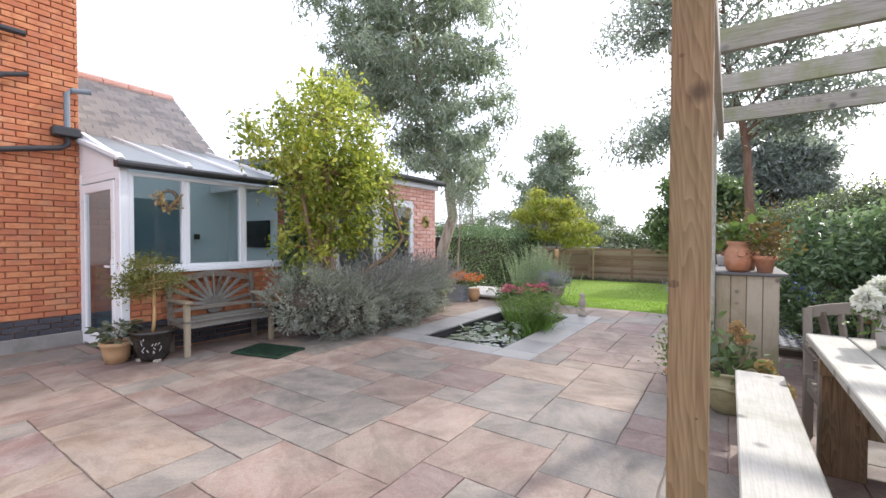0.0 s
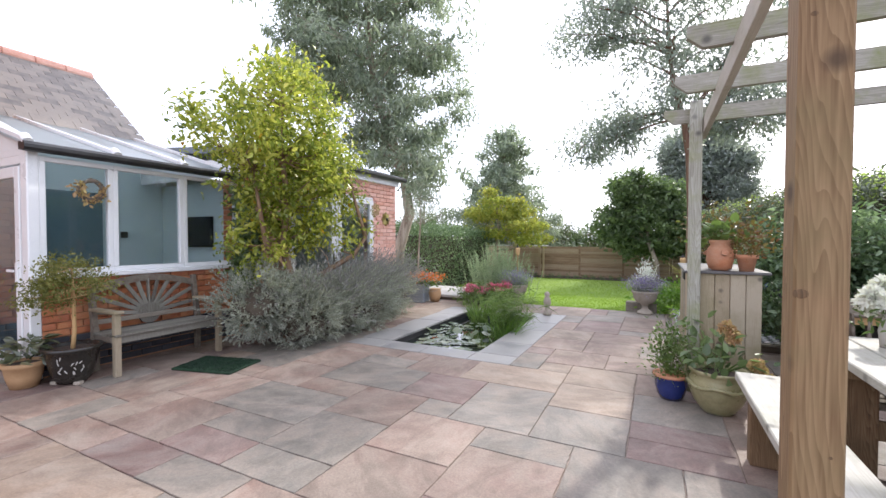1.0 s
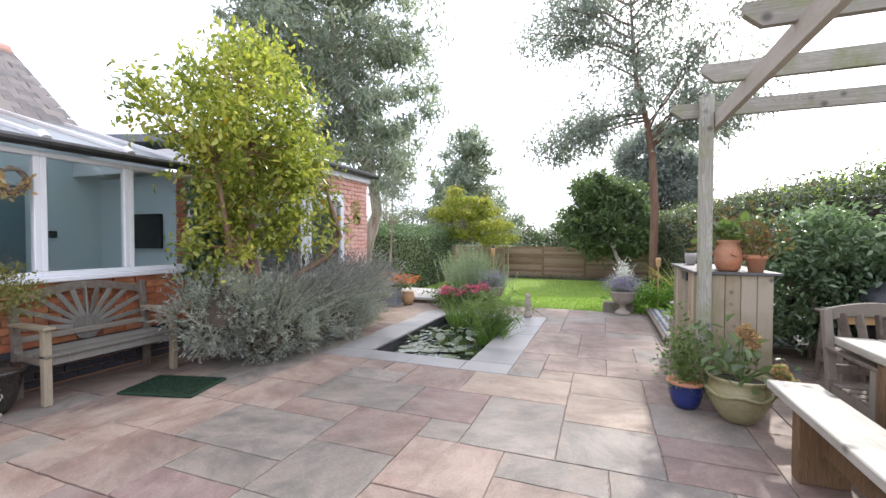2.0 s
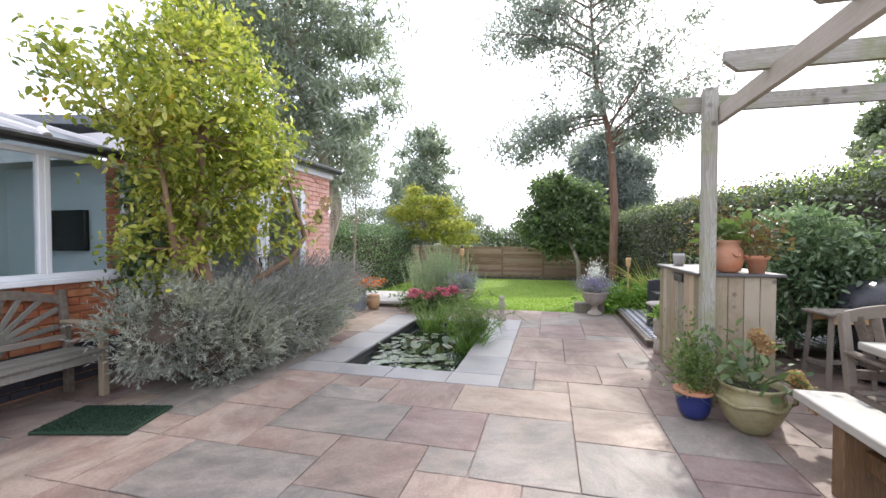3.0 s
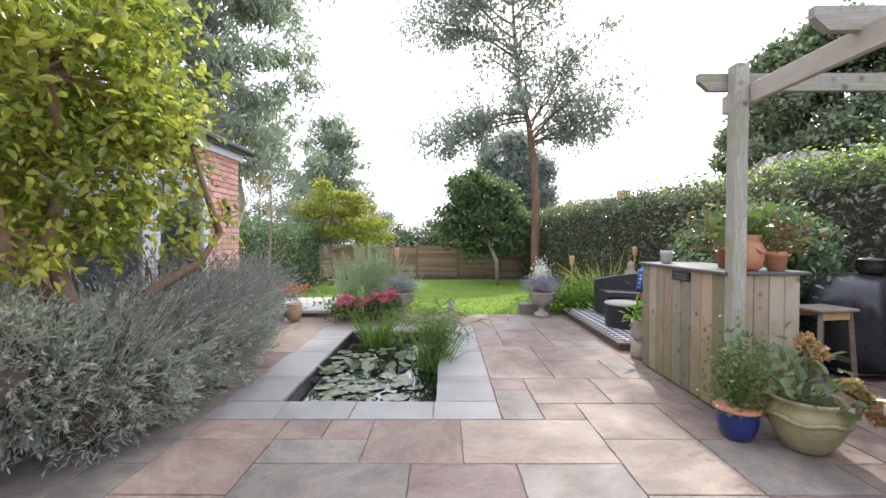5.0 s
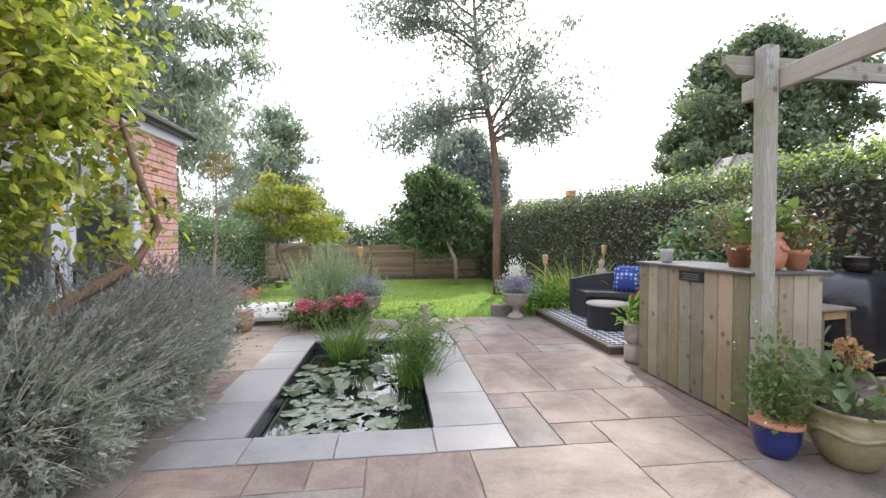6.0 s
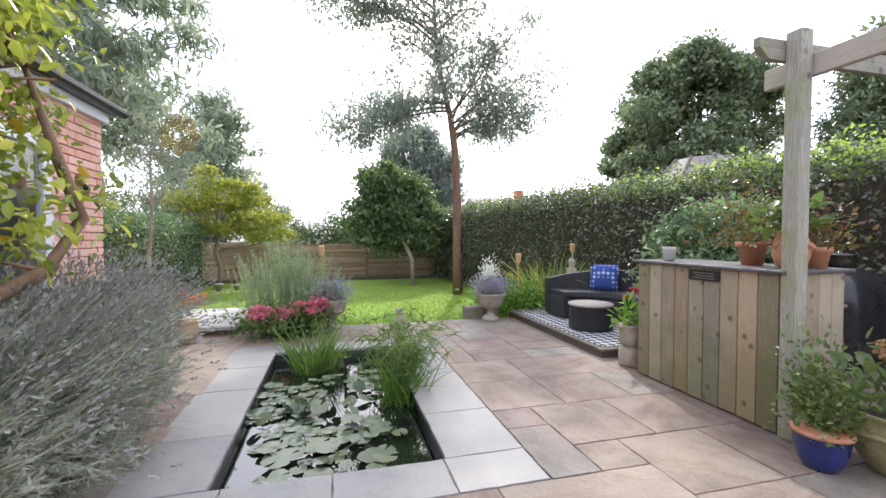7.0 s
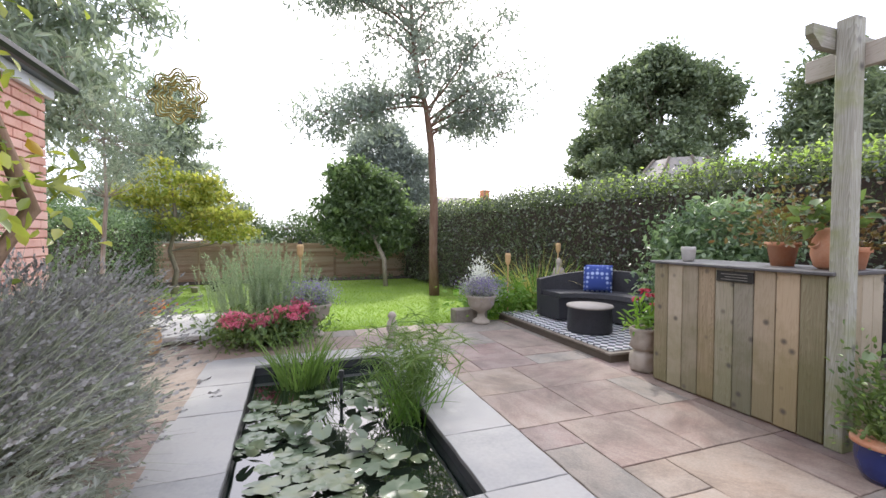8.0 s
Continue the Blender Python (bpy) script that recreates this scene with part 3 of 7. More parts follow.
def cloud(blobs, clumps, per, spread, rng, shell=0.5):
    """Clump centres in ellipsoids (cx, cy, cz, rx, ry, rz), and leaf places round them."""
    vol = np.array([b[3] * b[4] * b[5] for b in blobs]) ** 0.75
    pick = rng.choice(len(blobs), size=clumps, p=vol / vol.sum())
    bl = np.array(blobs)[pick]
    u = unit(rng.normal(size=(clumps, 3))) * (shell + (1 - shell) * rng.uniform(0, 1, (clumps, 1)) ** 0.6)
    c = bl[:, :3] + u * bl[:, 3:6]
    p = (c[:, None] + rng.normal(size=(clumps, per, 3)) * spread * rng.uniform(0.6, 1.3, (clumps, 1, 1)) * np.array([1, 1, 0.7])).reshape(-1, 3)
    return c, p


def limbs(bm, trunk, centres, rng, r0=0.05, every=1, lift=0.35):
    """Branches from the trunk's upper points to the clumps."""
    tp = [Vector(q) for q in trunk]
    for c in centres[::every]:
        c = Vector(c)
        best = min(tp[1:], key=lambda q: (q - c).length + (2.5 if q.z > c.z + 0.2 else 0))
        mid = best.lerp(c, 0.5) + Vector((rng.normal() * 0.1, rng.normal() * 0.1, -lift * 0.3 * (c - best).length * 0.3)) * 1.0
        tube(bm, [best, mid, c], [r0, r0 * 0.6, r0 * 0.18], 5, False)


def on_trunk(trunk, z):
    for p, q in zip(trunk, trunk[1:]):
        if p[2] <= z <= q[2]:
            return Vector(p).lerp(Vector(q), (z - p[2]) / (q[2] - p[2]))
    return Vector(trunk[-1])


def bough_tree(name, at, trunk, radii, boughs, per, spread, size, leaf, bark, label, seed=1, aspect=0.3, hang=0.6, step=0.34, r0=0.04):
    """A tree of single boughs (height, bearing, length, rise), each with leaf sprays along its outer part."""
    rng = np.random.default_rng(seed)
    t = thing(name, at, 0, label, "tree")
    bm = B()
    tube(bm, trunk, radii, 10)
    centres = []
    for z, az, ln, rise in boughs:
        p0 = on_trunk(trunk, z)
        d = Vector((math.cos(radians(az)), math.sin(radians(az)), 0))
        pts = [p0]
        for k in range(1, 6):
            f = k / 5
            pts.append(p0 + d * ln * f + Vector((rng.normal() * 0.07 * ln * f, rng.normal() * 0.07 * ln * f, rise * f + 0.25 * ln * f * (1 - f) + rng.normal() * 0.05)))
        tube(bm, pts, [r0 * (1 - 0.16 * k) for k in range(6)], 6, False)
        n = max(3, int(ln / step * 1.6))
        for _ in range(n):
            f = rng.uniform(0.3, 1.05)
            i = min(4, int(f * 5))
            c = pts[i].lerp(pts[i + 1], f * 5 - i) + Vector(rng.normal(size=3) * np.array([0.26, 0.26, 0.2]) * (0.5 + 0.25 * ln))
            centres.append(c)
            if rng.uniform() < 0.5:
                tube(bm, [pts[i], pts[i].lerp(c, 0.5) + Vector((0, 0, 0.05)), c], [0.014, 0.01, 0.004], 4, False)
    part("trunk", bm, bark, t, smooth=True)
    c = np.array([tuple(q) for q in centres])
    sp = spread * rng.uniform(0.55, 1.35, (len(c), 1, 1))
    pos = (c[:, None] + rng.normal(size=(len(c), per, 3)) * sp * np.array([1, 1, 0.75])).reshape(-1, 3)
    al = rng.normal(size=pos.shape)
    al[:, 2] -= hang
    leaves("crown", pos, size, leaf, t, aspect, al, rng=rng)
    return t


def tree(name, at, trunk, radii, blobs, clumps, per, spread, size, leaf, bark, label, category="tree", seed=1, aspect=0.4, shell=0.5, r0=0.04, every=3, hang=0.0, group=""):
    rng = np.random.default_rng(seed)
    t = thing(name, at, 0, label, category, group)
    centres, pos = cloud(blobs, clumps, per, spread, rng, shell)
    bm = B()
    tube(bm, trunk, radii, 10)
    limbs(bm, trunk, centres, rng, r0, every)
    part("trunk", bm, bark, t, smooth=True)
    along = None
    if hang:
        along = rng.normal(size=pos.shape)
        along[:, 2] -= hang
    leaves("crown", pos, size, leaf, t, aspect, along, rng=rng)
    return t


# ---- ground, patio, pond, lawn ----
POND = (-3.58, -2.26, 5.0, 7.72)
LAWN_Y = 9.05


def lawn_z(y):
    t = min(1.0, max(0.0, (y - LAWN_Y) / 5.5))
    return -0.03 - 0.33 * t * t * (3 - 2 * t)


bm = B()
ys = [-400, -60, -12, 4.9, 5.0, 7.72, 7.85, 9.0, 10.5, 12, 13.5, 14.6, 20, 30, 60, 400]
xs = [-400, -60, -12, -3.7, -3.58, -2.26, -2.15, 3, 12, 60, 400]
gv = [[bm.verts.new((x, y, (lawn_z(y) if y > 8.5 else -0.03) - 0.09 - (0.0 if abs(x) < 50 and abs(y) < 50 else 0.5))) for x in xs] for y in ys]
for j in range(len(ys) - 1):
    for i in range(len(xs) - 1):
        if not (xs[i] == POND[0] and POND[2] <= ys[j] < POND[3]):
            bm.faces.new((gv[j][i], gv[j][i + 1], gv[j + 1][i + 1], gv[j + 1][i]))
ground = tagged(part("ground", bm, "ground"), "brown and green garden earth reaching to the horizon", "ground", kind="structure")

bm = B()
n = 40
for j in range(n + 1):
    y = LAWN_Y + (19.3 - LAWN_Y) * j / n
    for x in (-7.0, -4.0, -1.0, 2.2):
        bm.verts.new((x, y, lawn_z(y)))
bm.verts.ensure_lookup_table()
for j in range(n):
    for i in range(3):
        bm.faces.new([bm.verts[k] for k in (j * 4 + i, j * 4 + i + 1, j * 4 + i + 5, j * 4 + i + 4)])
lawn = tagged(part("lawn", bm, "lawn", smooth=True), "bright green mown lawn sloping gently away", "lawn", kind="structure")
rng = np.random.default_rng(11)
gn = 60000
gy = LAWN_Y + 10.2 * rng.uniform(0, 1, gn) ** 1.7
gx = rng.uniform(-7.0, 2.2, gn)
gz = np.array([lawn_z(v) for v in gy])
gal = np.stack([rng.normal(0, 0.015, gn), rng.normal(0, 0.015, gn), rng.uniform(0.025, 0.05, gn)], axis=1)
blades("grass", np.stack([gx, gy, gz], axis=1), gal, 0.008, "leaf_lawn", lawn, 0.2, rng, kind="stuff", segs=1)

patio = thing("patio", (0, 0, 0), 0, "pink and grey sandstone paving laid in mixed sizes", "paving", kind="structure")
bm = B()
box(bm, -7.2, POND[0] - 0.02, -4, LAWN_Y, -0.09, -0.011)
box(bm, POND[1] + 0.02, 6.0, -4, LAWN_Y, -0.09, -0.011)
box(bm, POND[0] - 0.02, POND[1] + 0.02, -4, POND[2] - 0.02, -0.09, -0.011)
box(bm, POND[0] - 0.02, POND[1] + 0.02, POND[3] + 0.02, LAWN_Y, -0.09, -0.011)
part("bedding", bm, "joint", patio, "dark mortar bed between the slabs")
srng = random.Random(8)
SLAB_MATS = ["sand_pink"] * 6 + ["sand_grey"] * 4 + ["sand_buff"] * 2 + ["sand_red"]


def slab(x0, x1, y0, y1, material, name="slab", parent=None, z=0.0):
    g, w, h = 0.0035, (x1 - x0) / 2, (y1 - y0) / 2
    outline = []
    for (ax, ay), (bx, by) in (((-w, -h), (w, -h)), ((w, -h), (w, h)), ((w, h), (-w, h)), ((-w, h), (-w, -h))):
        for k in range(7):
            f, wob = k / 7, srng.uniform(-0.004, 0.003)
            x, y = ax + (bx - ax) * f, ay + (by - ay) * f
            outline.append((x * (1 - (g - wob) / w), y * (1 - (g - wob) / h)))
    bm = B()
    top = [bm.verts.new((x * (1 - 0.003 / w), y * (1 - 0.003 / h), 0)) for x, y in outline]
    edge = [bm.verts.new((x, y, -0.003)) for x, y in outline]
    foot = [bm.verts.new((x, y, -0.03)) for x, y in outline]
    bm.faces.new(top)
    for p, q in ((top, edge), (edge, foot)):
        for k in range(len(p)):
            bm.faces.new((p[k], q[k], q[(k + 1) % len(p)], p[(k + 1) % len(p)]))
    o = part(name, bm, material, parent or patio)
    o.location = ((x0 + x1) / 2, (y0 + y1) / 2, z + srng.uniform(-0.0015, 0.0015))
    o.rotation_euler = (srng.uniform(-0.002, 0.002), srng.uniform(-0.002, 0.002), srng.uniform(-0.003, 0.003))


def slab_x(i):
    return -0.17 - 0.319 * i


def slab_y(j):
    return min(LAWN_Y, 0.94 + 0.3095 * j)


P_, G_, U_, R_ = "sand_pink", "sand_grey", "sand_buff", "sand_red"
LAID = ((8, 11, 0, 2, U_), (7, 9, 2, 3, G_), (7, 8, 0, 2, G_), (5, 7, 1, 3, P_), (6, 8, 4, 6, G_), (6, 8, 3, 4, G_), (8, 10, 3, 4, R_), (4, 6, 3, 5, P_), (4, 6, 5, 7, P_),
        (2, 4, 4, 6, P_), (2, 4, 6, 7, G_), (3, 5, 7, 10, G_), (5, 6, 7, 8, G_), (5, 7, 8, 10, R_), (7, 10, 8, 10, G_), (6, 8, 6, 8, P_), (8, 10, 7, 8, P_), (8, 11, 5, 7, G_),
        (8, 10, 4, 5, G_), (10, 12, 3, 5, P_), (3, 6, 10, 12, U_), (6, 8, 10, 12, P_), (8, 10, 10, 11, G_), (9, 10, 11, 12, P_), (8, 9, 11, 12, P_), (10, 12, 9, 11, P_), (10, 12, 7, 9, P_))
LAID2 = ((3, 4, 12, 13, U_), (4, 5, 12, 14, G_), (4, 5, 14, 15, R_), (2, 4, 13, 15, P_), (0, 2, 13, 15, P_), (1, 3, 11, 13, U_), (0, 1, 11, 13, P_), (1, 3, 15, 17, P_), (0, 1, 15, 17, G_),
         (3, 5, 15, 17, P_), (0, 3, 17, 19, P_), (1, 3, 9, 11, U_), (-1, 1, 9, 11, G_), (-1, 1, 8, 9, R_), (1, 3, 7, 9, G_), (0, 2, 5, 7, G_), (3, 4, 2, 4, R_), (1, 3, 3, 4, G_))
taken = {(i, j) for i in range(5, 12) for j in range(12, 23)}
for i0, i1, j0, j1, mname in LAID + LAID2:
    slab(slab_x(i1), slab_x(i0), slab_y(j0), slab_y(j1), mname)
    taken |= {(i, j) for i in range(i0, i1) for j in range(j0, j1)}
for j in range(-9, 27):
    for i in range(-8, 23):
        if (i, j) in taken:
            continue
        for w, h in srng.sample([(2, 2), (3, 2), (2, 3), (2, 2), (2, 1), (1, 2)], 6) + [(1, 1)]:
            cells = {(a, b) for a in range(i, i + w) for b in range(j, j + h)}
            if not cells & taken and i + w <= 23 and j + h <= 27:
                taken |= cells
                slab(slab_x(i + w), slab_x(i), slab_y(j), slab_y(j + h), srng.choice(SLAB_MATS))
                break
# pond edging
for a, b in ((-4.05, -3.5), (-3.5, -2.93), (-2.93, -2.29), (-2.29, -1.765)):
    slab(a, b, 4.665, 5.015, "coping", "coping_stone")
for a, b in ((5.015, 5.66), (5.66, 6.55), (6.55, 7.2), (7.2, 7.72)):
    slab(-2.275, -1.765, a, b, "coping", "coping_stone")
    slab(-4.05, -3.565, a, b, "coping", "coping_stone")
for a, b in ((-4.05, -3.2), (-3.2, -2.5), (-2.5, -1.765)):
    slab(a, b, 7.705, 8.055, "coping", "coping_stone")


pond = thing("pond", (POND[0], POND[2], 0), 0, "rectangular sunken garden pond edged with blue-grey stone", "pond", kind="structure")
pw, pl = POND[1] - POND[0], POND[3] - POND[2]
bm = B()
box(bm, -0.06, 0, -0.06, pl + 0.06, -0.7, -0.024)
box(bm, pw, pw + 0.06, -0.06, pl + 0.06, -0.7, -0.024)
box(bm, 0, pw, -0.06, 0, -0.7, -0.024)
box(bm, 0, pw, pl, pl + 0.06, -0.7, -0.024)
box(bm, 0, pw, 0, pl, -0.75, -0.7)
part("liner", bm, "black_plastic", pond, "black pond liner")
part("water", box(B(), 0.001, pw - 0.001, 0.001, pl - 0.001, -0.2, -0.11), "water", pond, "still dark water mirroring the sky")


# ---- fence at the end of the garden ----
FENCE_Y = 20.3
fence = thing("fence_1", (-9.0, FENCE_Y, -0.36), 0, "low fence of weathered brown horizontal boards", "fence", kind="structure")
for k in range(7):
    bm = B()
    box(bm, k * 1.85 - 0.05, k * 1.85 + 0.05, -0.05, 0.05, 0, 1.45, 0.005)
    part("post", bm, "fence", fence)
bme = box(B(), 0.055, 1.795, -0.012, 0.012, 0, 0.104, 0.004)
board = part("board", bme, "fence", fence)
for k in range(6):
    for j in range(13):
        o = board if k == j == 0 else board.copy()
        if o is not board:
            scene.collection.objects.link(o)
        o.location = (k * 1.85, -0.02 + 0.008 * (j % 2), 0.02 + 0.106 * j)


# ---- the old house and its plumbing ----
HX, HY = -7.09, 2.02


def bricks(parent, origin, u, wall_len, z0, z1, out, material, rng, name="brick", holes=(), limit=400, proud=0.012):
    """Stretcher courses on a wall: origin at z 0, u the way along, out the way outwards."""
    bl, bh, j = 0.215, 0.065, 0.01
    me = {}
    o, uu, nn = Vector(origin), Vector(u), Vector(out)
    r = 0
    z = z0
    while z + bh * 0.6 < z1:
        s = -(bl + j) / 2 if r % 2 else 0.0
        while s < wall_len:
            a, b = max(0, s), min(wall_len, s + bl)
            s += bl + j
            if b - a < 0.03 or any(h[0] < (a + b) / 2 < h[1] and h[2] < z + bh / 2 < h[3] for h in holes):
                continue
            key = (round(b - a, 2), material)
            if key not in me:
                t = box(B(), -(b - a) / 2, (b - a) / 2, -0.05, proud, 0, bh, 0.005)
                first = part(name, t, material, parent)
                me[key] = first.data
                q = first
            else:
                q = new(name, me[key])
                q.parent = parent
            mm = Matrix((uu, nn, Vector((0, 0, 1)))).transposed().to_4x4()
            mm.translation = o + uu * ((a + b) / 2) + nn * rng.uniform(-0.003, 0.004) + Vector((0, 0, z + rng.uniform(-0.001, 0.001)))
            q.matrix_basis = mm @ Matrix.Rotation(rng.gauss(0, 0.004), 4, "Y")
        z += bh + j
        r += 1


house = thing("house", (HX, HY, 0), 0, "old orange-red brick house wall with blue brick plinth", "house")
bm = B()
box(bm, -4.0, -0.02, -5.5, -0.02, 0.0, 6.5)
house_wall = part("wall", bm, "mortar", house, "sandy mortar behind the bricks")
bm = B()
box(bm, -0.02, 0.05, -5.5, 0.0, -0.02, 0.17, 0.01)
part("plinth", bm, "concrete", house, "rough mossy concrete footing")

# ---- conservatory ----
CX, CY0, CY1 = -5.72, 2.02, 4.3
conservatory = thing("conservatory", (CX, CY0, 0), 0, "white framed lean-to conservatory on a low brick wall", "conservatory")
bm = B()
box(bm, -0.14, -0.02, 0.06, CY1 - CY0, 0.0, 0.98)
cons_wall = part("wall", bm, "mortar", conservatory)
bm = B()
box(bm, -0.14, 0.07, 0.0, CY1 - CY0, 0.98, 1.03, 0.008)
part("window_sill", bm, "upvc", conservatory, "white sill")
L = CY1 - CY0


def frame_bars(bm, y0, y1, z0, z1, w=0.055, d0=-0.07, d1=0.0):
    box(bm, d0, d1, y0, y1, z0, z0 + w, 0.006)
    box(bm, d0, d1, y0, y1, z1 - w, z1, 0.006)
    box(bm, d0, d1, y0, y0 + w, z0 + w, z1 - w, 0.006)
    box(bm, d0, d1, y1 - w, y1, z0 + w, z1 - w, 0.006)


for a, b in ((0.09, 0.72), (0.72, 1.5), (1.5, L)):
    win = thing("window", (0, 0, 0), 0, "")
    win.parent = conservatory
    bm = B()
    frame_bars(bm, a, b, 1.03, 2.2, 0.05)
    part("frame", bm, "upvc", win)
    bm = B()
    box(bm, -0.045, -0.039, a + 0.05, b - 0.05, 1.08, 2.15)
    gl = part("pane", bm, "glass", win)
    gl.visible_shadow = False
bm = B()
box(bm, -0.14, 0.004, -0.004, 0.09, 0.0, 2.27, 0.01)
part("corner_post", bm, "upvc", conservatory, "white corner post")
part("door_jamb", box(B(), -1.37, -1.30, -0.004, 0.06, 0.0, 2.27, 0.01), "upvc", conservatory, "white door jamb")
bm = B()
for q in ((-1.3, -0.14, 2.12, 2.2), (-1.3, -0.14, 2.2, 2.27)):
    box(bm, q[0], q[1], 0.0, 0.06, q[2], q[3], 0.005)
v = [bm.verts.new(p) for p in ((-1.37, 0.002, 2.27), (0.0, 0.002, 2.27), (0.0, 0.002, 2.34), (-1.37, 0.002, 2.84), (-1.37, 0.06, 2.27), (0.0, 0.06, 2.27), (0.0, 0.06, 2.34), (-1.37, 0.06, 2.84))]
for f in ((0, 1, 2, 3), (7, 6, 5, 4), (0, 4, 5, 1), (1, 5, 6, 2), (2, 6, 7, 3), (3, 7, 4, 0)):
    bm.faces.new([v[i] for i in f])
part("gable_panel", bm, "upvc", conservatory, "white triangular side panel")
door = thing("door", (-1.3, 0, 0), 0)
door.parent = conservatory
bm = B()
for q in ((0.02, 0.13, 0.03, 2.1), (1.03, 1.14, 0.03, 2.1)):
    box(bm, q[0], q[1], -0.01, 0.05, q[2], q[3], 0.008)
box(bm, 0.13, 1.03, -0.01, 0.05, 0.03, 0.2, 0.008)
box(bm, 0.13, 1.03, -0.01, 0.05, 1.99, 2.1, 0.008)
part("frame", bm, "upvc", door)
bm = B()
box(bm, 0.13, 1.03, 0.018, 0.024, 0.2, 1.99)
part("pane", bm, "glass", door).visible_shadow = False
bm = B()
box(bm, 1.06, 1.11, -0.025, -0.01, 0.95, 1.15, 0.004)
beam(bm, (1.09, -0.045, 1.07), (0.95, -0.045, 1.07), 0.02, 0.025)
part("handle", bm, "upvc", door, "white lever handle")
# roof: sheets and glazing bars
bm = B()
sl = (2.99 - 2.33) / 2.3
rv = lambda x, y, up=0.0: (x, y, 2.33 - sl * x + up)
v = [bm.verts.new(p) for p in (rv(0.06, -0.05), rv(0.06, L + 0.1), rv(-2.5, L + 0.1), rv(-2.5, -0.05), rv(0.06, -0.05, -0.03), rv(0.06, L + 0.1, -0.03), rv(-2.5, L + 0.1, -0.03), rv(-2.5, -0.05, -0.03))]
for f in ((0, 1, 2, 3), (7, 6, 5, 4), (0, 4, 5, 1), (1, 5, 6, 2), (2, 6, 7, 3), (3, 7, 4, 0)):
    bm.faces.new([v[i] for i in f])
cons_roof = part("roof", bm, "roof_white", conservatory, "pale ribbed polycarbonate roof")
for k in range(4):
    y = -0.02 + k * 0.74
    bm = B()
    beam(bm, rv(0.07, y, 0.02), rv(-2.45, y, 0.02), 0.05, 0.045)
    tube(bm, [rv(0.1, y, 0.0), rv(0.02, y, 0.035)], [0.045, 0.045], 10)
    part("glazing_bar", bm, "upvc", cons_roof)
bm = B()
tube(bm, [(0.09, -0.06, 2.265), (0.09, L + 0.05, 2.265)], 0.05, 10)
box(bm, 0.0, 0.05, -0.06, L + 0.05, 2.23, 2.31, 0.005)
part("gutter", bm, "black_plastic", conservatory, "black plastic gutter")
# room behind the glass
bm = B()
box(bm, -2.5, -0.16, 0.08, 2.6, -0.02, 0.02)
part("inner_floor", bm, "interior_dark", conservatory)
bm = B()
box(bm, -2.52, -2.46, 0.08, L + 0.41, 0.02, 2.85)
box(bm, -2.46, -0.5, L + 0.35, L + 0.41, 0.02, 2.3)
part("inner_wall", bm, "interior", conservatory, "pale blue-grey room wall")
bm = B()
box(bm, -2.455, -2.42, 0.7, 1.7, 0.02, 2.1)
box(bm, -2.4, -1.9, 0.3, 1.2, 0.02, 1.0, 0.02)
part("inner_cupboard", bm, "interior_dark", conservatory, "dark blue cupboard")
tv = thing("television", (CX - 1.35, CY0 + L + 0.345, 1.2), 0, "black flat television on the conservatory wall", "television")
bm = B()
box(bm, -0.42, 0.3, -0.06, 0.0, 0.05, 0.55, 0.006)
part("screen", bm, "screen", tv)

# slate roof behind
slate_roof = thing("slate_roof", (-8.2, -1.6, 3.02), 0, "grey slate pitched roof with terracotta ridge tiles", "roof", kind="structure")
rs = Vector((-1.8, 0, 1.46)).normalized()
bm = B()
v = [bm.verts.new(p) for p in ((0, 0, -0.03), (0, 6.0, -0.03), (-1.8, 6.0, 1.43), (-1.8, 0, 1.43), (-3.6, 6.0, -0.03), (-3.6, 0, -0.03))]
for f in ((0, 1, 2, 3), (3, 2, 4, 5), (1, 4, 2), (0, 3, 5), (0, 5, 4, 1)):
    bm.faces.new([v[i] for i in f])
part("roof_deck", bm, "slate", slate_roof)
bm = B()
box(bm, -3.5, -0.15, 0.1, 5.9, -3.02, -0.06)
part("wall", bm, "brick_annex", slate_roof, "brick wall below the eaves")
bm = B()
box(bm, 0.0, 0.1, 0, 6.05, -0.1, -0.02, 0.01)
part("gutter", bm, "black_plastic", slate_roof, "black gutter")
slope_m = Matrix((Vector((0, 1, 0)), rs, Vector((0, 1, 0)).cross(rs))).transposed().to_4x4()
sme = part("slate", box(B(), 0.003, 0.252, 0, 0.26, 0.0, 0.009, 0.002), "slate", slate_roof)
rr = random.Random(4)
first = True
for r in range(15):
    for c in range(13):
        o = sme if first else sme.copy()
        if not first:
            scene.collection.objects.link(o)
        first = False
        y = 2.75 + c * 0.256 - (0.128 if r % 2 else 0)
        if y + 0.26 > 6.08:
            o.location = (0, 0, 0)
            y = 6.04 - 0.256
        o.matrix_basis = Matrix.Translation(rs * (r * 0.152) + Vector((0, y, 0))) @ slope_m @ Matrix.Rotation(0.03, 4, "X") @ Matrix.Rotation(rr.uniform(-0.008, 0.008), 4, "Z")
rme = part("ridge_tile", lathe(B(), [(0.11, 0), (0.12, 0.01), (0.12, 0.4), (0.11, 0.41)], 12), "brick_annex", slate_roof)
for k in range(9):
    o = rme if k == 0 else rme.copy()
    if k:
        scene.collection.objects.link(o)
    o.matrix_basis = pose(-1.8, 6.0 - k * 0.42, 1.42, 90, 0, 0)

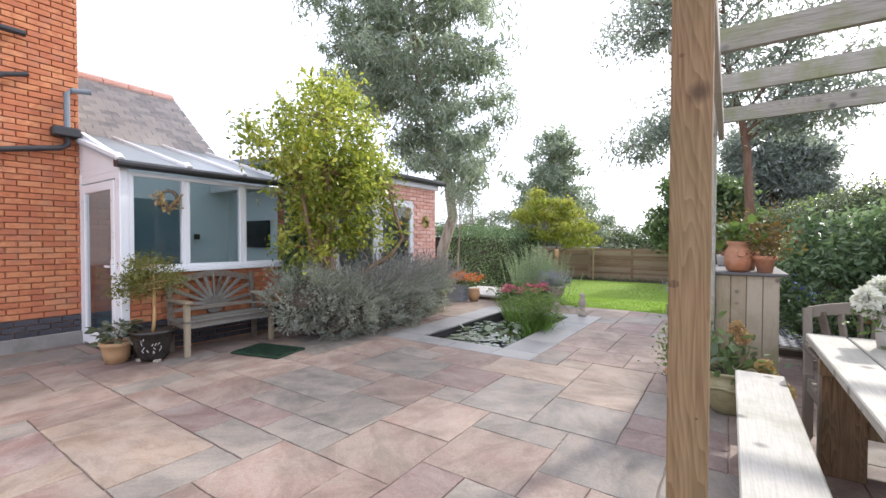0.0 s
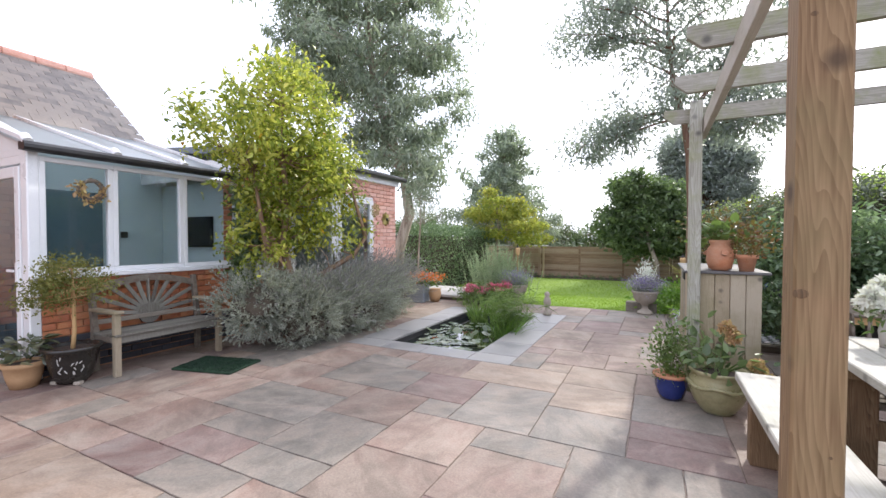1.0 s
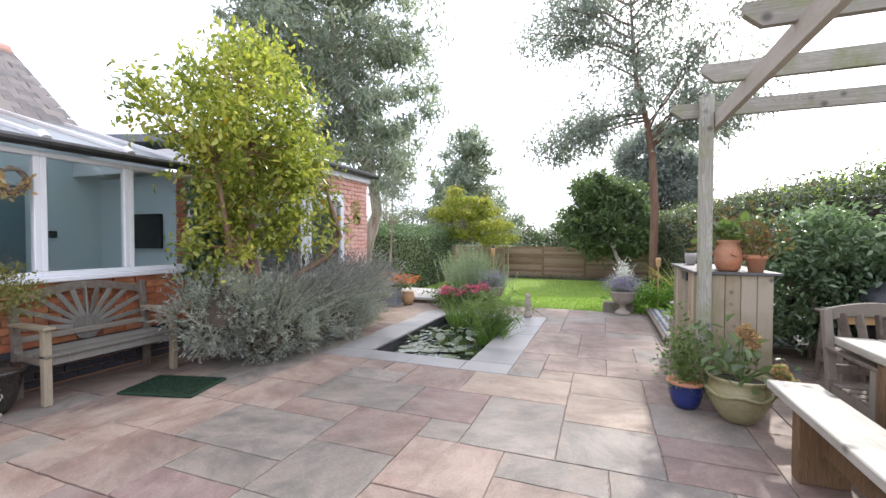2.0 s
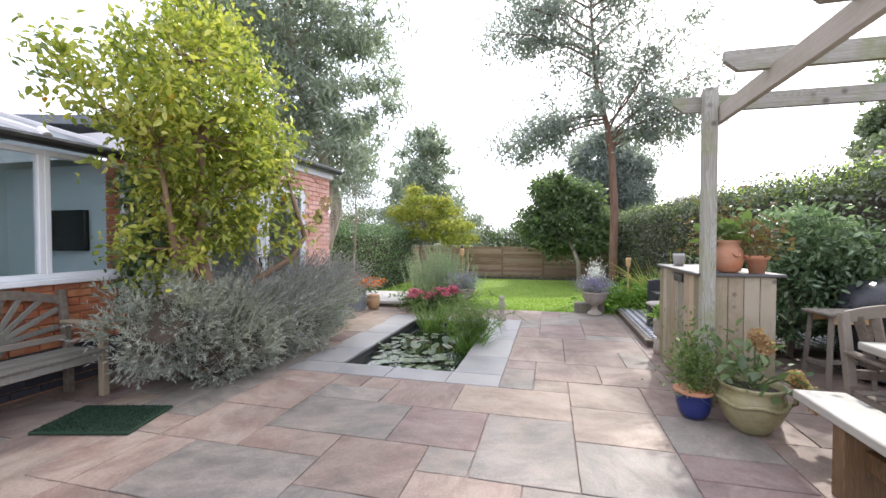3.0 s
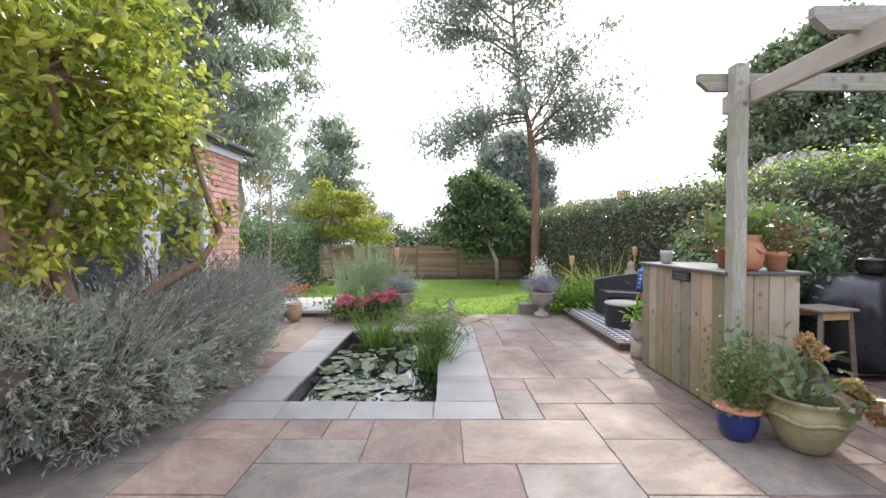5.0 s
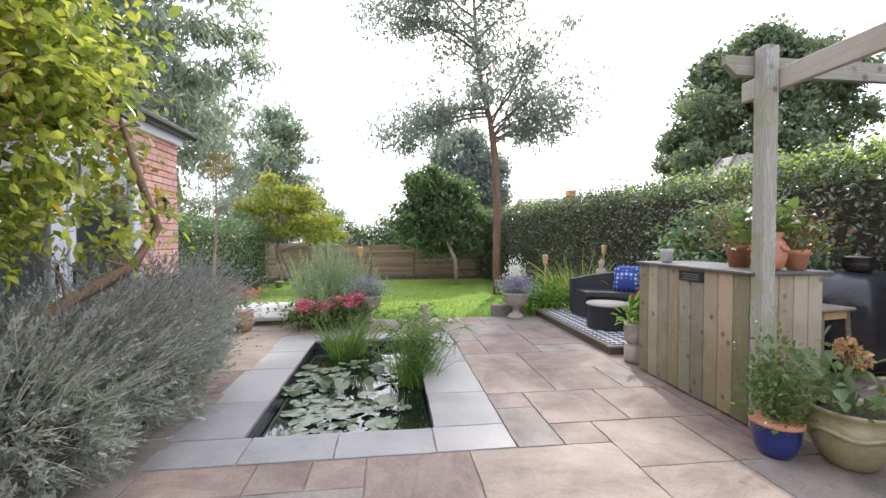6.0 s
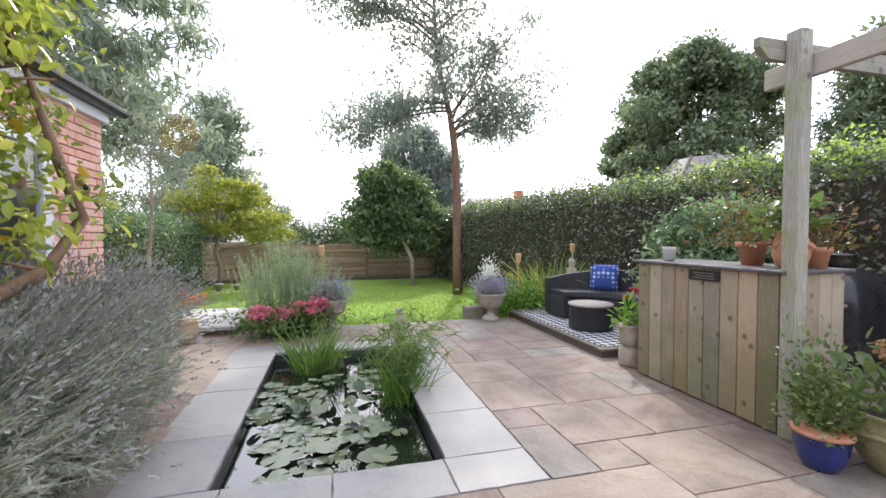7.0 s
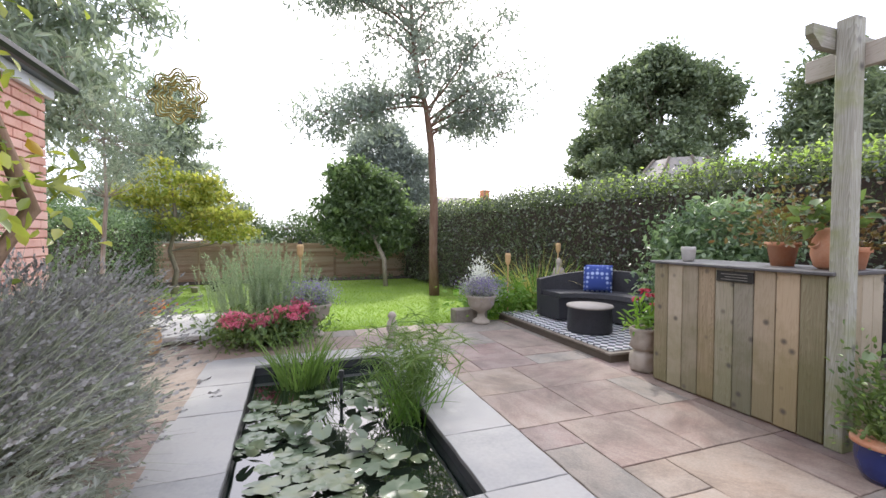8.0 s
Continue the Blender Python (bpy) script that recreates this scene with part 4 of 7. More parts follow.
# ---- annex with garden doors ----
AX, AY0, AY1 = -5.15, 4.3, 7.55
annex = thing("annex", (AX, AY0, 0), 0, "single-storey red brick annex with white garden doors", "house")
AL = AY1 - AY0
D0, D1, DH = 0.4, 2.5, 2.17
bm = B()
box(bm, -0.25, -0.02, 0, D0, 0, 2.5)
box(bm, -0.25, -0.02, D1, AL, 0, 2.5)
box(bm, -0.25, -0.02, D0, D1, DH, 2.5)
box(bm, -3.5, -0.25, AL - 0.25, AL - 0.02, 0, 2.5)
box(bm, -0.9, -0.25, 0.02, 0.25, 0, 2.5)
annex_wall = part("wall", bm, "mortar_pink", annex)
bm = B()
v = [bm.verts.new(p) for p in ((0.12, -0.02, 2.56), (0.12, AL + 0.15, 2.56), (-4.5, AL + 0.15, 2.95), (-4.5, -0.02, 2.95), (0.12, -0.02, 2.66), (0.12, AL + 0.15, 2.66), (-4.5, AL + 0.15, 3.05), (-4.5, -0.02, 3.05))]
for f in ((0, 1, 2, 3), (7, 6, 5, 4), (0, 4, 5, 1), (1, 5, 6, 2), (2, 6, 7, 3), (3, 7, 4, 0)):
    bm.faces.new([v[i] for i in f])
part("roof", bm, "greyblue", annex, "dark grey flat roof edge")
bm = B()
box(bm, 0.0, 0.05, 0, AL + 0.05, 2.46, 2.56, 0.005)
part("fascia", bm, "upvc", annex, "white fascia board")
bm = B()
tube(bm, [(0.13, -0.02, 2.6), (0.13, AL + 0.18, 2.6)], 0.045, 8)
part("gutter", bm, "black_plastic", annex)
bm = B()
box(bm, -4.0, -0.0, 0.0, 0.018, 2.3, 2.57)
part("side_cladding", bm, "upvc", annex, "white cladding above the conservatory roof")
for a, b in ((D0, (D0 + D1) / 2), ((D0 + D1) / 2, D1)):
    gd = thing("door", (0, 0, 0), 0)
    gd.parent = annex
    bm = B()
    frame_bars(bm, a, b, 0.03, DH, 0.045, -0.08, -0.005)
    frame_bars(bm, a + 0.05, b - 0.05, 0.08, DH - 0.05, 0.08, -0.06, 0.005)
    part("frame", bm, "upvc", gd)
    bm = B()
    box(bm, -0.035, -0.029, a + 0.13, b - 0.13, 0.16, DH - 0.13)
    part("pane", bm, "glass", gd).visible_shadow = False
    bm = B()
    hy = b - 0.09 if a == D0 else a + 0.09
    box(bm, 0.005, 0.018, hy - 0.015, hy + 0.015, 0.95, 1.15, 0.003)
    beam(bm, (0.035, hy, 1.08), (0.035, hy + (0.0 if a == D0 else 0.1), 1.0), 0.02, 0.02)
    part("handle", bm, "iron", gd, "black lever handle")
bm = B()
box(bm, -3.4, -0.25, AL - 0.3, AL - 0.25, 0, 2.5)
box(bm, -3.4, -3.3, 0.25, AL - 0.3, 0, 2.6)
part("inner_wall", bm, "interior", annex)

# ---- hedges ----


def hedge(name, pts, depth, ztop, zbase, n, size, mat, top_mat, label, seed, topn, rough=0.14):
    """A clipped hedge along pts: an inner core and a skin of leaves."""
    rng = np.random.default_rng(seed)
    h = thing(name, (0, 0, 0), 0, label, "hedge")
    # plain solid core in the dark soil colour, seen through gaps in the leaves
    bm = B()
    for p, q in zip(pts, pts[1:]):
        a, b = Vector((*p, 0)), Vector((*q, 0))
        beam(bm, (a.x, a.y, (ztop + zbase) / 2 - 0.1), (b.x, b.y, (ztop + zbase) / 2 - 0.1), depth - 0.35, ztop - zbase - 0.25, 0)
    part("hedge_core", bm, "soil", h, "solid dark core behind the leaves")
    seglen = [((q[0] - p[0]) ** 2 + (q[1] - p[1]) ** 2) ** 0.5 for p, q in zip(pts, pts[1:])]

    def place(m, onto_top):
        k = rng.choice(len(seglen), m, p=np.array(seglen) / sum(seglen))
        P, Q = np.array(pts)[k], np.array(pts)[k + 1]
        t = rng.uniform(0, 1, (m, 1))
        c = P + (Q - P) * t
        d = unit(Q - P)
        nn = np.stack([-d[:, 1], d[:, 0]], axis=1)
        bump = np.sin(c[:, 0] * 2.3 + c[:, 1] * 1.7) * 0.5 + np.sin(c[:, 1] * 4.1) * 0.5
        s = rng.choice([-1, 1], m)[:, None] if not onto_top else rng.uniform(-1, 1, (m, 1))
        o = s * (depth / 2 + rng.normal(0, rough, (m, 1)) - 0.08 + 0.06 * bump[:, None]) if not onto_top else s * depth / 2
        z = rng.uniform(zbase, ztop, m) if not onto_top else ztop + rng.normal(0, rough * 0.8, m) + 0.08 * bump
        return np.column_stack([c + nn * o, z])

    side = place(n, False)
    top = place(topn, True)
    leaves("side_leaves", np.concatenate([side, top[: topn // 2]]), size, mat, h, 0.5, rng=rng, round_leaf=False)
    leaves("top_leaves", top[topn // 2:], size * 1.1, top_mat, h, 0.5, rng=rng)
    if ztop > 2:
        young = place(15000, True)
        keep = rng.uniform(0, 1, len(young)) < np.clip((12.5 - young[:, 1]) / 6, 0.2, 1)
        young = young[keep] + np.array([0, 0, 0.04])
        leaves("young_leaves", young, size, "leaf_hedge_top", h, 0.45, rng=rng, label="pale lime young shoots along the top", kind="stuff")
    return h


hedge("hedge", [(3.9, 2.0), (3.6, 6.0), (3.1, 9.0), (2.3, 15.0), (1.7, 20.6)], 1.2, 2.25, -0.4, 88000, 0.072, "leaf_hedge", "leaf_hedge", "tall clipped green hedge with pale shoots along its top", 5, 22000, 0.17)
hedge("hedge", [(-7.4, 10.2), (-7.5, 18.0)], 1.1, 1.72, -0.3, 26000, 0.065, "leaf_laurel", "leaf_laurel", "clipped dark green hedge beside the annex", 6, 8000)

# ---- trees ----
erng = random.Random(77)
EUC = []
for k in range(64):
    z = 2.9 + 8.4 * k / 63
    EUC.append((z, (137.5 * k) % 360, (1.0 + 1.7 * math.sin(math.pi * min(1, (z - 2.2) / 9.6)) ** 0.8) * erng.uniform(0.6, 1.05), erng.uniform(0.3, 1.1)))
EUC += [(3.4, 190, 2.2, 1.2), (4.6, 200, 2.8, 1.8), (5.4, 185, 3.0, 1.6), (3.0, -10, 1.2, -0.3), (3.6, -40, 1.4, -0.2), (6.8, 205, 2.9, 1.0), (7.6, 212, 2.8, 1.2), (6.0, 215, 2.6, 1.4)]
bough_tree("eucalyptus_tree", (-6.9, 10.3, -0.1), [(0, 0, 0), (0.05, 0, 1.2), (0.35, 0.1, 2.2), (0.05, 0.2, 3.6), (-0.6, 0.2, 5.0), (-0.9, 0.0, 6.6), (-1.0, -0.1, 8.4), (-1.1, 0.0, 11.4)],
           [0.2, 0.17, 0.15, 0.13, 0.11, 0.09, 0.06, 0.02], EUC, 70, 0.18, 0.165, "leaf_euc", "bark_pale", "tall grey-green eucalyptus tree with pale trunk behind the annex", 21, 0.27, 0.9, 0.3, 0.035)
EUC2 = [(1.2 + 6.0 * k / 45, (137.5 * k) % 360, (3.1 - 2.5 * k / 45) * erng.uniform(0.6, 1.15), erng.uniform(0.3, 0.9)) for k in range(46)]
bough_tree("eucalyptus_tree", (-7.9, 22.5, -0.4), [(0, 0, 0), (0.1, 0, 2), (0, 0.1, 4.5), (0.1, 0, 7.6)], [0.16, 0.12, 0.08, 0.02], EUC2, 52, 0.22, 0.25, "leaf_euc", "bark_pale",
           "slender grey-green eucalyptus tree beyond the fence", 22, 0.3, 0.7, 0.36, 0.02)
tree("maple_tree", (-6.6, 17.8, -0.36), [(0, 0, 0), (0.1, 0, 0.6), (-0.1, 0.1, 1.2), (0.1, 0, 2.0), (0, 0, 3.2)], [0.09, 0.07, 0.06, 0.05, 0.02],
     [(0, 0, 2.75, 1.2, 1.1, 0.16), (0.2, 0, 3.35, 0.9, 0.8, 0.14), (-1.1, 0, 2.1, 0.9, 0.9, 0.14), (1.3, 0, 2.3, 1.0, 0.9, 0.15), (1.0, 0.2, 2.95, 0.8, 0.7, 0.13), (-0.7, 0, 2.9, 0.8, 0.8, 0.13), (1.7, -0.2, 1.75, 0.8, 0.7, 0.14), (0.2, -0.3, 2.0, 0.9, 0.8, 0.14), (-0.2, 0, 3.75, 0.4, 0.4, 0.12)],
     140, 56, 0.16, 0.11, "leaf_maple", "bark", "yellow-green maple tree turning gold at the garden end", seed=23, aspect=0.7, shell=0.35, r0=0.02, every=3)
tree("magnolia_tree", (-0.75, 18.4, -0.36), [(0.5, -1.4, 0), (0.45, -1.4, 0.9), (0.2, -1.0, 1.6), (0, 0, 2.6), (0, 0, 3.8)], [0.08, 0.075, 0.07, 0.06, 0.02],
     [(0.1, 0, 2.4, 1.3, 1.2, 1.0), (-0.5, 0, 3.6, 0.8, 0.8, 0.55), (0.5, 0, 3.4, 0.9, 0.8, 0.6), (-1.1, -0.2, 2.5, 0.75, 0.7, 0.5), (-0.9, -0.2, 1.7, 0.75, 0.7, 0.4), (1.2, 0, 2.4, 0.7, 0.8, 0.6), (0.3, -0.4, 1.5, 1.2, 0.9, 0.4), (-0.1, 0, 4.1, 0.45, 0.45, 0.35), (1.5, 0, 1.7, 0.5, 0.6, 0.35)],
     230, 85, 0.2, 0.16, "leaf_dark", "bark", "broad dark green evergreen tree by the fence", seed=24, aspect=0.5, shell=0.45, r0=0.02, every=5)
tree("cypress_tree", (1.7, 26.0, -0.4), [(0, 0, 0), (0, 0, 3), (0, 0, 7.2)], [0.2, 0.14, 0.03],
     [(0, 0, 3.8, 2.4, 1.5, 2.2), (-0.3, 0, 6.0, 1.7, 1.2, 1.6), (0.9, 0, 5.2, 1.5, 1.2, 1.7), (0.2, 0, 7.2, 0.9, 0.8, 0.6)], 400, 70, 0.28, 0.24, "leaf_red", "bark_red", "grey-green evergreen tree behind the fence", seed=25, aspect=0.3, shell=0.6)
PINE = [(5.5, 180, 3.4, -1.0), (5.4, 168, 2.7, -0.6), (5.3, 195, 2.2, -0.9), (5.6, 185, 1.6, -0.4),
        (4.6, 0, 2.6, 0.9), (4.9, -14, 2.4, 1.5), (4.5, 14, 2.2, 0.5), (4.7, -30, 1.9, 0.6), (4.7, 4, 1.7, 1.6),
        (5.0, 5, 1.7, 3.2), (5.2, -15, 2.1, 2.6), (6.6, 170, 1.1, 0.8), (6.6, 10, 1.0, 0.7), (7.0, 60, 1.0, 0.6), (7.0, -80, 1.0, 0.6), (7.6, 0, 1.3, 0.9), (7.4, 200, 1.0, 0.5),
        (7.2, 180, 3.2, 1.4), (7.4, 172, 2.8, 1.0), (7.8, 188, 2.4, 1.4), (8.2, 175, 1.8, 0.9), (8.4, -20, 1.8, 1.2), (8.8, 20, 2.1, 1.0), (8.8, 140, 1.8, 0.9), (9.2, 60, 1.4, 0.8),
        (9.2, -80, 1.5, 0.8), (9.6, 180, 1.7, 0.6), (9.6, 0, 1.8, 0.7), (5.9, 90, 1.2, 0.4), (5.9, -95, 1.3, 0.3)]
bough_tree("pine_tree", (0.6, 14.4, -0.36), [(0, 0, 0), (-0.04, 0, 1.2), (-0.02, 0, 2.6), (-0.1, 0, 4.2), (-0.25, 0, 5.2), (-0.55, 0, 6.4), (-0.65, 0.1, 7.6), (-0.8, 0, 9.8)],
           [0.15, 0.12, 0.115, 0.1, 0.08, 0.07, 0.055, 0.02], PINE, 72, 0.3, 0.145, "leaf_red", "bark_red", "tall red-brown trunked tree with open grey-green crown", 26, 0.34, 0.6, 0.3, 0.04)
org = random.Random(31)
OAK = [(0, 0, 6.4, 3.0, 2.8, 3.0), (0, -1, 3.8, 3.4, 2.2, 1.6)]
for k in range(30):
    a, e = org.uniform(0, 6.283), org.uniform(-0.5, 1.45)
    r = org.uniform(0.8, 1.35)
    OAK.append((3.9 * math.cos(a) * math.cos(e), 3.2 * math.sin(a) * math.cos(e), 6.3 + 4.1 * math.sin(e), r, r, r * 0.8))
OAK += [(-4.6, -0.8, 3.4, 1.3, 1.2, 1.0), (-3.9, -0.6, 4.8, 1.2, 1.1, 1.0), (3.4, 0, 4.6, 1.2, 1.2, 1.0)]
tree("oak_tree", (15.4, 20.6, -0.5), [(0, 0, 0), (0.1, 0, 3), (0, 0, 6), (0.2, 0, 9.5)], [0.4, 0.35, 0.25, 0.06],
     OAK,
     760, 110, 0.28, 0.22, "leaf_oak", "bark", "large dense dark green tree beyond the hedge", seed=27, aspect=0.55, shell=0.75, every=8)
tree("conifer_tree", (19.0, 15.0, -0.5), [(0, 0, 0), (0, 0, 4), (0.2, 0, 9)], [0.3, 0.22, 0.05],
     [(0, 0, 5.6, 2.0, 1.8, 2.6), (0.2, 0, 8.4, 1.4, 1.3, 1.6), (0.4, 0, 9.8, 0.8, 0.8, 0.9), (2.5, 0, 7.2, 2.0, 1.8, 2.6), (4.5, -1, 6, 2, 2, 2.6)], 430, 95, 0.36, 0.27, "leaf_oak", "bark", "dark conifer beyond the hedge", seed=28, aspect=0.35, shell=0.4)

# ---- planting round the patio ----


def pot(name, at, profile, material, label, category="pot", soil_z=None, seg=28, parts=None):
    p = thing(name, at, srng.uniform(0, 360), label, category)
    part("body", lathe(B(), profile, seg), material, p, smooth=True)
    if soil_z is not None:
        r = soil_z[0]
        part("soil", lathe(B(), [(0.001, soil_z[1]), (r, soil_z[1] - 0.004), (r, soil_z[1] - 0.03)], 18), "soil", p)
    return p


def tips(centres, dirs, n, rng, spread, length):
    k = rng.integers(0, len(centres), n)
    return centres[k] + rng.normal(size=(n, 3)) * spread, dirs[k] * length


# grey lavender
rng = np.random.default_rng(31)
lavender = thing("lavender_bush", (-4.75, 5.2, 0), 0, "sprawling grey-green lavender bush with faded flower spikes", "shrub")
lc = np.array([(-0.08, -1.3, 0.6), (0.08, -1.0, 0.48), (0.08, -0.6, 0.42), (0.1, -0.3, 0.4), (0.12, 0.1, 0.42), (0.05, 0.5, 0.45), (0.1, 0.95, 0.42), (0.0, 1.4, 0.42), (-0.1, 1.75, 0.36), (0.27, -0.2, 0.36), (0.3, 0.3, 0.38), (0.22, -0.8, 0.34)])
# solid lumps: the bush's inner shade put into a dark wood colour
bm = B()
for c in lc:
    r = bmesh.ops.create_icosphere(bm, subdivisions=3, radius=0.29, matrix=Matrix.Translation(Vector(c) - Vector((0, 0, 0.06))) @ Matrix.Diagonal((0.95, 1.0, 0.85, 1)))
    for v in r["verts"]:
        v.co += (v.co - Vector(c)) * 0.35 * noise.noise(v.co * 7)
part("inner_wood", bm, "deck_edge", lavender, "dark brown core, inner wood and inner shade in one colour")


def sprigs(name, base, dirs, length, per, leaf, material, parent, q, label, open_out=0.7):
    """Short shoots with small leaves all along them."""
    m = len(base)
    t = q.uniform(0.1, 1.0, (m, per, 1))
    p = base[:, None] + dirs[:, None] * length[:, None, None] * t
    al = np.repeat(dirs, per, axis=0) + q.normal(size=(m * per, 3)) * open_out * 0.6
    blades(name + "_stem_growth", base, dirs * length[:, None], 0.004, "leaf_lav_stem", parent, 0.03, q, kind="stuff", segs=1)
    return leaves(name, p.reshape(-1, 3), leaf, material, parent, 0.24, along=al, rng=q, kind="stuff", label=label, round_leaf=False)


# the skin is a crowd of small mounds of silvery shoots
mounds = 500
k = rng.choice(len(lc), mounds, p=np.array([3, 3, 3, 2, 1.5, 1.5, 1.5, 1.5, 1, 2, 1.5, 2]) / 23.5)
u = unit(rng.normal(size=(mounds, 3)) + np.array([0.45, -0.1, 0.25]))
mc = lc[k] + u * np.array([0.44, 0.46, 0.4]) * rng.uniform(0.7, 1.1, (mounds, 1))
each = 15
v = unit(rng.normal(size=(mounds * each, 3)))
uu = np.repeat(u, each, axis=0)
sb = np.repeat(mc, each, axis=0) + v * rng.uniform(0.03, 0.11, (mounds * each, 1))
sb[:, 2] = np.maximum(sb[:, 2], 0.04)
sd = unit(v * 0.5 + uu * 0.75 + np.array([0, 0, 0.35]))
sprigs("shoot_mass", sb, sd, rng.uniform(0.07, 0.15, mounds * each), 12, 0.042, "leaf_lav", lavender, rng, "silvery leafy shoots")
k = rng.integers(0, len(lc), 5000)
u = unit(rng.normal(size=(5000, 3)))
base = lc[k] + u * 0.46 * rng.uniform(0.6, 1.0, (5000, 1)) * np.array([0.9, 0.95, 0.85])
base[:, 2] = np.maximum(base[:, 2], 0.03)
leaves("foliage", base, 0.045, "leaf_lav", lavender, 0.22, along=u + np.array([0, 0, 0.45]), rng=rng, kind="stuff", label="narrow grey leaves", round_leaf=False)
lav_head = surface("lav_head", [(0.2, 0.195, 0.185), (0.34, 0.33, 0.31)], 0.9)


def flower_stalks(name, m, low, lean, spread, lmin, lmax, droop, q):
    """Thin stalks, each with a slim faded flower spike."""
    k = q.integers(low, len(lc), m)
    u = unit(q.normal(size=(m, 3)) * np.array(spread) + np.array(lean))
    u[:, 2] = np.abs(u[:, 2])
    ln = q.uniform(lmin, lmax, (m, 1))
    sb = lc[k] + u * np.array([0.33, 0.3, 0.22]) + q.normal(size=(m, 3)) * 0.07
    blades(name + "_growth", sb, u * ln, 0.006, "leaf_lav_stem", lavender, droop, q, kind="stuff", label="thin grey stalks")
    hz = unit(u * np.array([1, 1, 0]) + 1e-5)
    he = sb + u * ln + hz * (droop * 0.8 * ln) - np.array([0, 0, 1.0]) * droop * ln
    tan_ = unit(u + hz * 1.6 * droop - np.array([0, 0, 2.0]) * droop)
    hp = np.repeat(he, 9, axis=0) - np.repeat(tan_, 9, axis=0) * np.tile(np.arange(9) * 0.0055 - 0.012, m)[:, None]
    leaves(name + "_bloom", hp, 0.018, lav_head, lavender, 0.7, along=np.repeat(tan_, 9, axis=0), rng=q, kind="stuff", label="faded grey-mauve flower spikes", round_leaf=False)


flower_stalks("upright", 1900, 3, (0.25, 0.05, 1.0), (0.6, 0.6, 0.4), 0.34, 0.66, 0.1, rng)
flower_stalks("leaning", 800, 3, (0.75, -0.1, 1.05), (0.3, 0.45, 0.3), 0.3, 0.52, 0.06, rng)
m = 700
k = rng.integers(0, len(lc), m)
u = unit(rng.normal(size=(m, 3)) + np.array([0.6, 0, 0]))
u[:, 2] = -np.abs(u[:, 2]) * 0.4
blades("twig_growth", lc[k] + np.array([0, 0, -0.1]), u * rng.uniform(0.45, 0.75, (m, 1)) * np.array([1, 1, 0.6]), 0.006, "leaf_lav_stem", lavender, 0.12, rng, kind="stuff", label="bare twigs sprawling on the paving")

# citrus-leaved tree over the lavender
citrus = thing("camellia_tree", (-4.75, 4.3, 0), 0, "bushy small tree with glossy yellow-green leaves and crooked branches", "tree")
rng = np.random.default_rng(32)
bm = B()
tr_a = [(0, 0, 0), (0.03, -0.02, 0.5), (0.1, -0.05, 0.95), (0.02, -0.1, 1.35), (0.15, -0.12, 1.8), (0.1, -0.15, 2.4), (0.15, -0.2, 3.1)]
tr_b = [(0.02, 0, 0.35), (0.1, 0.25, 0.75), (0.2, 0.6, 0.95), (0.42, 0.88, 1.15), (0.5, 1.05, 1.42), (0.42, 1.0, 1.75), (0.33, 0.92, 2.2)]
tr_c = [(0.05, -0.02, 0.85), (-0.05, -0.3, 1.3), (0.1, -0.5, 1.7), (0.1, -0.6, 2.2)]
tube(bm, tr_a, [0.075, 0.065, 0.055, 0.05, 0.04, 0.03, 0.01], 10)
tube(bm, tr_b, [0.05, 0.046, 0.042, 0.036, 0.034, 0.028, 0.012], 9)
tube(bm, tr_c, [0.04, 0.035, 0.025, 0.012], 8)
cb = [(0.05, -0.12, 2.5, 0.72, 0.82, 0.62), (0.1, -0.1, 3.0, 0.6, 0.75, 0.55), (0.1, 0.45, 2.35, 0.55, 0.6, 0.4), (0.1, -0.8, 2.6, 0.45, 0.38, 0.35), (0.1, 0.6, 2.55, 0.4, 0.4, 0.35), (0.2, 0.45, 1.45, 0.32, 0.42, 0.3), (-0.1, -0.35, 1.4, 0.28, 0.34, 0.42), (0.05, 0.0, 1.75, 0.4, 0.5, 0.3), (0.1, 0.3, 1.45, 0.25, 0.3, 0.2), (0.4, 0.9, 1.62, 0.12, 0.14, 0.14), (0.15, 0.95, 2.0, 0.25, 0.22, 0.22), (0.2, 0.1, 1.75, 0.2, 0.25, 0.14), (0.0, -1.2, 2.85, 0.16, 0.18, 0.2), (0.1, 0.1, 3.5, 0.25, 0.3, 0.2)]
cc, cp = cloud(cb, 240, 60, 0.125, rng, 0.75)
limbs(bm, tr_a + tr_b[2:] + tr_c[1:], cc, rng, 0.013, 2)
part("trunk", bm, "bark_warm", citrus, "crooked brown branches", smooth=True)
al = rng.normal(size=cp.shape) + np.array([0, 0, -0.25])
leaves("crown", cp, 0.068, "leaf_citrus", citrus, 0.5, along=al, rng=rng, up=0.5)
sk = rng.choice(len(cc), 110, replace=False)
sdir = unit(unit(cc[sk] - np.array([0.08, -0.05, 2.35])) + rng.normal(size=(110, 3)) * 0.35 + np.array([0, 0, 0.25]))
sln = rng.uniform(0.16, 0.42, 110)
st_t = rng.uniform(0.15, 1.0, (110, 13, 1))
leaves("shoot_leaf_mass", (cc[sk][:, None] + sdir[:, None] * sln[:, None, None] * st_t).reshape(-1, 3), 0.07, "leaf_citrus", citrus, 0.45, along=np.repeat(sdir, 13, axis=0) + rng.normal(size=(1430, 3)) * 0.6, rng=rng, kind="stuff")
blades("shoot_growth", cc[sk], sdir * sln[:, None], 0.007, "leaf_citrus", citrus, 0.03, rng, kind="stuff", label="thin young shoots")
gp = cp[rng.choice(len(cp), 70, replace=False)]
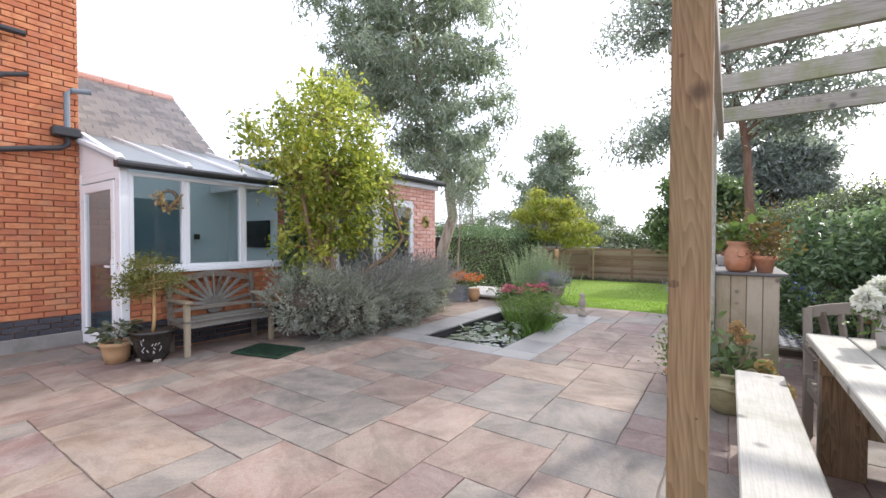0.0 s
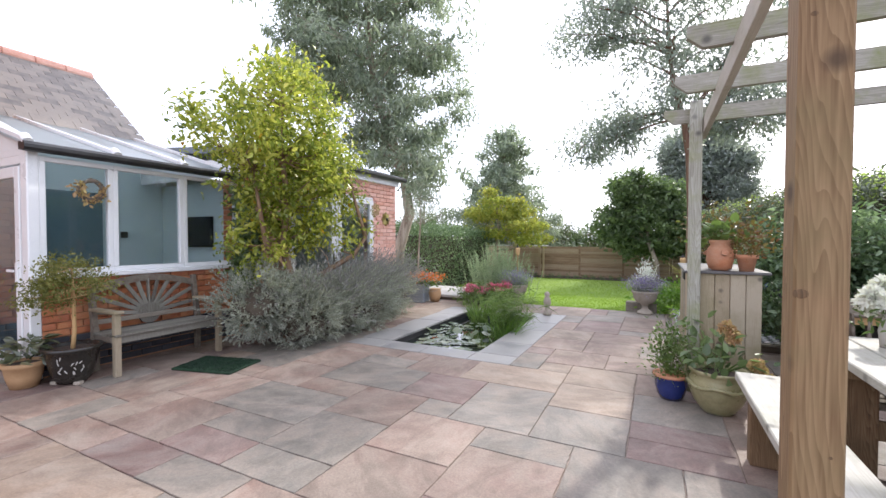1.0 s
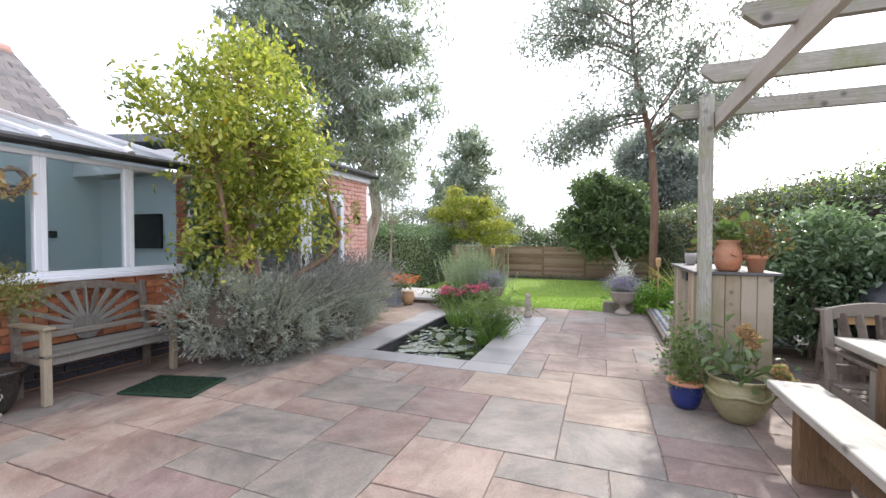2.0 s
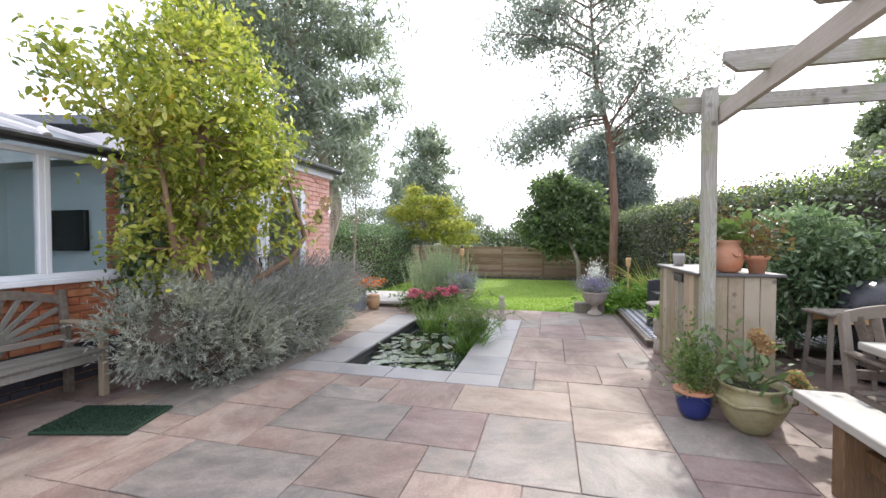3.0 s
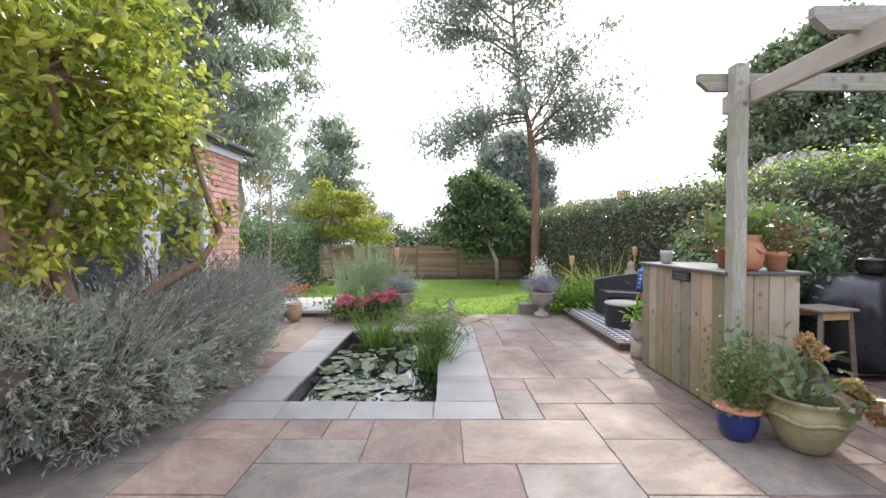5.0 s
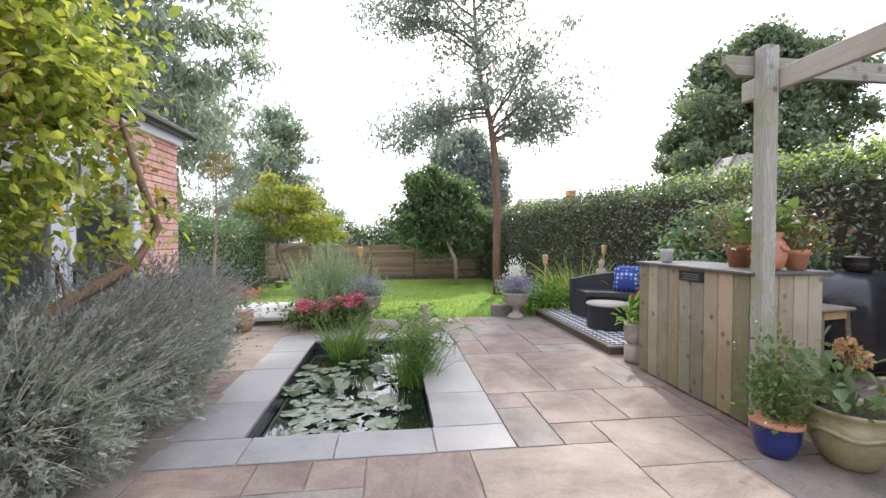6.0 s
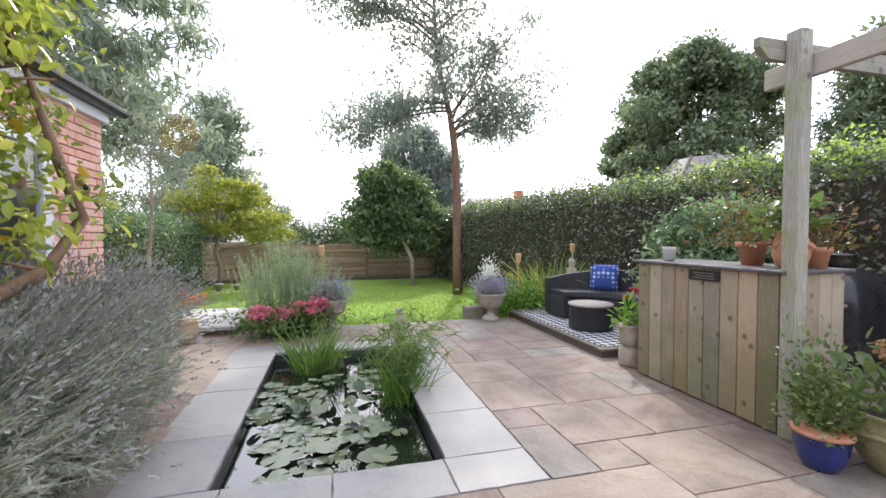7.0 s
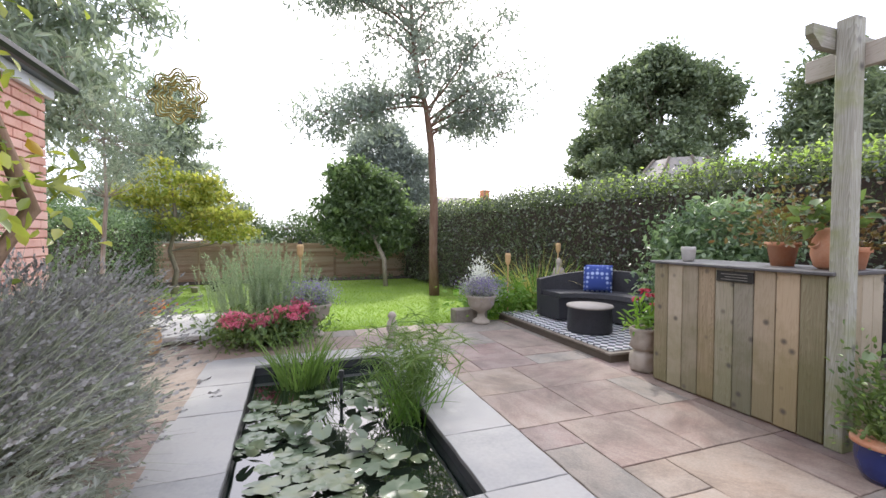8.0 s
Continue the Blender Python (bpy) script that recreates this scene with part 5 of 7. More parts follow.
leaves("autumn_leaves", gp, 0.085, "leaf_gold", citrus, 0.5, rng=rng, kind="stuff", label="a few orange leaves")

# ivy on the return wall beside the conservatory window
ivy_wall = thing("wall_ivy", (-5.4, 4.2, 0), 0, "dark green ivy climbing the brick wall behind the small tree", "ivy")
q = np.random.default_rng(39)
ip = np.column_stack([q.normal(0.06, 0.13, 2600), -0.02 - np.abs(q.normal(0, 0.07, 2600)), 0.35 + 1.75 * q.uniform(0, 1, 2600) ** 0.9])
ip[:, 0] += 0.07 * np.sin(ip[:, 2] * 5.0)
leaves("foliage", ip, 0.06, "leaf_dark", ivy_wall, 0.75, along=np.column_stack([q.normal(0.2, 0.6, 2600), q.normal(-0.3, 0.4, 2600), q.normal(-0.6, 0.5, 2600)]), rng=q, kind="stuff")
for x0 in (0.0, 0.1):
    part("stem", tube(B(), [(x0, -0.02, 0), (x0 + 0.05, -0.03, 0.7), (x0 - 0.02, -0.03, 1.4), (x0 + 0.04, -0.03, 2.0)], [0.014, 0.012, 0.009, 0.004], 6), "bark", ivy_wall)

# pond plants
rng = np.random.default_rng(33)


def rushes(name, at, n, r, length, width, droop, label, seed, mat="leaf_sedge", up=2.0):
    q = np.random.default_rng(seed)
    t = thing(name, at, 0, label, "plant")
    a = q.uniform(0, 6.283, n)
    rr_ = r * np.sqrt(q.uniform(0, 1, n))
    b = np.stack([rr_ * np.cos(a), rr_ * np.sin(a), np.zeros(n)], axis=1)
    d = unit(np.stack([np.cos(a) * q.uniform(0.1, 1, n), np.sin(a) * q.uniform(0.1, 1, n), np.full(n, up)], axis=1)) * (length * q.uniform(0.5, 1.05, (n, 1)))
    d = d + q.normal(size=(n, 3)) * length * np.array([0.12, 0.12, 0.03])
    blades("leaf_growth", b, d, width, mat, t, droop * q.uniform(0.1, 2.2, (n, 1)), q, kind="stuff", segs=6)
    return t


def umbrella_sedge(at, n, r, length, lean, label, seed):
    """Thin stems that lean every way, each ending in a tuft of narrow drooping leaves."""
    q = np.random.default_rng(seed)
    t = thing("pond_sedge", at, 0, label, "plant")
    base = np.column_stack([q.normal(size=(n, 2)) * r, np.zeros(n)])
    d = unit(np.column_stack([q.normal(0, 0.22, n) + lean[0], q.normal(0, 0.22, n) + lean[1], np.ones(n)])) * (length * q.uniform(0.4, 1.05, (n, 1)))
    bend = 0.1 * q.uniform(0.2, 1.6, (n, 1))
    blades("stem_growth", base, d, 0.008, "leaf_sedge", t, bend, q, kind="stuff", segs=5)
    ln = np.linalg.norm(d, axis=1, keepdims=True)
    tip = base + d - np.array([0, 0, 1.0]) * bend * ln + unit(d * np.array([1, 1, 0]) + 1e-5) * bend * 0.8 * ln
    per = 10
    ld = unit(q.normal(size=(n * per, 3)) + np.array([0, 0, 0.5])) * q.uniform(0.08, 0.2, (n * per, 1))
    blades("leaf_growth", np.repeat(tip, per, axis=0), ld, 0.009, "leaf_sedge", t, 0.5, q, kind="stuff", segs=3)
    low = n
    bl = unit(np.column_stack([q.normal(0, 0.35, low) + lean[0], q.normal(0, 0.35, low) + lean[1], np.ones(low)])) * q.uniform(0.25, 0.7, (low, 1))
    blades("low_leaf_growth", base + q.normal(size=(n, 3)) * np.array([0.03, 0.03, 0]), bl, 0.012, "leaf_grass", t, 0.2 * q.uniform(0.2, 2.2, (low, 1)), q, kind="stuff", segs=5)
    return t


rushes("pond_grass", (-3.15, 7.3, -0.12), 130, 0.2, 0.72, 0.017, 0.16, "clump of upright green pond grass", 41, up=2.6)
rushes("pond_grass", (-2.95, 7.4, -0.12), 70, 0.16, 0.6, 0.014, 0.3, "clump of arching green pond grass", 44, up=2.0)
umbrella_sedge((-2.36, 6.25, -0.12), 80, 0.1, 0.8, (0.1, 0.0), "shaggy umbrella sedge at the water's edge", 42)
umbrella_sedge((-2.34, 6.5, -0.12), 40, 0.09, 0.68, (0.18, 0.0), "shaggy umbrella sedge leaning over the pond edge", 43)


def lily_pad(at, r, tilt, turn, idx):
    bm = B()
    c = bm.verts.new((0, 0, 0.004))
    ring = []
    for j in range(29):
        a = radians(12 + 336 * j / 28)
        w = 1 + 0.05 * math.sin(3 * a + idx) + 0.035 * math.sin(7 * a + 2 * idx) + 0.04 * math.sin(16 * a + idx)
        ring.append(bm.verts.new((r * w * math.cos(a), r * w * math.sin(a), 0.0025 * math.sin(3 * a + idx) + 0.003)))
    for p, q in zip(ring, ring[1:]):
        bm.faces.new((c, p, q))
    o = part("lily_pad", bm, "leaf_lily", lilies)
    o.matrix_basis = pose(*at, tilt[0], tilt[1], turn)


lilies = thing("water_lilies", (-2.95, 6.0, -0.105), 0, "water lily with flat floating green pads", "plant")
lr = random.Random(5)
laid = []
for k in range(2200):
    x, y, r = lr.uniform(-0.6, 0.5), lr.gauss(-0.2, 0.5), lr.uniform(0.04, 0.095)
    if abs(y) > 0.95 or abs(x + 0.03) > 0.63 - r or math.sin(5 * x + 3.1 * y) + math.sin(4.3 * y - 2 * x + 1) + 0.5 * math.sin(11 * x - 9 * y) > 0.2 or (x > 0.1 and y < 0.0 and lr.random() < 0.7) or (y < -0.42 and lr.random() < 0.8):
        continue
    if any((x - a) ** 2 + (y - b) ** 2 < (0.58 * (r + c)) ** 2 for a, b, c in laid):
        continue
    laid.append((x, y, r))
    lily_pad((x, y, 0.002 + 0.00003 * k), r, (lr.uniform(-0.8, 0.8), lr.uniform(-0.8, 0.8)), lr.uniform(0, 360), k)
for k in range(20):
    lily_pad((lr.gauss(0.0, 0.26), lr.gauss(0.18, 0.2), lr.uniform(0.03, 0.1)), lr.uniform(0.05, 0.08), (lr.uniform(-45, 45), lr.uniform(-45, 45)), lr.uniform(0, 360), k)
pump = thing("pond_pump", (-2.81, 6.83, -0.2), 0, "black fountain pipe standing in the pond", "pump")
part("pipe", tube(B(), [(0, 0, 0), (0, 0, 0.3)], 0.014, 10), "black_plastic", pump)
part("nozzle", tube(B(), [(0, 0, 0.29), (0, 0, 0.34)], [0.025, 0.022], 10), "black_plastic", pump)

# sedum, rosemary, urns by the lawn
sedum = thing("sedum", (-3.52, 8.6, 0), 0, "sedum clump with flat rose-pink flower heads", "plant")
rng = np.random.default_rng(34)
q = rng.normal(size=(2600, 3)) * np.array([0.3, 0.18, 0.1]) + np.array([0, 0, 0.2])
q[:, 2] = np.clip(q[:, 2], 0.02, 0.45)
leaves("foliage", q, 0.06, "leaf_pot", sedum, 0.5, rng=rng, kind="stuff")
for k in range(32):
    c = np.array([rng.uniform(-0.5, 0.45), rng.uniform(-0.25, 0.2), 0.0])
    c[2] = rng.uniform(0.24, 0.4) + 0.3 * max(0, c[0])
    h = rng.normal(size=(120, 3)) * np.array([0.045, 0.045, 0.016]) + c
    leaves("flower_head", h, 0.03, "flower_pink", sedum, 0.8, rng=rng, kind="stuff")
rosemary = thing("rosemary_bush", (-3.6, 9.5, -0.03), 0, "upright grey-green rosemary bush", "shrub")
q = rng.normal(size=(250, 3)) * np.array([0.26, 0.22, 0.0])
dirs = unit(q * np.array([0.42, 0.42, 0]) + np.array([0, 0, 1.0]) + rng.normal(size=q.shape) * 0.12)
hh = rng.uniform(0.75, 1.4, 250) * (1 - 0.45 * (np.abs(q[:, 0]) / 0.9))
st = np.repeat(q, 130, axis=0) + np.repeat(dirs * hh[:, None], 130, axis=0) * rng.uniform(0.1, 1, (250 * 130, 1))
leaves("foliage", st + rng.normal(size=st.shape) * 0.006, 0.032, "leaf_rosemary", rosemary, 0.22, along=np.repeat(dirs, 130, axis=0) * 1.0 + rng.normal(size=st.shape) * 0.4, rng=rng, kind="stuff")
blades("stem_growth", q, dirs * hh[:, None], 0.008, "leaf_rosemary", rosemary, 0.03, rng, kind="stuff")
URN = [(0.13, 0), (0.14, 0.02), (0.12, 0.05), (0.06, 0.09), (0.05, 0.15), (0.07, 0.18), (0.15, 0.22), (0.2, 0.29), (0.21, 0.37), (0.235, 0.4), (0.235, 0.43), (0.2, 0.43), (0.19, 0.38)]


def urn(at, label, seed, silver):
    q = np.random.default_rng(seed)
    u = pot("stone_urn", at, URN, "stone_urn", label, "urn", (0.19, 0.41))
    n = 2200
    p = q.normal(size=(n, 3)) * np.array([0.12, 0.12, 0.07]) + np.array([0, 0, 0.52])
    leaves("foliage", p, 0.05, "leaf_lav" if silver else "leaf_rosemary", u, 0.2, along=q.normal(size=(n, 3)) + np.array([0, 0, 1.0]), rng=q, kind="stuff")
    p = q.normal(size=(1500, 3)) * np.array([0.15, 0.15, 0.07]) + np.array([-0.06 if silver else 0, 0, 0.58])
    leaves("bloom", p, 0.022, "flower_mauve", u, 0.6, rng=q, kind="stuff", label="small mauve flowers")
    if silver:
        p = q.normal(size=(900, 3)) * np.array([0.07, 0.07, 0.12]) + np.array([0.1, 0, 0.66])
        leaves("silver_foliage", p, 0.05, "flower_white", u, 0.25, along=q.normal(size=(900, 3)) * 0.5 + np.array([0, 0, 1.0]), rng=q, kind="stuff", label="silver-white upright shoots")


urn((-0.5, 8.9, 0.0), "pale stone urn planted with silver and mauve flowers", 51, True)
urn((-2.95, 8.85, 0.0), "pale stone urn planted with mauve flowers beside the sedum", 52, False)
bird = thing("stone_ornament", (-2.1, 7.95, 0), 0, "small weathered stone bird ornament on the pond edge", "ornament")
part("body", lathe(B(), [(0.07, 0), (0.08, 0.03), (0.05, 0.08), (0.045, 0.16), (0.07, 0.22), (0.06, 0.3), (0.035, 0.34), (0.055, 0.38), (0.03, 0.42), (0.001, 0.43)], 14), "stone_urn", bird, smooth=True)
step_slab = thing("stone_step", (-4.95, 9.6, 0), 0, "raised pale stone step at the lawn edge", "step")
part("top", box(B(), -0.75, 0.75, -0.8, 0.8, 0.06, 0.12, 0.012), "pale_stone", step_slab)
part("riser", box(B(), -0.71, 0.71, -0.76, 0.76, -0.1, 0.06), "deck_edge", step_slab, "dark edge under the step")
kerb = thing("timber_block", (-0.72, 9.2, -0.06), 0, "low weathered timber block beside the urn", "block")
part("block", box(B(), -0.12, 0.42, -0.12, 0.12, 0, 0.24, 0.012), "wood_old", kerb)
# pots by the annex corner
planter = thing("planter", (-5.05, 8.3, 0), 8, "square dark grey planter by the annex corner", "planter")
part("body", box(B(), -0.2, 0.2, -0.2, 0.2, 0, 0.4, 0.012), "greyblue", planter)
part("soil", box(B(), -0.185, 0.185, -0.185, 0.185, 0.4, 0.41), "soil", planter)
olive = tree("olive_tree", (-5.05, 8.3, 0.4), [(0, 0, 0), (0.02, 0, 0.7), (0.06, 0, 1.3), (0.05, 0, 1.9)], [0.022, 0.02, 0.018, 0.008],
             [(0.05, 0, 1.75, 0.5, 0.45, 0.4), (0.1, 0, 2.1, 0.35, 0.35, 0.3)], 70, 40, 0.12, 0.05, "leaf_euc", "bark_pale", "slim grey-leaved olive tree on a bare stem", seed=35, aspect=0.25, r0=0.006, every=2)
tp = pot("terracotta_pot", (-4.7, 8.45, 0), [(0.09, 0), (0.13, 0.12), (0.14, 0.2), (0.12, 0.26), (0.135, 0.29), (0.115, 0.29)], "pot_tan", "tan clay pot by the annex corner", "pot", (0.11, 0.27))
ofl = thing("orange_flowers", (-5.0, 8.36, 0.4), 0, "bright orange and red flowers in the planter", "flowers")
q = rng.normal(size=(900, 3)) * np.array([0.2, 0.2, 0.06]) + np.array([0, 0, 0.06])
leaves("foliage", q, 0.05, "leaf_pot", ofl, 0.5, rng=rng, kind="stuff")
q = rng.normal(size=(700, 3)) * np.array([0.22, 0.2, 0.05]) + np.array([0, 0, 0.15])
leaves("petals", q, 0.045, "flower_orange", ofl, 0.7, rng=rng, kind="stuff")

# ---- bench, mat and pots by the conservatory ----
def bent_rail(pts, w, h):
    """One bar of section w x h that follows pts."""
    bm = B()
    rows = [[bm.verts.new((x, y + sy * w / 2, z + sz * h / 2)) for sy, sz in ((-1, -1), (1, -1), (1, 1), (-1, 1))] for x, y, z in pts]
    for a, b in zip(rows, rows[1:]):
        for j in range(4):
            bm.faces.new((a[j], a[(j + 1) % 4], b[(j + 1) % 4], b[j]))
    bm.faces.new(rows[0])
    bm.faces.new(rows[-1])
    return bm


bench = thing("garden_bench", (-5.37, 3.03, 0), 90, "weathered wooden garden bench with a sunburst slatted back", "bench")
BW = 0.58
for sx in (-1, 1):
    x = sx * (BW - 0.03)
    part("front_leg", box(B(), x - 0.03, x + 0.03, -0.25, -0.19, 0, 0.64, 0.006), "wood_arm", bench)
    bm = B()
    beam(bm, (x, 0.2, 0.0), (x, 0.2, 0.45), 0.06, 0.06)
    beam(bm, (x, 0.2, 0.42), (x, 0.28, 0.93), 0.055, 0.055)
    part("back_leg", bm, "wood_old", bench)
    part("armrest", box(B(), x - 0.045, x + 0.045, -0.28, 0.24, 0.63, 0.66, 0.008), "wood_arm", bench)
    part("side_rail", box(B(), x - 0.015, x + 0.015, -0.19, 0.18, 0.33, 0.39, 0.003), "wood_old", bench)
for k in range(5):
    part("seat_slat", box(B(), -BW, BW, -0.26 + 0.095 * k, -0.18 + 0.095 * k, 0.4 - 0.004 * k, 0.425 - 0.004 * k, 0.004), "wood_bench", bench)
part("front_rail", box(B(), -BW + 0.06, BW - 0.06, -0.235, -0.205, 0.33, 0.4, 0.003), "wood_bench", bench)
part("top_rail", bent_rail([(-BW + 0.05 + (2 * BW - 0.1) * t / 12, 0.27, 0.84 + 0.1 * math.sin(math.pi * t / 12)) for t in range(13)], 0.045, 0.075), "wood_old", bench)
part("lower_rail", box(B(), -BW + 0.05, BW - 0.05, 0.2, 0.24, 0.48, 0.53, 0.004), "wood_old", bench)
bm = lathe(B(), [(0.12, 0.0), (0.12, 0.03)], 20)
bmesh.ops.transform(bm, matrix=pose(0, 0.25, 0.53, 90, 0, 0), verts=bm.verts)
part("sun_boss", bm, "wood_bench", bench)
for k in range(11):
    a = radians(8 + 164 * k / 10)
    dx, dz = math.cos(a), math.sin(a)
    t = 0.9
    for s in range(40):
        t = 0.1 + s * 0.015
        x, z = dx * t, 0.53 + dz * t
        if abs(x) > BW - 0.07 or z > 0.82 + 0.1 * math.cos(math.pi * x / (2 * BW)):
            break
    bm = B()
    beam(bm, (dx * 0.1, 0.235, 0.53 + dz * 0.1), (dx * t, 0.262, 0.53 + dz * t), 0.018, 0.045)
    part("ray_slat", bm, "wood_bench", bench)
doormat = thing("doormat", (-4.6, 3.18, 0), 14, "dark green artificial turf doormat on the paving", "doormat")
part("mat_base", box(B(), -0.36, 0.36, -0.25, 0.25, 0.001, 0.022, 0.006), "mat_green", doormat)
q = np.random.default_rng(36)
mb = np.stack([q.uniform(-0.35, 0.35, 5000), q.uniform(-0.24, 0.24, 5000), np.full(5000, 0.02)], axis=1)
blades("turf", mb, q.normal(size=(5000, 3)) * 0.005 + np.array([0, 0, 0.014]), 0.004, "mat_green", doormat, 0.1, q, kind="stuff", segs=1)
bp = pot("black_pot", (-5.35, 2.2, 0.02), [(0.12, 0), (0.16, 0.06), (0.19, 0.2), (0.21, 0.3), (0.235, 0.31), (0.235, 0.34), (0.2, 0.34), (0.19, 0.29)], "glaze_black", "black glazed pot with pale painted leaves on feet", "pot", (0.195, 0.31))
for k in range(3):
    a = k * 2.094
    part("pot_foot", box(B(), 0.13 * math.cos(a) - 0.03, 0.13 * math.cos(a) + 0.03, 0.13 * math.sin(a) - 0.03, 0.13 * math.sin(a) + 0.03, -0.02, 0.012, 0.006), "stone_urn", bp)
pr = random.Random(14)
for k in range(15):
    a0 = -bp.rotation_euler.z - 0.5 + pr.uniform(-0.55, 0.55)
    z0 = pr.uniform(0.08, 0.26)
    r0 = 0.168 + 0.16 * (z0 - 0.06) + 0.005
    bm = B()
    bmesh.ops.create_icosphere(bm, subdivisions=1, radius=0.014, matrix=Matrix.Translation((r0 * math.cos(a0), r0 * math.sin(a0), z0)) @ Matrix.Rotation(a0, 4, "Z") @ Matrix.Rotation(pr.uniform(-1.0, 1.0), 4, "X") @ Matrix.Diagonal((0.25, 0.4, 1.5, 1)))
    part("painted_leaf", bm, "pale_stone", bp, "pale painted leaf")
std = tree("bay_tree", (-5.35, 2.2, 0.3), [(0, 0, 0), (0.02, 0.01, 0.2), (-0.01, 0.02, 0.42), (0.03, 0, 0.6), (0.02, 0, 0.8)], [0.02, 0.018, 0.016, 0.014, 0.006],
           [(0, 0, 0.62, 0.32, 0.34, 0.14), (0, 0, 0.78, 0.2, 0.22, 0.12), (0.05, -0.2, 0.55, 0.18, 0.18, 0.1)], 110, 26, 0.075, 0.034, "leaf_olive", "bamboo", "small clipped shrub with a bare stem in a pot", "shrub", seed=37, aspect=0.45, r0=0.004, every=2)
sp = pot("clay_pot", (-5.6, 1.93, 0), [(0.1, 0), (0.13, 0.1), (0.145, 0.19), (0.16, 0.2), (0.16, 0.24), (0.135, 0.24), (0.13, 0.2)], "pot_tan", "ribbed tan clay pot beside the door", "pot", (0.13, 0.22))
ivy = thing("potted_fern", (-5.6, 1.93, 0.22), 0, "dark leafy plant growing from the clay pot", "plant")
q = np.random.default_rng(38)
n = 90
a = q.uniform(0, 6.283, n)
leaves("leaves", np.stack([0.12 * np.cos(a) * q.uniform(0, 1.6, n), 0.12 * np.sin(a) * q.uniform(0, 1.6, n), q.uniform(0.02, 0.22, n)], axis=1), 0.12, "leaf_hedge", ivy, 0.4, along=np.stack([np.cos(a), np.sin(a), q.uniform(-0.3, 0.5, n)], axis=1), rng=q, kind="stuff")
wreath = thing("wicker_wreath", (CX + 0.03, CY0 + 0.5, 1.9), 0, "round wicker wreath hanging in the window", "wreath")
bm = B()
for k in range(9):
    f, g = q.uniform(0, 6.28), q.integers(2, 5)
    tube(bm, [((0.02 * math.sin(g * a + f)), (0.105 + 0.018 * math.cos(g * a + f)) * math.cos(a), (0.105 + 0.018 * math.cos(g * a + f)) * math.sin(a)) for a in [2 * math.pi * s / 40 for s in range(41)]], 0.009, 5, False)
part("ring", bm, "wood_old", wreath)
wa = q.uniform(2.6, 6.6, 160)
leaves("dried_flower_mass", np.stack([q.normal(0.01, 0.02, 160), 0.105 * np.cos(wa) + q.normal(0, 0.022, 160), 0.105 * np.sin(wa) + q.normal(0, 0.022, 160)], axis=1), 0.045, "flower_cream", wreath, 0.6, rng=q, kind="stuff", label="dried cream flowers and leaves")

# ---- pergola, bar, picnic set ----
PX, PY = -0.02, 4.68
pergola = thing("pergola", (0, 0, 0), 0, "timber pergola of square posts, a beam and rafters", "pergola")
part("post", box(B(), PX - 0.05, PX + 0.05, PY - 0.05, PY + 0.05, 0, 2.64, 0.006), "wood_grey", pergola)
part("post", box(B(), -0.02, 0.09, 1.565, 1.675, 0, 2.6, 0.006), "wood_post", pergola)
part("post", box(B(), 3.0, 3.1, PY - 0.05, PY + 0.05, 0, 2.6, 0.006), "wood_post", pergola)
part("beam", box(B(), 0.035, 0.08, -1.2, PY + 0.27, 2.35, 2.49, 0.004), "wood_beam", pergola, "grey weathered beam")
for y, x0 in ((PY + 0.074, -0.28), (3.83, -0.22), (3.02, -0.19), (2.2, -0.1), (0.9, -0.1), (0.1, -0.1)):
    bm = B()
    v = [bm.verts.new(p) for p in ((x0, y - 0.022, 2.6), (x0, y - 0.022, 2.54), (x0 + 0.08, y - 0.022, 2.47), (3.3, y - 0.022, 2.47), (3.3, y - 0.022, 2.6))]
    bm.faces.new(v)
    r = bmesh.ops.extrude_face_region(bm, geom=list(bm.faces))
    bmesh.ops.translate(bm, verts=[g for g in r["geom"] if isinstance(g, bmesh.types.BMVert)], vec=(0, 0.044, 0))
    part("rafter", bm, "wood_green", pergola, "rafter with green algae stains")
for z, x, r in ((1.255, -0.004, 0.018), (1.47, 0.005, 0.008), (1.6, 0.03, 0.006), (0.85, 0.06, 0.01), (1.95, 0.01, 0.012)):
    bm = B()
    bmesh.ops.create_icosphere(bm, subdivisions=2, radius=r, matrix=Matrix.Translation((x, 1.566, z)) @ Matrix.Diagonal((1, 0.12, 0.8, 1)))
    part("knot", bm, "wood_leg", pergola, "dark knot in the wood")
bar = thing("garden_bar", (-0.06, 4.74, 0), 0, "wooden plank garden bar with a dark slate top", "bar")
BX, BY, BH = 0.56, 1.33, 1.08
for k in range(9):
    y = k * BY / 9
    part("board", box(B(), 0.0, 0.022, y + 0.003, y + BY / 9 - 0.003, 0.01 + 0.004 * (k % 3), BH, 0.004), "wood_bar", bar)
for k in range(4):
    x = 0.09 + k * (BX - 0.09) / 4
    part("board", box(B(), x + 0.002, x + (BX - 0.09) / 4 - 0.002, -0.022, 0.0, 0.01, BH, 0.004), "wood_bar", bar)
part("carcass", box(B(), 0.024, BX, 0.002, BY, 0.0, BH - 0.002), "wood_leg", bar)
part("counter_top", box(B(), -0.03, BX + 0.06, -0.05, BY + 0.03, BH, BH + 0.025, 0.005), "slate_dark", bar, "dark slate counter")
part("plaque", box(B(), -0.014, 0.0, 0.44, 0.72, BH - 0.1, BH - 0.02, 0.003), "iron", bar, "black metal plaque with worn writing")
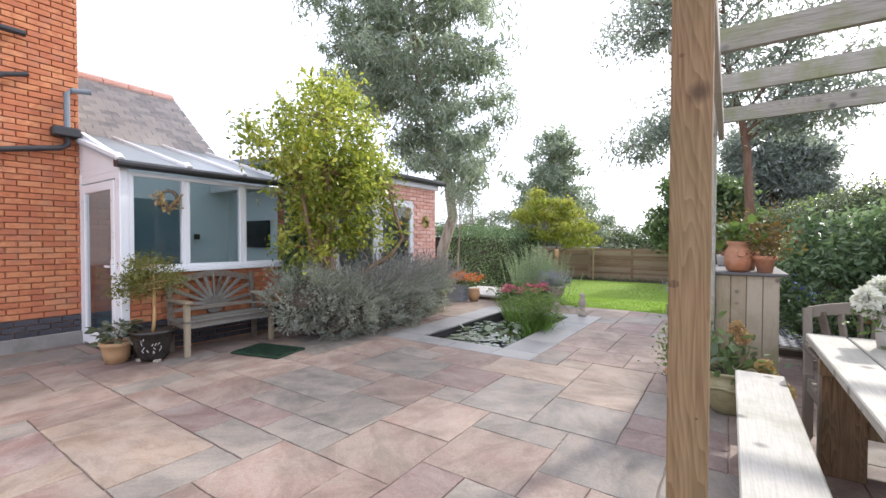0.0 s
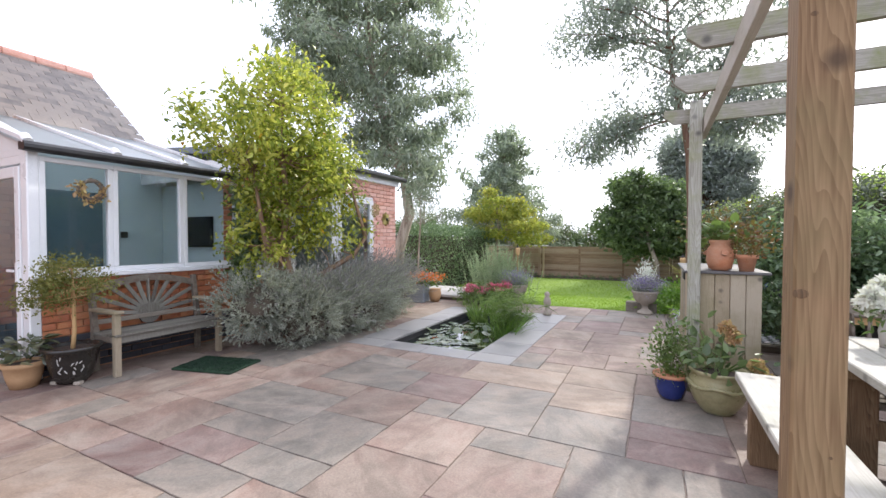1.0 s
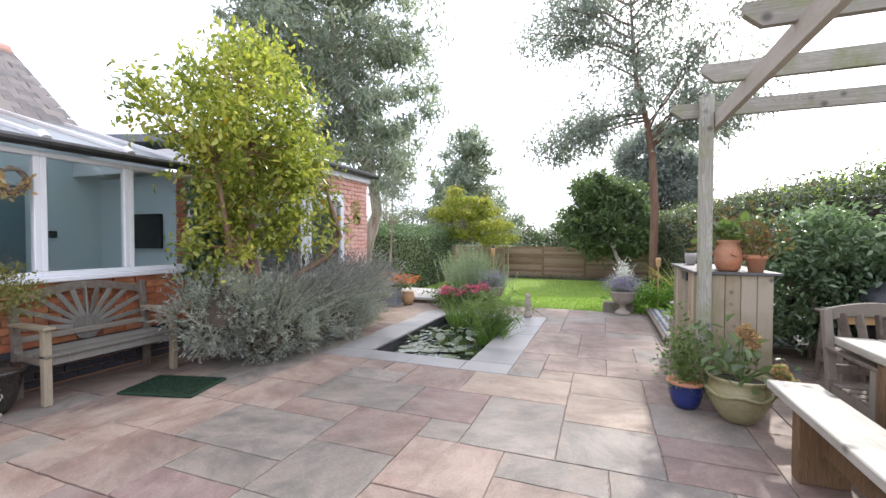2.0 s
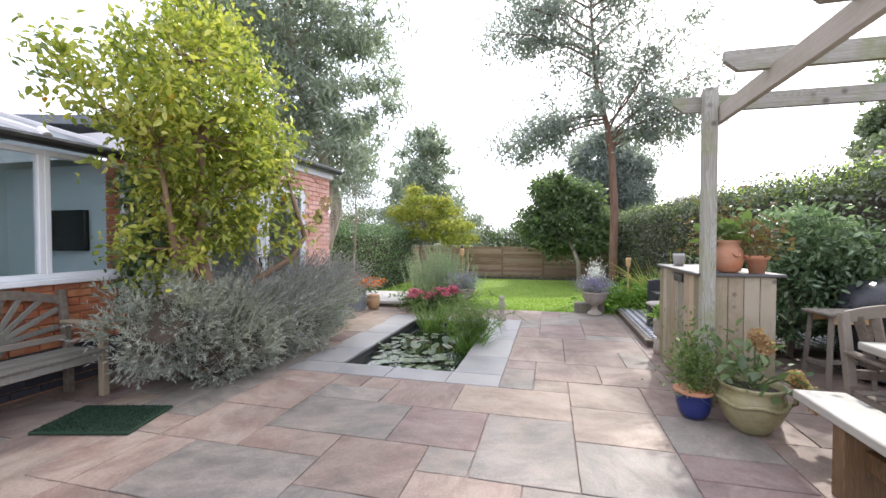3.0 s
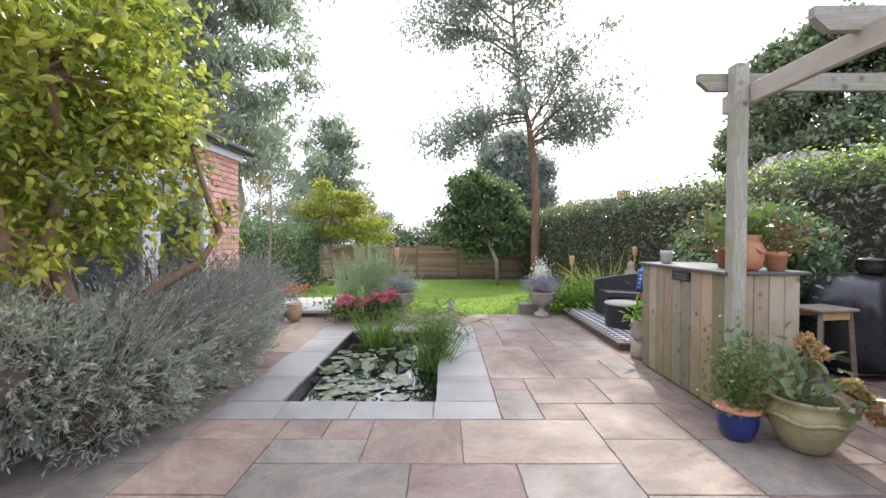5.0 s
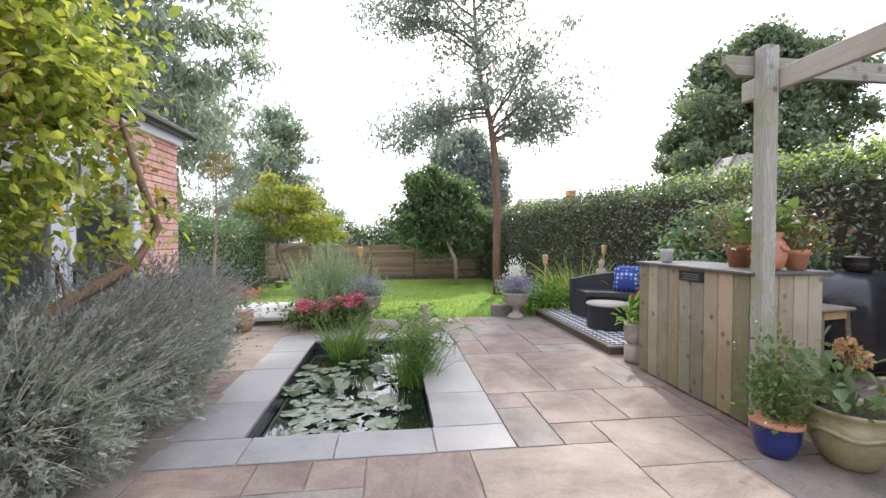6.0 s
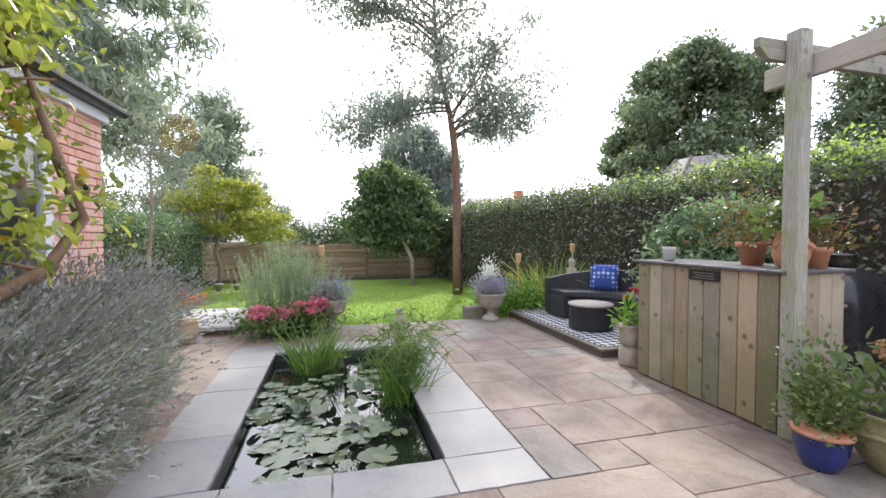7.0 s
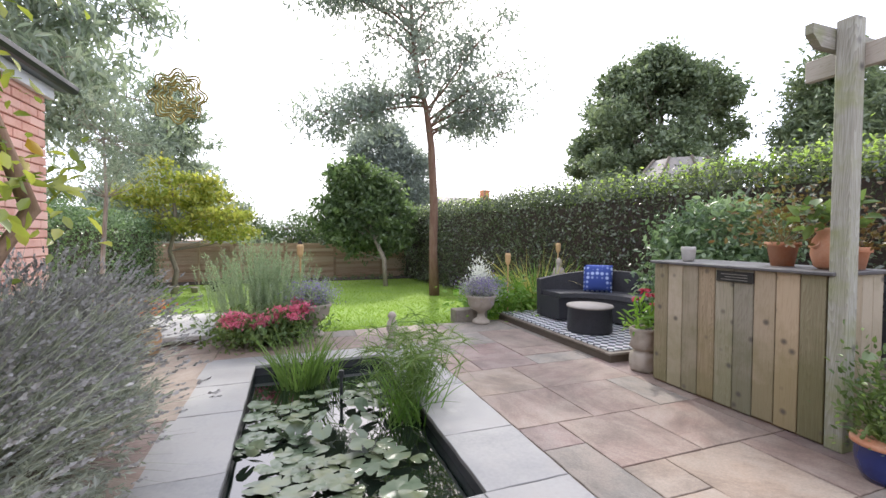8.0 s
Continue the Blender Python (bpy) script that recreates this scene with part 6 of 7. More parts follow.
for k in range(3):
    part("writing_line", box(B(), -0.0165, -0.0145, 0.48, 0.68 - 0.03 * (k % 2), BH - 0.085 + 0.02 * k, BH - 0.08 + 0.02 * k), "concrete", bar, "thin unreadable line of writing")
pz = BH + 0.025
straw = pot("strawberry_pot", (0.2, 4.86, pz), [(0.06, 0), (0.09, 0.02), (0.11, 0.1), (0.1, 0.2), (0.075, 0.24), (0.09, 0.26), (0.09, 0.28), (0.075, 0.28)], "terracotta", "terracotta strawberry pot with side pockets", "pot", (0.07, 0.26))
for k in range(3):
    a = k * 2.1 + 0.6
    bm = lathe(B(), [(0.02, 0), (0.035, 0.03), (0.03, 0.032), (0.015, 0.01)], 12)
    bmesh.ops.transform(bm, matrix=Matrix.Translation((0.095 * math.cos(a), 0.095 * math.sin(a), 0.15)) @ Matrix.Rotation(a, 4, "Z") @ Matrix.Rotation(radians(45), 4, "Y"), verts=bm.verts)
    part("pocket", bm, "terracotta", straw)


def small_plant(name, at, n, spread, size, mat, label, seed, aspect=0.5, lift=0.5):
    q = np.random.default_rng(seed)
    t = thing(name, at, 0, label, "plant")
    p = q.normal(size=(n, 3)) * np.array(spread) + np.array([0, 0, spread[2] * 1.4])
    p[:, 2] = np.maximum(p[:, 2], 0.0)
    leaves("foliage", p, size, mat, t, aspect, along=p * np.array([1, 1, 0.3]) * 3 + q.normal(size=p.shape) * 0.5 + np.array([0, 0, lift * 0.3]), rng=q, kind="stuff")
    ns = max(8, n // 12)
    k = q.choice(n, ns)
    blades("stem_growth", np.zeros((ns, 3)) + q.normal(size=(ns, 3)) * np.array([0.02, 0.02, 0]), p[k], 0.006, mat, t, 0.02, q, kind="stuff")
    return t


small_plant("strawberry_plant", (0.2, 4.86, pz + 0.27), 60, (0.08, 0.08, 0.06), 0.09, "leaf_pot", "broad green leaves in the strawberry pot", 61, 0.7)
TP = [(0.055, 0), (0.075, 0.11), (0.09, 0.115), (0.092, 0.15), (0.078, 0.15), (0.074, 0.12)]
tpot = pot("terracotta_pot", (0.4, 4.83, pz), TP, "terracotta", "plain terracotta pot on the bar", "pot", (0.074, 0.135))
small_plant("potted_herb", (0.4, 4.83, pz + 0.13), 260, (0.1, 0.1, 0.1), 0.045, "leaf_bronze", "bronze-green herb in a terracotta pot", 62)
pot("terracotta_pot", (0.27, 5.2, pz), [(0.07, 0), (0.095, 0.14), (0.11, 0.145), (0.112, 0.18), (0.095, 0.18), (0.09, 0.15)], "terracotta", "dark red clay pot on the bar", "pot", (0.09, 0.165))
small_plant("potted_shrub", (0.27, 5.2, pz + 0.16), 420, (0.16, 0.16, 0.13), 0.045, "leaf_bronze", "reddish bronze shrub in a clay pot", 63)
pot("candle_pot", (0.07, 5.83, pz), [(0.04, 0), (0.05, 0.02), (0.058, 0.1), (0.058, 0.13), (0.048, 0.13), (0.045, 0.04)], "pale_stone", "small pale stone candle pot on the bar", "pot")

blue = pot("glazed_pot", (-0.2, 4.38, 0), [(0.085, 0), (0.11, 0.045), (0.128, 0.12), (0.132, 0.19), (0.14, 0.2), (0.14, 0.215), (0.12, 0.215), (0.11, 0.17)], "glaze_blue", "cobalt blue glazed pot with a tan rim", "pot", (0.115, 0.198))
part("rim", lathe(B(), [(0.133, 0.195), (0.145, 0.2), (0.145, 0.22), (0.117, 0.222)], 28), "terracotta", blue, "tan unglazed rim", smooth=True)
small_plant("chrysanthemum_plant", (-0.2, 4.38, 0.205), 900, (0.09, 0.09, 0.14), 0.038, "leaf_pot", "leafy green plant in the blue pot", 64, 0.5)
green = pot("glazed_urn", (0.13, 4.22, 0), [(0.1, 0), (0.12, 0.02), (0.17, 0.09), (0.212, 0.19), (0.203, 0.27), (0.187, 0.3), (0.2, 0.32), (0.212, 0.34), (0.203, 0.35), (0.17, 0.33), (0.16, 0.28)], "glaze_green", "large olive-green glazed urn with scrolled handles", "pot", (0.168, 0.31))
for sa in (0.3, 3.44):
    ca, sn = math.cos(sa), math.sin(sa)
    part("handle", tube(B(), [(0.2 * ca, 0.2 * sn, 0.2), (0.25 * ca, 0.25 * sn, 0.26), (0.25 * ca, 0.25 * sn, 0.33), (0.205 * ca, 0.205 * sn, 0.34)], 0.016, 8), "glaze_green", green, smooth=True)
bm = tube(B(), [(0.212 * math.cos(a), 0.212 * math.sin(a), 0.225 + 0.012 * math.sin(5 * a)) for a in [2 * math.pi * k / 60 for k in range(61)]], [0.014 + 0.006 * (k % 2) for k in range(61)], 6, False)
part("garland", bm, "glaze_green", green, "raised garland", smooth=True)
hyd = small_plant("hydrangea", (0.13, 4.22, 0.31), 100, (0.13, 0.13, 0.09), 0.095, "leaf_dark", "hydrangea with fading cream and pink flower heads", 65, 0.55)
q = np.random.default_rng(66)
for c in ((0.1, 0.05, 0.3), (0.3, -0.12, 0.02), (0.24, -0.06, 0.1), (0.06, 0.08, 0.36), (0.36, -0.1, -0.05)):
    h = unit(q.normal(size=(260, 3))) * 0.055 * q.uniform(0.7, 1.1, (260, 1)) + np.array(c)
    leaves("flower_head", h, 0.026, "flower_cream", hyd, 0.8, rng=q)
    part("stem", tube(B(), [(0.02, 0, 0), (c[0] * 0.5, c[1] * 0.5, max(0.1, c[2] * 0.7)), c], 0.006, 6), "leaf_pot", hyd)

picnic_bench = thing("picnic_bench", (0.32, 2.6, 0), 0, "sun-bleached plank bench on thick timber legs", "bench")
part("seat", box(B(), -0.14, 0.14, -1.35, 1.2, 0.4, 0.455, 0.006), "wood_table", picnic_bench)
for y in (0.8, -1.0):
    part("leg", box(B(), -0.12, 0.12, y - 0.05, y + 0.05, 0, 0.4, 0.005), "wood_leg", picnic_bench)
part("stretcher", box(B(), -0.03, 0.03, -0.95, 0.75, 0.2, 0.3, 0.004), "wood_leg", picnic_bench)
table = thing("picnic_table", (0.58, 2.6, 0), 0, "heavy sun-bleached plank picnic table", "table")
for k in range(5):
    part("plank", box(B(), 0.215 * k, 0.215 * k + 0.205, -1.4, 1.32, 0.7, 0.75, 0.006), "wood_table", table)
for y in (0.85, -1.0):
    for x in (0.02, 0.82):
        part("leg", box(B(), x, x + 0.2, y - 0.045, y + 0.045, 0, 0.69, 0.006), "wood_leg", table)
    part("cross_rail", box(B(), 0.0, 1.06, y - 0.09 if y > 0 else y + 0.05, y - 0.05 if y > 0 else y + 0.09, 0.6, 0.698, 0.004), "wood_leg", table)
    part("foot_rail", box(B(), 0.22, 0.82, y - 0.02, y + 0.02, 0.25, 0.36, 0.004), "wood_leg", table)
far_bench = copy_thing(picnic_bench, pose(1.95, 2.6, 0))
vase = thing("flower_vase", (0.92, 3.62, 0.75), 0, "vase of white chrysanthemums on the table", "vase")
part("body", lathe(B(), [(0.05, 0), (0.06, 0.1), (0.04, 0.18), (0.045, 0.2)], 16), "pale_stone", vase, smooth=True)
q = np.random.default_rng(67)
for c in ((-0.1, -0.05, 0.3), (-0.02, 0.05, 0.36), (0.08, -0.02, 0.33), (-0.08, 0.08, 0.25), (0.05, 0.1, 0.28)):
    u = unit(q.normal(size=(220, 3)))
    leaves("flower_head", np.array(c) + u * 0.025, 0.05, "flower_white", vase, 0.6, along=u, rng=q)
q2 = q.normal(size=(120, 3)) * 0.07 + np.array([0, 0, 0.2])
leaves("foliage", q2, 0.06, "leaf_pot", vase, 0.4, rng=q, kind="stuff")

chair = thing("garden_chair", (0.9, 3.79, 0), 2, "weathered wooden garden armchair with a curved slatted back", "chair")
for sx in (-1, 1):
    part("front_leg", box(B(), sx * 0.28 - 0.028, sx * 0.28 + 0.028, -0.27, -0.215, 0, 0.64, 0.005), "wood_old", chair)
    bm = B()
    beam(bm, (sx * 0.28, 0.24, 0), (sx * 0.28, 0.24, 0.45), 0.055, 0.055)
    beam(bm, (sx * 0.28, 0.24, 0.42), (sx * 0.28, 0.33, 0.9), 0.05, 0.055)
    part("back_leg", bm, "wood_old", chair)
    part("armrest", box(B(), sx * 0.28 - 0.035, sx * 0.28 + 0.035, -0.3, 0.27, 0.635, 0.66, 0.006), "wood_old", chair)
    part("side_rail", box(B(), sx * 0.28 - 0.012, sx * 0.28 + 0.012, -0.22, 0.22, 0.33, 0.4), "wood_old", chair)
for k in range(5):
    part("seat_slat", box(B(), -0.29, 0.29, -0.28 + 0.1 * k, -0.2 + 0.1 * k, 0.4, 0.422, 0.004), "wood_old", chair)
part("top_rail", bent_rail([(-0.28 + 0.07 * t, 0.325, 0.87 + 0.05 * math.sin(math.pi * t / 8)) for t in range(9)], 0.03, 0.08), "wood_old", chair)
part("lower_rail", box(B(), -0.26, 0.26, 0.24, 0.27, 0.48, 0.54, 0.003), "wood_old", chair)
for k in range(5):
    x = -0.19 + 0.095 * k
    bm = B()
    beam(bm, (x * 0.75, 0.256, 0.52), (x * 1.08, 0.318, 0.88), 0.018, 0.055)
    part("back_slat", bm, "wood_old", chair)

stool = thing("bar_stool", (1.36, 5.5, 0), 10, "tall weathered wooden stool in front of the barbecue", "stool")
part("seat", box(B(), -0.22, 0.22, -0.17, 0.17, 0.68, 0.71, 0.008), "wood_old", stool)
for sx in (-1, 1):
    for sy in (-1, 1):
        bm = B()
        beam(bm, (sx * 0.2, sy * 0.15, 0), (sx * 0.16, sy * 0.12, 0.68), 0.04, 0.04)
        part("leg", bm, "wood_old", stool)
    part("rung", box(B(), sx * 0.19 - 0.012, sx * 0.19 + 0.012, -0.13, 0.13, 0.2, 0.24), "wood_old", stool)
    part("apron", box(B(), -0.15, 0.15, sx * 0.125 - 0.01, sx * 0.125 + 0.01, 0.61, 0.68), "bamboo", stool)
part("rung", box(B(), -0.17, 0.17, -0.01, 0.01, 0.2, 0.24), "wood_old", stool)
bbq = thing("barbecue", (2.15, 5.85, 0), 8, "barbecue under a black fitted weather cover", "barbecue")
bm = lathe(B(), [(0.55, 0.06), (0.58, 0.3), (0.6, 0.55), (0.61, 0.7), (0.58, 0.82), (0.48, 0.93), (0.3, 0.99), (0.001, 1.01)], 48, squash=0.62)
for v in bm.verts:
    a = math.atan2(v.co.y, v.co.x)
    s = max(abs(math.cos(a)), abs(math.sin(a))) ** -0.55
    v.co.x *= s * (1 + 0.025 * math.sin(9 * a + 7 * v.co.z))
    v.co.y *= s * (1 + 0.03 * math.sin(11 * a + 4 * v.co.z))
    v.co.z += 0.02 * noise.noise(v.co * 4)
part("cover", bm, "cover", bbq, smooth=True)
part("hem", tube(B(), [(0.59 * math.cos(a) * max(abs(math.cos(a)), abs(math.sin(a))) ** -0.55, 0.365 * math.sin(a) * max(abs(math.cos(a)), abs(math.sin(a))) ** -0.55, 0.07) for a in [2 * math.pi * k / 48 for k in range(49)]], 0.012, 6, False), "iron", bbq, "drawstring hem of the cover", smooth=True)
kp = pot("iron_pot", (2.05, 5.72, 1.0), [(0.09, 0), (0.12, 0.03), (0.13, 0.08), (0.12, 0.13), (0.135, 0.14), (0.13, 0.15), (0.06, 0.165), (0.02, 0.17), (0.02, 0.19), (0.001, 0.195)], "glaze_black", "dark lidded iron cooking pot standing on the cover", "pot")

# laurel behind the bar
tree("laurel_bush", (1.45, 6.55, 0), [(0, 0, 0), (0.05, 0, 0.4), (0, 0, 0.8), (0, 0, 1.3)], [0.05, 0.04, 0.03, 0.01],
     [(-0.15, 0, 0.85, 0.75, 0.6, 0.6), (0.0, 0, 1.3, 0.7, 0.5, 0.42), (0.5, 0.1, 0.8, 0.55, 0.5, 0.5)], 300, 44, 0.11, 0.08, "leaf_laurel", "bark", "glossy dark green laurel bush behind the bar", "shrub", seed=71, aspect=0.42, shell=0.8, r0=0.01, every=3)

# ---- seating deck ----
deck = thing("deck", (-0.1, 6.58, 0), 0, "low raised deck with a dark timber edge", "deck", kind="structure")
part("edge", box(B(), 0.015, 2.735, 0.015, 2.535, -0.02, 0.075, 0.006), "deck_edge", deck)
for rim_box in ((0, 2.75, 0, 0.09), (0, 0.09, 0.092, 2.55), (2.66, 2.75, 0.092, 2.55), (0.092, 2.658, 2.46, 2.55)):
    part("rim_board", box(B(), *rim_box, 0.075, 0.1, 0.005), "wood_old", deck, "weathered rim board")
part("decking", box(B(), 0.092, 2.658, 0.092, 2.458, 0.07, 0.097), "deck_edge", deck)
rugm, rn, rl, rb = node_mat("woven_pattern")
rg = rn.new("ShaderNodeNewGeometry")
rmap = rn.new("ShaderNodeMapping")
rmap.inputs["Rotation"].default_value = (0, 0, radians(45))
wav = rn.new("ShaderNodeTexChecker")
wav.inputs["Scale"].default_value = 13.0
wav.inputs["Color1"].default_value, wav.inputs["Color2"].default_value = (0.62, 0.62, 0.62, 1), (0.05, 0.055, 0.07, 1)
rl.new(rg.outputs["Position"], rmap.inputs[0])
rl.new(rmap.outputs[0], wav.inputs[0])
rno = rn.new("ShaderNodeTexNoise")
rno.inputs["Scale"].default_value = 60.0
rmx = rn.new("ShaderNodeMix")
rmx.data_type, rmx.blend_type, rmx.inputs[0].default_value = "RGBA", "MULTIPLY", 0.4
rl.new(wav.outputs[0], rmx.inputs[6])
rl.new(rno.outputs["Color"], rmx.inputs[7])
rl.new(rmx.outputs[2], rb.inputs["Base Color"])
rb.inputs["Roughness"].default_value = 0.8
rug = thing("outdoor_rug", (-0.1, 6.58, 0.1), 0, "black and white geometric patterned outdoor rug on the deck", "rug")
part("weave", box(B(), 0.06, 2.7, 0.06, 2.5, 0.0, 0.014, 0.003), rugm, rug)
DZ = 0.114
PC = (0.38, 7.5)
pouf = thing("rattan_table", (*PC, DZ), 0, "round black rattan drum table with a pale top", "table")
part("drum", lathe(B(), [(0.27, 0), (0.28, 0.02), (0.27, 0.3), (0.28, 0.31)], 32), "rattan", pouf, smooth=True)
part("top", lathe(B(), [(0.285, 0.31), (0.29, 0.32), (0.285, 0.335), (0.001, 0.338)], 32), "slate", pouf, "pale grey top", smooth=True)
sofa = thing("rattan_sofa", (*PC, DZ), 0, "curved black rattan sofa", "sofa")


def arc_wall(r0, r1, a0, a1, z0, z1, n=18, lift=0.0):
    bm = B()
    prof = []
    for k in range(n + 1):
        a = radians(a0 + (a1 - a0) * k / n)
        c, s = math.cos(a), math.sin(a)
        zz = z1 + lift * math.sin(math.pi * k / n)
        prof.append([bm.verts.new(p) for p in ((r0 * c, r0 * s, z0), (r1 * c, r1 * s, z0), (r1 * 1.02 * c, r1 * 1.02 * s, zz), (r0 * 1.02 * c, r0 * 1.02 * s, zz))])
    for p, q_ in zip(prof, prof[1:]):
        for k in range(4):
            bm.faces.new((p[k], p[(k + 1) % 4], q_[(k + 1) % 4], q_[k]))
    bm.faces.new(prof[0])
    bm.faces.new(prof[-1])
    return bm


part("base", arc_wall(0.62, 1.05, -25, 92, 0.02, 0.33), "rattan", sofa)
part("backrest", arc_wall(1.06, 1.16, -25, 92, 0.02, 0.56, lift=0.14), "rattan", sofa)
part("seat_cushion", arc_wall(0.6, 1.04, -24, 91, 0.335, 0.4), "rattan", sofa, "dark seat pad")
cush_m, cn, cl, cb_ = node_mat("blue_scallops")
cg = cn.new("ShaderNodeTexCoord")
vor = cn.new("ShaderNodeTexVoronoi")
vor.inputs["Scale"].default_value, vor.inputs["Randomness"].default_value = 15.0, 0.1
cr = cn.new("ShaderNodeValToRGB")
cr.color_ramp.elements[0].color, cr.color_ramp.elements[1].color = (0.38, 0.47, 0.7, 1), (0.03, 0.06, 0.25, 1)
cr.color_ramp.elements[0].position, cr.color_ramp.elements[1].position = 0.25, 0.45
cl.new(cg.outputs["Object"], vor.inputs["Vector"])
cl.new(vor.outputs["Distance"], cr.inputs[0])
cl.new(cr.outputs[0], cb_.inputs["Base Color"])
cb_.inputs["Roughness"].default_value = 0.85
cushion = thing("cushion", (1.0, 8.1, DZ + 0.4), 45, "square blue scalloped-pattern cushion leaning on the sofa", "cushion")
bm = B()
n = 10
for side in (-1, 1):
    vs = [[bm.verts.new((-0.2 + 0.4 * i / n, side * 0.07 * (max(0, (1 - (2 * i / n - 1) ** 2) * (1 - (2 * j / n - 1) ** 2))) ** 0.5, 0.4 * j / n)) for i in range(n + 1)] for j in range(n + 1)]
    for j in range(n):
        for i in range(n):
            bm.faces.new((vs[j][i], vs[j][i + 1], vs[j + 1][i + 1], vs[j + 1][i]))
bmesh.ops.remove_doubles(bm, verts=bm.verts, dist=0.0005)
bmesh.ops.transform(bm, matrix=pose(0, 0, 0, -14, 0, -90), verts=bm.verts)
part("cover", bm, cush_m, cushion, smooth=True)
spot = thing("stone_pot", (0.06, 6.3, 0), 0, "carved two-tier weathered stone pot at the end of the bar", "pot")
bm = lathe(B(), [(0.11, 0), (0.125, 0.03), (0.12, 0.09), (0.125, 0.15), (0.115, 0.18), (0.09, 0.2), (0.1, 0.215), (0.125, 0.24), (0.12, 0.3), (0.128, 0.36), (0.122, 0.39), (0.132, 0.4), (0.13, 0.425), (0.11, 0.425), (0.1, 0.39)], 40)
for v in bm.verts:
    bulge = 0.024 * noise.noise(v.co * 20) + 0.014 * noise.noise(v.co * 47)
    v.co += Vector((v.co.x, v.co.y, 0)).normalized() * bulge
part("body", bm, "stone_urn", spot, smooth=True)
part("soil", lathe(B(), [(0.001, 0.4), (0.1, 0.398), (0.1, 0.38)], 18), "soil", spot)
small_plant("potted_lily", (0.06, 6.32, 0.4), 90, (0.07, 0.07, 0.08), 0.11, "leaf_grass", "yellow-green strappy plant in the stone pot", 68, 0.25)
cone = thing("coneflower", (0.2, 6.42, 0.36), 0, "red coneflowers on thin stems in the stone pot", "flowers")
q = np.random.default_rng(69)
for c in ((0.0, 0.02, 0.42), (0.1, 0.05, 0.36), (0.06, -0.06, 0.28), (-0.07, 0.04, 0.33)):
    ua = q.uniform(0, 6.283, 40)
    leaves("flower_head", np.array(c) + np.stack([0.01 * np.cos(ua), 0.01 * np.sin(ua), q.normal(0, 0.004, 40)], axis=1), 0.045, "flower_red", cone, 0.35, along=np.stack([np.cos(ua), np.sin(ua), np.full(40, -0.25)], axis=1), rng=q, kind="stuff")
    part("stem", tube(B(), [(0, 0, 0), (c[0] * 0.6, c[1] * 0.6, c[2] * 0.6), c], 0.004, 5), "leaf_pot", cone)
rushes("crocosmia", (0.95, 9.7, 0.0), 150, 0.36, 1.45, 0.022, 0.34, "tall strappy clump with yellowing leaves behind the sofa", 72, "leaf_straw", 2.2)
rushes("crocosmia", (1.0, 9.6, 0.0), 340, 0.5, 1.15, 0.026, 0.32, "tall green strappy clump behind the sofa", 73, "leaf_grass", 2.0)
small_plant("flower_border", (0.15, 9.45, 0.0), 1500, (0.34, 0.3, 0.16), 0.09, "leaf_grass", "leafy bright green plants beside the urn", 74, 0.5)


def torch(at, h, label, lean):
    t = thing("garden_torch", at, 0, label, "torch")
    top = Vector((lean, 0, h))
    part("pole", tube(B(), [(0, 0, 0), top], 0.012, 8), "bamboo", t)
    bm = lathe(B(), [(0.015, 0), (0.04, 0.05), (0.05, 0.17), (0.035, 0.2)], 12, top)
    part("basket", bm, "bamboo", t, "woven bamboo basket")
    part("burner", lathe(B(), [(0.03, 0.2), (0.03, 0.225), (0.012, 0.24), (0.01, 0.27)], 10, top), "iron", t, "dark metal burner")


torch((0.12, 9.2, 0), 0.85, "bamboo garden torch beside the deck", 0.0)
torch((1.5, 9.9, 0), 1.0, "leaning bamboo garden torch behind the sofa", 0.08)
torch((-3.1, 9.4, -0.05), 1.05, "bamboo garden torch in the rosemary", 0.0)
statue = thing("statue", (1.35, 9.55, 0), 0, "small weathered stone garden statue", "statue")
part("statue_body", lathe(B(), [(0.1, 0), (0.1, 0.3), (0.08, 0.34), (0.1, 0.5), (0.12, 0.62), (0.09, 0.74), (0.04, 0.78), (0.06, 0.84), (0.055, 0.9), (0.001, 0.94)], 14), "stone_urn", statue, smooth=True)
spinner = thing("wind_spinner", (-3.55, 4.64, 1.76), -10, "yellow-green metal wind spinner of nested rings hanging from the tree", "ornament")
for k in range(7):
    r = 0.078 - 0.0095 * k
    pts = [(r * math.cos(a) * (1 + 0.13 * math.cos(8 * a)), 0.004 * (k % 2), r * math.sin(a) * (1 + 0.13 * math.cos(8 * a))) for a in [2 * math.pi * s / 48 for s in range(49)]]
    part("ring", tube(B(), pts, 0.003, 5, False), "brass", spinner, smooth=True)
part("cord", tube(B(), [(0, 0, 0.13), (-0.5, -0.3, 0.7)], 0.0015, 4), "iron", spinner)

plaque = thing("wall_plaque", (AX + 0.01, AY0 + D1 + 0.38, 1.78), 0, "round brass flower-shaped plaque on the annex wall", "plaque")
bm = B()
ring = [bm.verts.new((0.012 if j % 2 else 0.0, 0.12 * (1 + 0.14 * math.cos(8 * a)) * math.cos(a), 0.12 * (1 + 0.14 * math.cos(8 * a)) * math.sin(a))) for j, a in enumerate([2 * math.pi * s / 64 for s in range(64)])]
back = [bm.verts.new((-0.008, v.co.y, v.co.z)) for v in ring]
hub = bm.verts.new((0.03, 0, 0))
for j in range(64):
    bm.faces.new((hub, ring[j], ring[(j + 1) % 64]))
    bm.faces.new((ring[j], back[j], back[(j + 1) % 64], ring[(j + 1) % 64]))
bm.faces.new(back)
part("petal_disc", bm, "brass", plaque)
